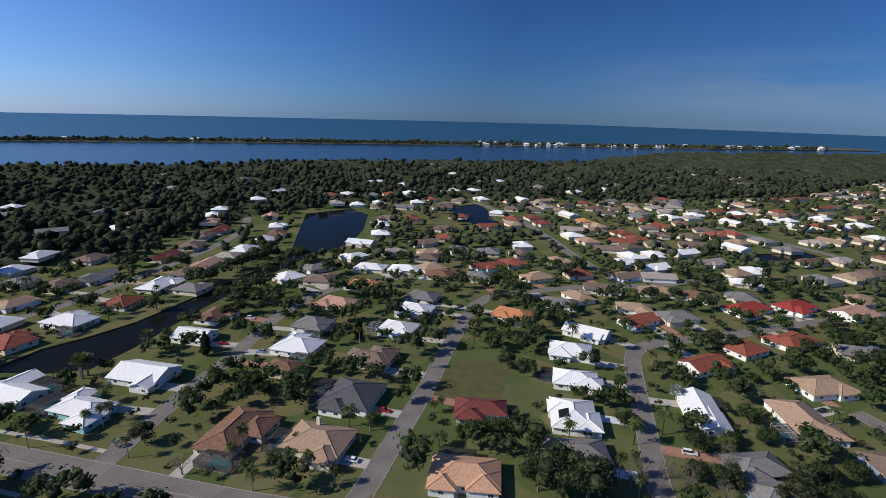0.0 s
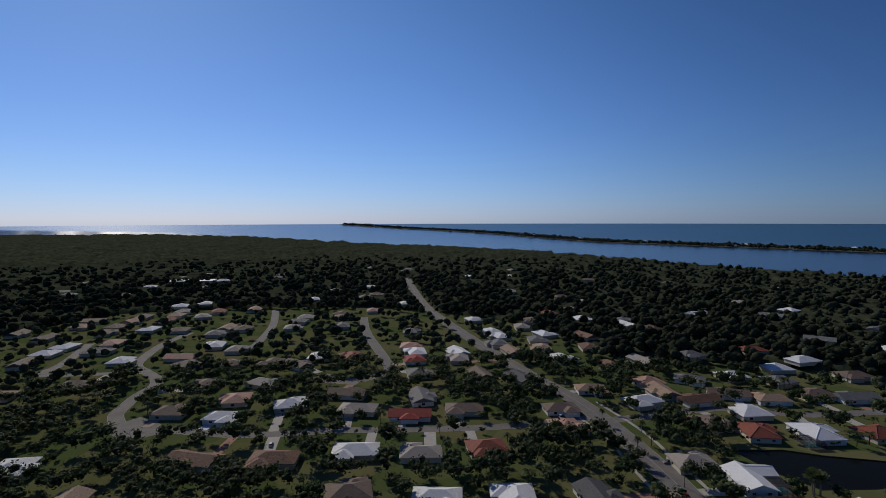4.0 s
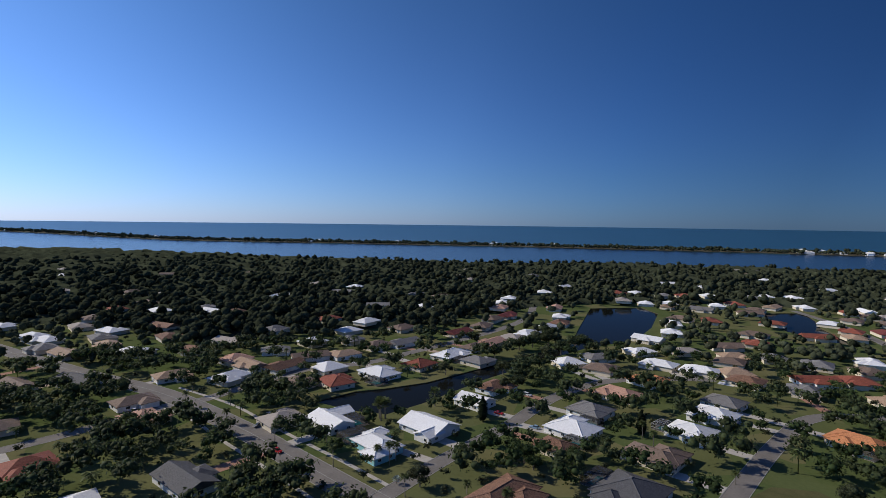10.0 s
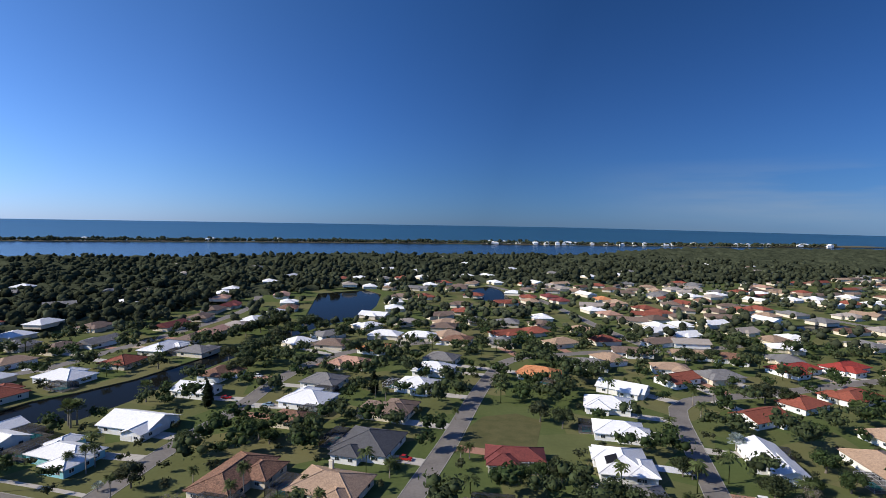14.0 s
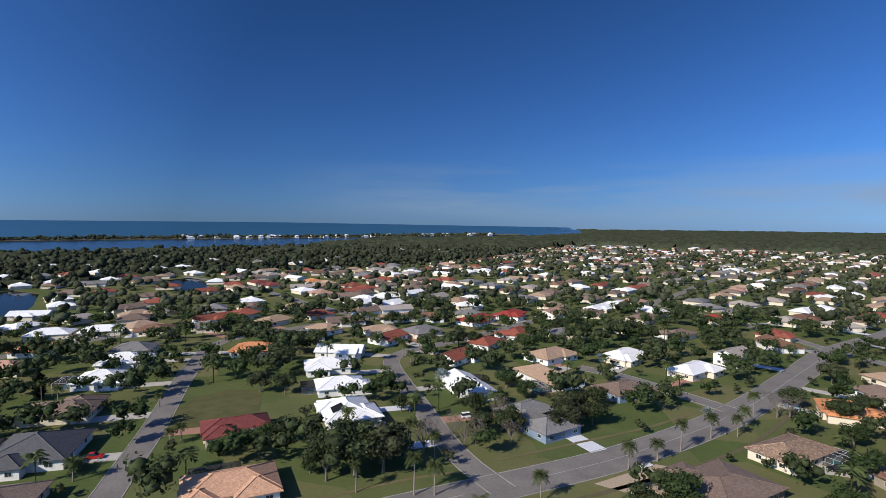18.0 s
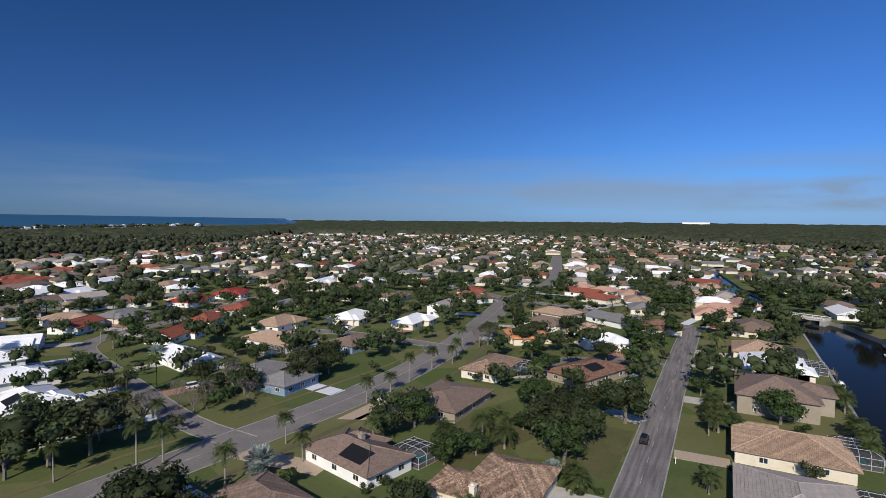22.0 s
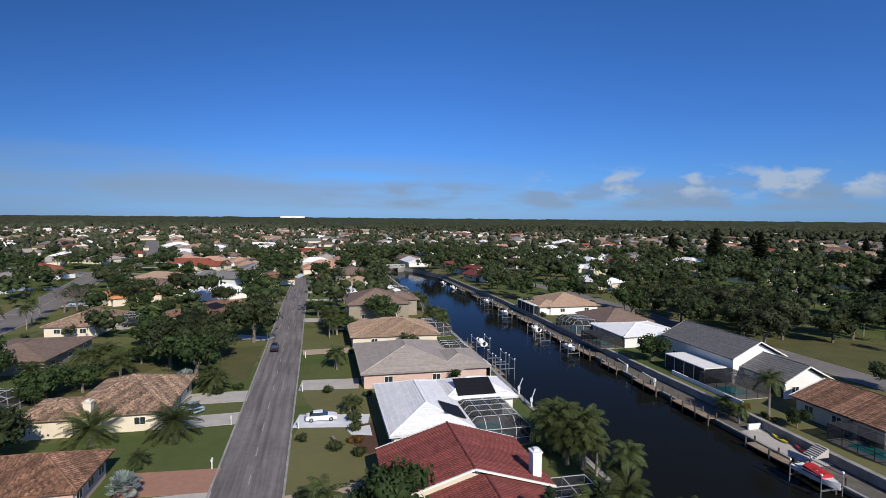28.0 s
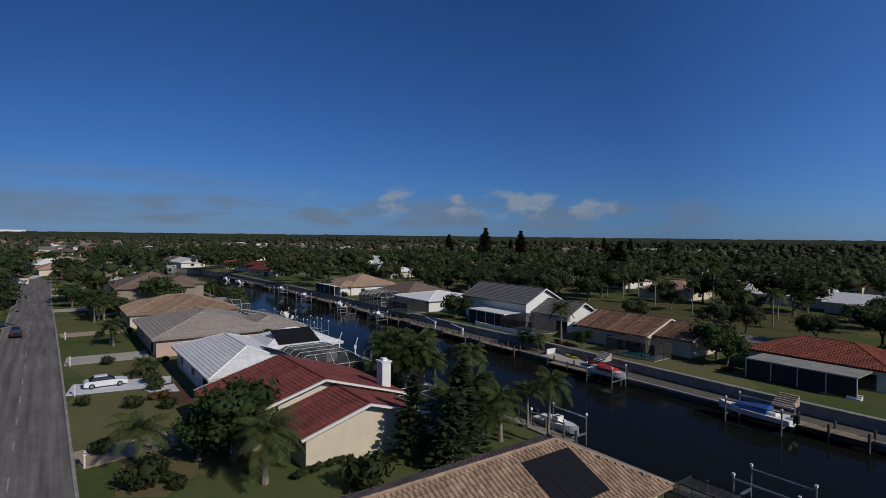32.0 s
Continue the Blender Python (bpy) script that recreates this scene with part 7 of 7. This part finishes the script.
def car(m, paint, label, length=4.7, tall=1.4, boxy=False):
    """A parked car along its local x: body, glass cabin, roof, lamps and wheels."""
    root = thing("car", m, label, "car", "parked cars")
    h = length / 2
    prof = [(-h, 0.38), (-h + 0.02, 0.75), (-h + 0.25, 0.9), (h * 0.35, 0.92), (h - 0.35, 0.8), (h - 0.03, 0.62), (h, 0.36)]
    b = Shape()
    n = len(prof)
    for y, k in ((-0.88, 0), (0.88, n)):
        b.v += [(x, y * (0.93 if i in (0, n - 1) else 1.0), z) for i, (x, z) in enumerate(prof)]
    b.v += [(x, y, 0.24) for y in (-0.85, 0.85) for x in (-h + 0.1, h - 0.1)]
    b.f += [(i, i + 1, n + i + 1, n + i) for i in range(n - 1)]
    b.f += [tuple(range(n - 1, -1, -1)) + (2 * n, 2 * n + 1), tuple(range(n, 2 * n)) + (2 * n + 3, 2 * n + 2), (0, n, 2 * n + 2, 2 * n), (2 * n - 1, n - 1, 2 * n + 1, 2 * n + 3), (2 * n, 2 * n + 2, 2 * n + 3, 2 * n + 1)]
    part("body", b, MAT[paint], root)
    c0, c1, t0, t1 = (-h + 0.55, h * 0.42, -h + 1.15, h * 0.06) if not boxy else (-h + 0.2, h * 0.45, -h + 0.35, h * 0.2)
    g = Shape().add([(c0, -0.8, 0.88), (c1, -0.8, 0.9), (c1, 0.8, 0.9), (c0, 0.8, 0.88), (t0, -0.6, tall - 0.04), (t1, -0.6, tall - 0.02), (t1, 0.6, tall - 0.02), (t0, 0.6, tall - 0.04)],
                    [(0, 1, 5, 4), (1, 2, 6, 5), (2, 3, 7, 6), (3, 0, 4, 7)])
    part("window", g, MAT["glass"], root, "dark tinted glass")
    part("roof", Shape().add([(t0 - 0.05, -0.64, tall - 0.05), (t1 + 0.05, -0.64, tall - 0.04), (t1 + 0.05, 0.64, tall - 0.04), (t0 - 0.05, 0.64, tall - 0.05), (t0 + 0.1, -0.5, tall + 0.02), (t1 - 0.1, -0.5, tall + 0.03), (t1 - 0.1, 0.5, tall + 0.03), (t0 + 0.1, 0.5, tall + 0.02)],
                             [(0, 1, 5, 4), (1, 2, 6, 5), (2, 3, 7, 6), (3, 0, 4, 7), (4, 5, 6, 7), (3, 2, 1, 0)]), MAT[paint], root)
    for x in (-h + 0.85, h - 0.9):
        for y in (-0.8, 0.8):
            w = part("wheel", WHEEL, None, root, at=Matrix.Translation((x, y, 0)))
            part("rim", RIM, None, w)
    for y in (-0.62, 0.62):
        part("headlight", Shape().box(-0.03, -0.18, -0.07, 0.03, 0.18, 0.07), MAT["trim"], root, at=Matrix.Translation((h - 0.02, y, 0.62)))
        part("tail_light", Shape().box(-0.03, -0.16, -0.06, 0.03, 0.16, 0.06), MAT["car_red"], root, at=Matrix.Translation((-h + 0.0, y, 0.72)))
    return root


ROAD_Z = 0.05
car(place(107.2, 48.7, 2, ROAD_Z), "car_black", "black pickup-sized car parked at the kerb", 4.9, 1.65, True)
car(place(60.6, 38.1, -90, 0.06), "car_white", "white coupe parked on a pale driveway")
car(place(68.5, 58.5, 48, 0.06), "car_blue", "pale blue car parked by the date palms", 4.6, 1.5)
car(place(-158, 174, -14, ROAD_Z), "car_red", "red car on the collector road", 4.6, 1.5)
car(place(126.5, 33, 90, 0.06), "car_white", "white car parked on a driveway behind palms", 4.5, 1.55)
_rng = random.Random(3)
for _x, _y, _a in SPOTS:
    if _rng.random() < 0.3 and 75 < math.hypot(_x, _y) < 330 and not (_x < 130 and 36 < _y < 64):
        _p = _rng.choice(["car_white", "car_grey", "car_black", "car_white", "car_red", "car_blue"])
        car(place(_x, _y, _a + _rng.choice((0, 180)), 0.06), _p, f"{_p[4:]} car parked on a house driveway", _rng.uniform(4.4, 4.9), _rng.uniform(1.4, 1.7), _rng.random() < 0.5)


# ---------- the straight street: driveways, beds, small things ----------
drive(60.9, 41.9, 59.0, 31.0, 5.2, "pale_concrete", "pale blue-grey painted driveway with a white car")
drive(78.8, 41.9, 78.0, 31.2, 6.0, "concrete", "grey concrete driveway to a pale house")
drive(103.5, 42.2, 104, 31.5, 4.6, "gravel", "tan gravel driveway between palms")
drive(36, 42, 38, 31, 4.5, "gravel", "sandy path to a red-roofed house")
drive(64, 50.6, 63.5, 59.5, 5.0, "concrete", "pale concrete driveway beside date palms")
drive(43.8, 50.4, 44.5, 60.5, 6.0, "pavers", "pinkish paved driveway")
drive(119, 51, 124, 60, 4.6, "concrete", "concrete driveway by a silver palm")
slab("garden_bed", [(51, 34), (57.5, 32.5), (58, 30.3), (48, 30.3), (47, 32)], 0.07, "mulch", "dark mulch bed with shrubs", "garden bed")
slab("garden_bed", [(57, 31), (56, 34.5), (54, 34), (53, 31)], 0.09, "pale_concrete", "pale paved entrance path", "path")
slab("verge", [(28, 34), (34, 33.5), (33, 39), (27, 40), (25, 37)], 0.05, "dry", "dry sandy lawn patch", "lawn")
slab("vacant_lot", [(-3, 203), (25, 204), (33, 232), (24, 240), (10, 236), (2, 222)], 0.04, "worn_lawn", "dry brown vacant lot", "lawn")
slab("vacant_lot", [(72, 80), (100, 70), (106, 88), (92, 92), (80, 92)], 0.04, "worn_lawn", "patchy brown back lawn", "lawn")
slab("vacant_lot", [(84, 52), (112, 51.5), (112, 60), (98, 66), (86, 60)], 0.04, "worn_lawn", "dry brown verge by the street", "lawn")
slab("forecourt", [(84, 118), (106, 117), (112, 108), (96, 105), (88, 109)], 0.06, "gravel", "sandy forecourt with planting islands", "forecourt")
slab("vacant_lot", [(20, -71), (92, -71), (98, -90), (60, -120), (20, -118)], 0.04, "worn_lawn", "brown open lawn behind the canal street", "lawn")


def mailbox(x, y):
    root = thing("mailbox", place(x, y), "white kerbside mailbox on a post", "mailbox", "mailboxes")
    part("post", Shape().box(-0.06, -0.06, 0, 0.06, 0.06, 1.05), MAT["white"], root)
    part("box", Shape().box(-0.25, -0.11, 1.05, 0.25, 0.11, 1.32).beam((-0.25, 0, 1.32), (0.25, 0, 1.32), 0.1, 8), MAT["trim"], root)


for _x, _y in ((57.8, 41.4), (75.2, 41.4), (46.8, 51.3), (61.3, 51.3), (98.5, 41.5), (121, 51.6), (34, 41.5)):
    mailbox(_x, _y)
BENCH = thing("bench", place(52.5, 36.5, 15), "small dark wooden garden bench on grass", "bench")
for _i in range(3):
    part("slat", Shape().box(-0.7, -0.2 + _i * 0.14, 0.42, 0.7, -0.09 + _i * 0.14, 0.46), MAT["wood"], BENCH)
for _x in (-0.6, 0.6):
    part("leg", Shape().box(_x - 0.04, -0.2, 0, _x + 0.04, 0.2, 0.42), MAT["pile"], BENCH)


# ---------- canal side ----------
def seawall_cap(pts, label):
    return tagged(new("seawall", strip_mesh("seawall", pts, 0.4, 0.16, MAT["seawall"], 0.22)), label, "seawall", kind="structure")


def quay(front, back, z, label):
    """A paved strip below the gardens: its top, and its face down into the water."""
    n = len(front)
    vs = [(x, y, z) for x, y in front] + [(x, y, z) for x, y in back] + [(x, y, -3.4) for x, y in front]
    fs = [(n + i, n + i + 1, i + 1, i) for i in range(n - 1)] + [(i, i + 1, 2 * n + i + 1, 2 * n + i) for i in range(n - 1)]
    tagged(new("pavement", mesh("pavement", vs, fs, MAT["quay"])), label, "quay", kind="structure")
    tagged(new("seawall", strip_mesh("seawall", front, 0.22, z + 0.09, MAT["seawall"], 0.3)), "pale concrete cap on the seawall", "seawall", kind="structure")


quay([(-150, -24.3), (11, -24.3), (46, -24.7), (72, -25.0), (105, -25.7), (170, -26.8), (262, -24.6)], [(-150, -27.98), (11, -27.98), (46, -29.18), (72, -28.88), (105, -28.98), (170, -29.78), (262, -26.98)], -1.25, "worn earth and concrete quay below the gardens")
seawall_cap([(-150, -28.15), (11, -28.15), (33.6, -28.9), (46, -29.4), (72, -29.1), (105, -29.2), (170, -30.0), (262, -27.2)], "pale cap on the garden retaining wall")
seawall_cap([(285, 2.9), (200, 2.6), (92, 3.4), (40, 4.6), (-150, 5.4)], "concrete cap on the north seawall")
tagged(new("seawall", strip_mesh("seawall", [(53, -31.4), (72, -31.6)], 0.15, 0.75, MAT["white"], 0.75)), "white retaining wall above the quay", "wall", kind="structure")
tagged(new("seawall", strip_mesh("seawall", [(46.6, -28.9), (46.6, -26.6)], 0.14, -0.35, MAT["white"], 0.9)), "white end wall of a canal terrace", "wall", kind="structure")
PILE = Shape().beam((0, 0, -2.4), (0, 0, 1.0), 0.14, 8).mesh("post", MAT["pile"])
PILE_TALL = Shape().beam((0, 0, -2.6), (0, 0, 2.0), 0.085, 8).mesh("post", MAT["steel"])


def dock(x, y, w, d, yaw=0.0, z=-1.15):
    """A plank deck on piles."""
    root = thing("dock", place(x, y, yaw, z), "weathered wooden boat dock on piles", "dock", "docks")
    n = max(2, int(w / 0.32))
    plank = Shape().box(-0.15, -d / 2, -0.05, 0.15, d / 2, 0).mesh("plank", MAT["wood"])
    for i in range(n):
        part("plank", plank, None, root, at=Matrix.Translation((-w / 2 + (i + 0.5) * w / n, 0, 0.12)))
    part("beam", Shape().box(-w / 2, -d / 2 + 0.1, -0.2, w / 2, -d / 2 + 0.25, 0.06).box(-w / 2, d / 2 - 0.25, -0.2, w / 2, d / 2 - 0.1, 0.06), MAT["pile"], root)
    for i in range(max(2, int(w / 3) + 1)):
        k = max(2, int(w / 3) + 1)
        for s in (-1, 1):
            part("post", PILE, None, root, at=Matrix.Translation((-w / 2 + w * i / (k - 1), s * d / 2, 0)))
    return root


def boat(m, length, label, canvas=None, cabin=True):
    """A small motor boat, bow along its local x."""
    root = thing("boat", m, label, "boat", "moored boats")
    s = Shape()
    secs = 8
    for i in range(secs):
        t = i / (secs - 1)
        x = -length / 2 + length * t
        w = length * 0.16 * (1 - max(0, (t - 0.45) / 0.55) ** 2.2) + 0.02
        top = 0.85 + 0.3 * t * t
        s.v += [(x, -w, top), (x, -w * 0.85, 0.3), (x, 0, 0.0 + 0.25 * max(0, t - 0.7) * 3), (x, w * 0.85, 0.3), (x, w, top), (x, w * 0.8, top - 0.05), (x, -w * 0.8, top - 0.05)]
    for i in range(secs - 1):
        s.f += [(i * 7 + k, i * 7 + (k + 1) % 7, (i + 1) * 7 + (k + 1) % 7, (i + 1) * 7 + k) for k in range(7)]
    s.f += [tuple(range(6, -1, -1)), tuple((secs - 1) * 7 + k for k in range(7))]
    part("hull", s, MAT["white"], root)
    if cabin:
        part("console", Shape().box(-0.4, -0.45, 0.8, 0.4, 0.45, 1.5), MAT["trim"], root)
        part("windshield", Shape().add([(0.4, -0.7, 1.0), (0.4, 0.7, 1.0), (0.1, 0.6, 1.6), (0.1, -0.6, 1.6)], [(0, 1, 2, 3)]), MAT["glass"], root)
    part("engine", Shape().box(-length / 2 - 0.5, -0.22, 0.5, -length / 2, 0.22, 1.35), MAT["tyre"], root)
    part("seat", Shape().box(-length * 0.3, -0.6, 0.7, -length * 0.2, 0.6, 1.15), MAT["trim"], root)
    if canvas:
        part("canvas", Shape().add([(-length * 0.2, -0.9, 1.5), (length * 0.22, -0.9, 1.25), (length * 0.22, 0.9, 1.25), (-length * 0.2, 0.9, 1.5), (-length * 0.2, 0, 1.8), (length * 0.22, 0, 1.5), (-length * 0.2, -0.95, 0.9), (length * 0.22, -0.95, 0.9), (-length * 0.2, 0.95, 0.9), (length * 0.22, 0.95, 0.9)],
                                   [(0, 1, 5, 4), (4, 5, 2, 3), (6, 7, 1, 0), (3, 2, 9, 8), (0, 4, 3, 8, 6), (1, 7, 9, 2, 5)]), MAT[canvas], root)
    return root


def boat_lift(x, y, yaw, w=3.4, l=4.5, z=0.0):
    root = thing("boat_lift", place(x, y, yaw, z), "four-post boat lift with steel beams", "boat lift", "boat lifts")
    for a in (-l / 2, l / 2):
        for b in (-w / 2, w / 2):
            part("post", PILE_TALL, None, root, at=Matrix.Translation((a, b, 0)))
            part("motor", Shape().box(-0.09, -0.12, 2.0, 0.09, 0.12, 2.2), MAT["white"], root, at=Matrix.Translation((a, b, 0)))
        part("cradle", Shape().box(a - 0.08, -w / 2, 0.05, a + 0.08, w / 2, 0.2), MAT["steel"], root)
    for b in (-w / 2, w / 2):
        part("beam", Shape().box(-l / 2, b - 0.06, 1.7, l / 2, b + 0.06, 1.82), MAT["steel"], root)
    return root


dock(38.6, -23.6, 8.5, 1.6, 0, -1.5)
dock(31.5, -24.0, 5, 1.5)
boat_lift(30.6, -21.9, 0, 3.2, 4.4, -1.2)
boat(place(30.4, -21.9, 180, -0.9), 6.2, "white motor boat with red canvas on a lift", "red_canvas")
dock(3.0, -23.6, 7, 1.8)
boat_lift(9.6, -22.0, 0, 3.4, 6.0, -1.3)
boat(place(10.2, -22.2, 0, -1.3), 8.2, "long white motor boat with blue canvas", "blue_canvas")


def kayak(x, y, yaw, mat, label):
    """A slim open boat lying on the quay."""
    root = thing("kayak", place(x, y, yaw, -1.19), label, "kayak", "kayaks")
    s = Shape()
    for i in range(9):
        t = -1 + i / 4
        w, u = 0.36 * (1 - t * t) + 0.02, 0.12 * t * t
        s.v += [(t * 1.7, -w, 0.26 + u), (t * 1.7, -w * 0.7, 0.06 + u), (t * 1.7, 0, u * 0.8), (t * 1.7, w * 0.7, 0.06 + u), (t * 1.7, w, 0.26 + u), (t * 1.7, 0, 0.3 + u)]
    for i in range(8):
        s.f += [(i * 6 + k, i * 6 + (k + 1) % 6, (i + 1) * 6 + (k + 1) % 6, (i + 1) * 6 + k) for k in range(6)]
    part("hull", s, MAT[mat], root)
    part("cockpit", Shape().box(-0.45, -0.22, 0.28, 0.35, 0.22, 0.34), MAT["tyre"], root)


kayak(42.2, -28.2, 172, "yellow", "yellow kayak lying on the quay terrace")
kayak(38.2, -28.0, 165, "red_canvas", "red kayak lying on the quay terrace")
slab("terrace", [(34, -24.9), (46.4, -25.0), (46.4, -28.9), (34, -28.6)], -1.2, "concrete", "pale concrete terrace beside the canal", "terrace")


def steps(x, y, yaw, n, wide, mat, label):
    root = thing("steps", place(x, y, yaw), label, "steps", "garden steps")
    for i in range(n):
        part("step", Shape().box(-wide / 2, -0.32 * (n - i), 0, wide / 2, -0.32 * (n - i - 1), 0.17 * (i + 1)), MAT[mat], root)


steps(34.6, -27.4, 180, 7, 1.8, "concrete", "pale concrete steps down to the terrace")
steps(8.2, -26.4, 180, 7, 2.2, "gravel", "tan wooden steps down to the quay")
steps(4.4, -35.6, 180, 3, 1.5, "white", "white steps at a screened lanai")


def davit(x, y, yaw, z):
    """A white boat davit: post, winch box and a slanting arm."""
    root = thing("davit", place(x, y, yaw, z), "white boat davit with a slanting arm", "davit", "boat davits")
    part("post", Shape().beam((0, 0, 0), (0, 0, 1.5), 0.13, 8), MAT["white"], root)
    part("winch", Shape().box(-0.2, -0.18, 1.0, 0.2, 0.18, 1.6), MAT["white"], root)
    part("arm", Shape().beam((0, 0, 1.45), (2.6, 0, 2.3), 0.09, 6), MAT["alu"], root)


for _x, _y, _a, _z in ((78.9, -25.6, 20, -1.2), (68.5, -25.2, 30, -1.2), (65.7, 3.9, -35, 0.0), (59.4, 4.1, -35, 0.0), (53.5, 4.4, -35, 0.0)):
    davit(_x, _y, _a, _z)
for _k in range(9):
    dock(56 + _k * 13.5, -24.0 - _k * 0.2, 9.5 - (_k % 3) * 1.5, 1.5)
boat_lift(98, -21.7, 0, 3.0, 4.4, -1.4)
boat(place(98, -21.7, 180, -0.9), 5.6, "white open motor boat on a lift")
boat_lift(120, -21.8, 0, 3.0, 4.4, -1.4)
boat(place(120, -21.8, 0, -0.8), 5.2, "white skiff on a boat lift")
boat_lift(146, -21.8, 0, 3.2, 4.6, -1.4)
boat(place(146, -21.8, 180, -0.7), 5.4, "grey open boat raised on a lift")
boat_lift(112, -20.6, 0, 2.8, 3.4, -1.6)
boat_lift(171, -23.2, 0, 3.2, 4.6, -1.4)
boat(place(171, -23.2, 180, -0.8), 5.8, "white motor boat raised on a lift")
dock(190, -24.6, 9, 1.5)
dock(210, -23.8, 9, 1.5)
boat(place(222, -22.6, 8, -2.1), 6.0, "white motor boat moored at the seawall")
boat(place(240, -21.8, 8, -2.1), 5.5, "small white boat moored at the seawall")
dock(107, 1.8, 7, 1.6, 0, -0.8)
boat_lift(105, -0.9, 0, 3.4, 4.6, -0.4)
boat(place(105, -0.9, 0, -0.3), 6.0, "grey-topped motor boat on a lift")
dock(84, 2.0, 8, 1.5, 0, -0.8)
boat_lift(82.5, 0.6, 0, 3.0, 3.4, 0.2)
boat_lift(88.5, 0.4, 0, 3.0, 3.4, 0.0)
dock(54, 3.0, 12, 1.6, 0, -0.6)
dock(20, 3.2, 8, 1.8, 0, -0.6)
boat_lift(19.5, 0.9, 0, 3.4, 4.5, -1.0)
boat(place(19.6, 0.9, 180, -0.85), 5.6, "white motor boat on a lift beside palms")
boat_lift(-0.5, -0.8, 0, 3.0, 4.6, -1.2)
dock(-1, 3.2, 8, 1.6, 0, -0.6)
dock(200, 1.0, 7, 1.4, 0, -0.8)
boat(place(188, 0.4, 0, -2.1), 5.5, "white motor boat moored by a seawall")

# the court pool of the aqua house
POOL = thing("pool", place(-132, 207, -18), "turquoise swimming pool with a white rim", "pool")
part("rim", Shape().box(-4.4, -2.6, 0, 4.4, -2.1, 0.14).box(-4.4, 2.1, 0, 4.4, 2.6, 0.14).box(-4.4, -2.1, 0, -3.9, 2.1, 0.14).box(3.9, -2.1, 0, 4.4, 2.1, 0.14), MAT["white"], POOL)
part("water", Shape().box(-3.9, -2.1, 0, 3.9, 2.1, 0.06), MAT["pool"], POOL, "turquoise pool water")

# the bridge where the street crosses the canal
BRIDGE = thing("bridge", place(312, 1, 65), "low concrete road bridge with white rails", "bridge")
part("deck", Shape().box(-14, -4.5, 0.35, 14, 4.5, 0.9), MAT["concrete"], BRIDGE)
for _s in (-1, 1):
    part("abutment", Shape().box(_s * 13 - 1.2, -4.4, -3, _s * 13 + 1.2, 4.4, 0.34), MAT["seawall"], BRIDGE)
    part("railing", Shape().box(-14, _s * 4.3 - 0.1, 1.5, 14, _s * 4.3 + 0.1, 1.7), MAT["white"], BRIDGE)
    for _i in range(8):
        part("post", Shape().box(-0.1, -0.1, 0.9, 0.1, 0.1, 1.5), MAT["white"], BRIDGE, at=Matrix.Translation((-13.5 + _i * 3.86, _s * 4.3, 0)))

# a long pale building on the far horizon, and one in the western woods
for _x, _y, _w, _d, _h, _l in ((4300, 250, 90, 30, 26, "long white building above the far woods"), (-967, -73, 34, 12, 7, "large low white building in the western woods")):
    _b = thing("building", place(_x, _y, 78 if _x < 0 else 90, land_rise(math.hypot(_x, _y))), _l, "building")
    part("wall", Shape().box(-_w, -_d, 0, _w, _d, _h), MAT["white"], _b)
    part("roof", Shape().box(-_w - 1, -_d - 1, _h, _w + 1, _d + 1, _h + 1), MAT["trim"], _b)
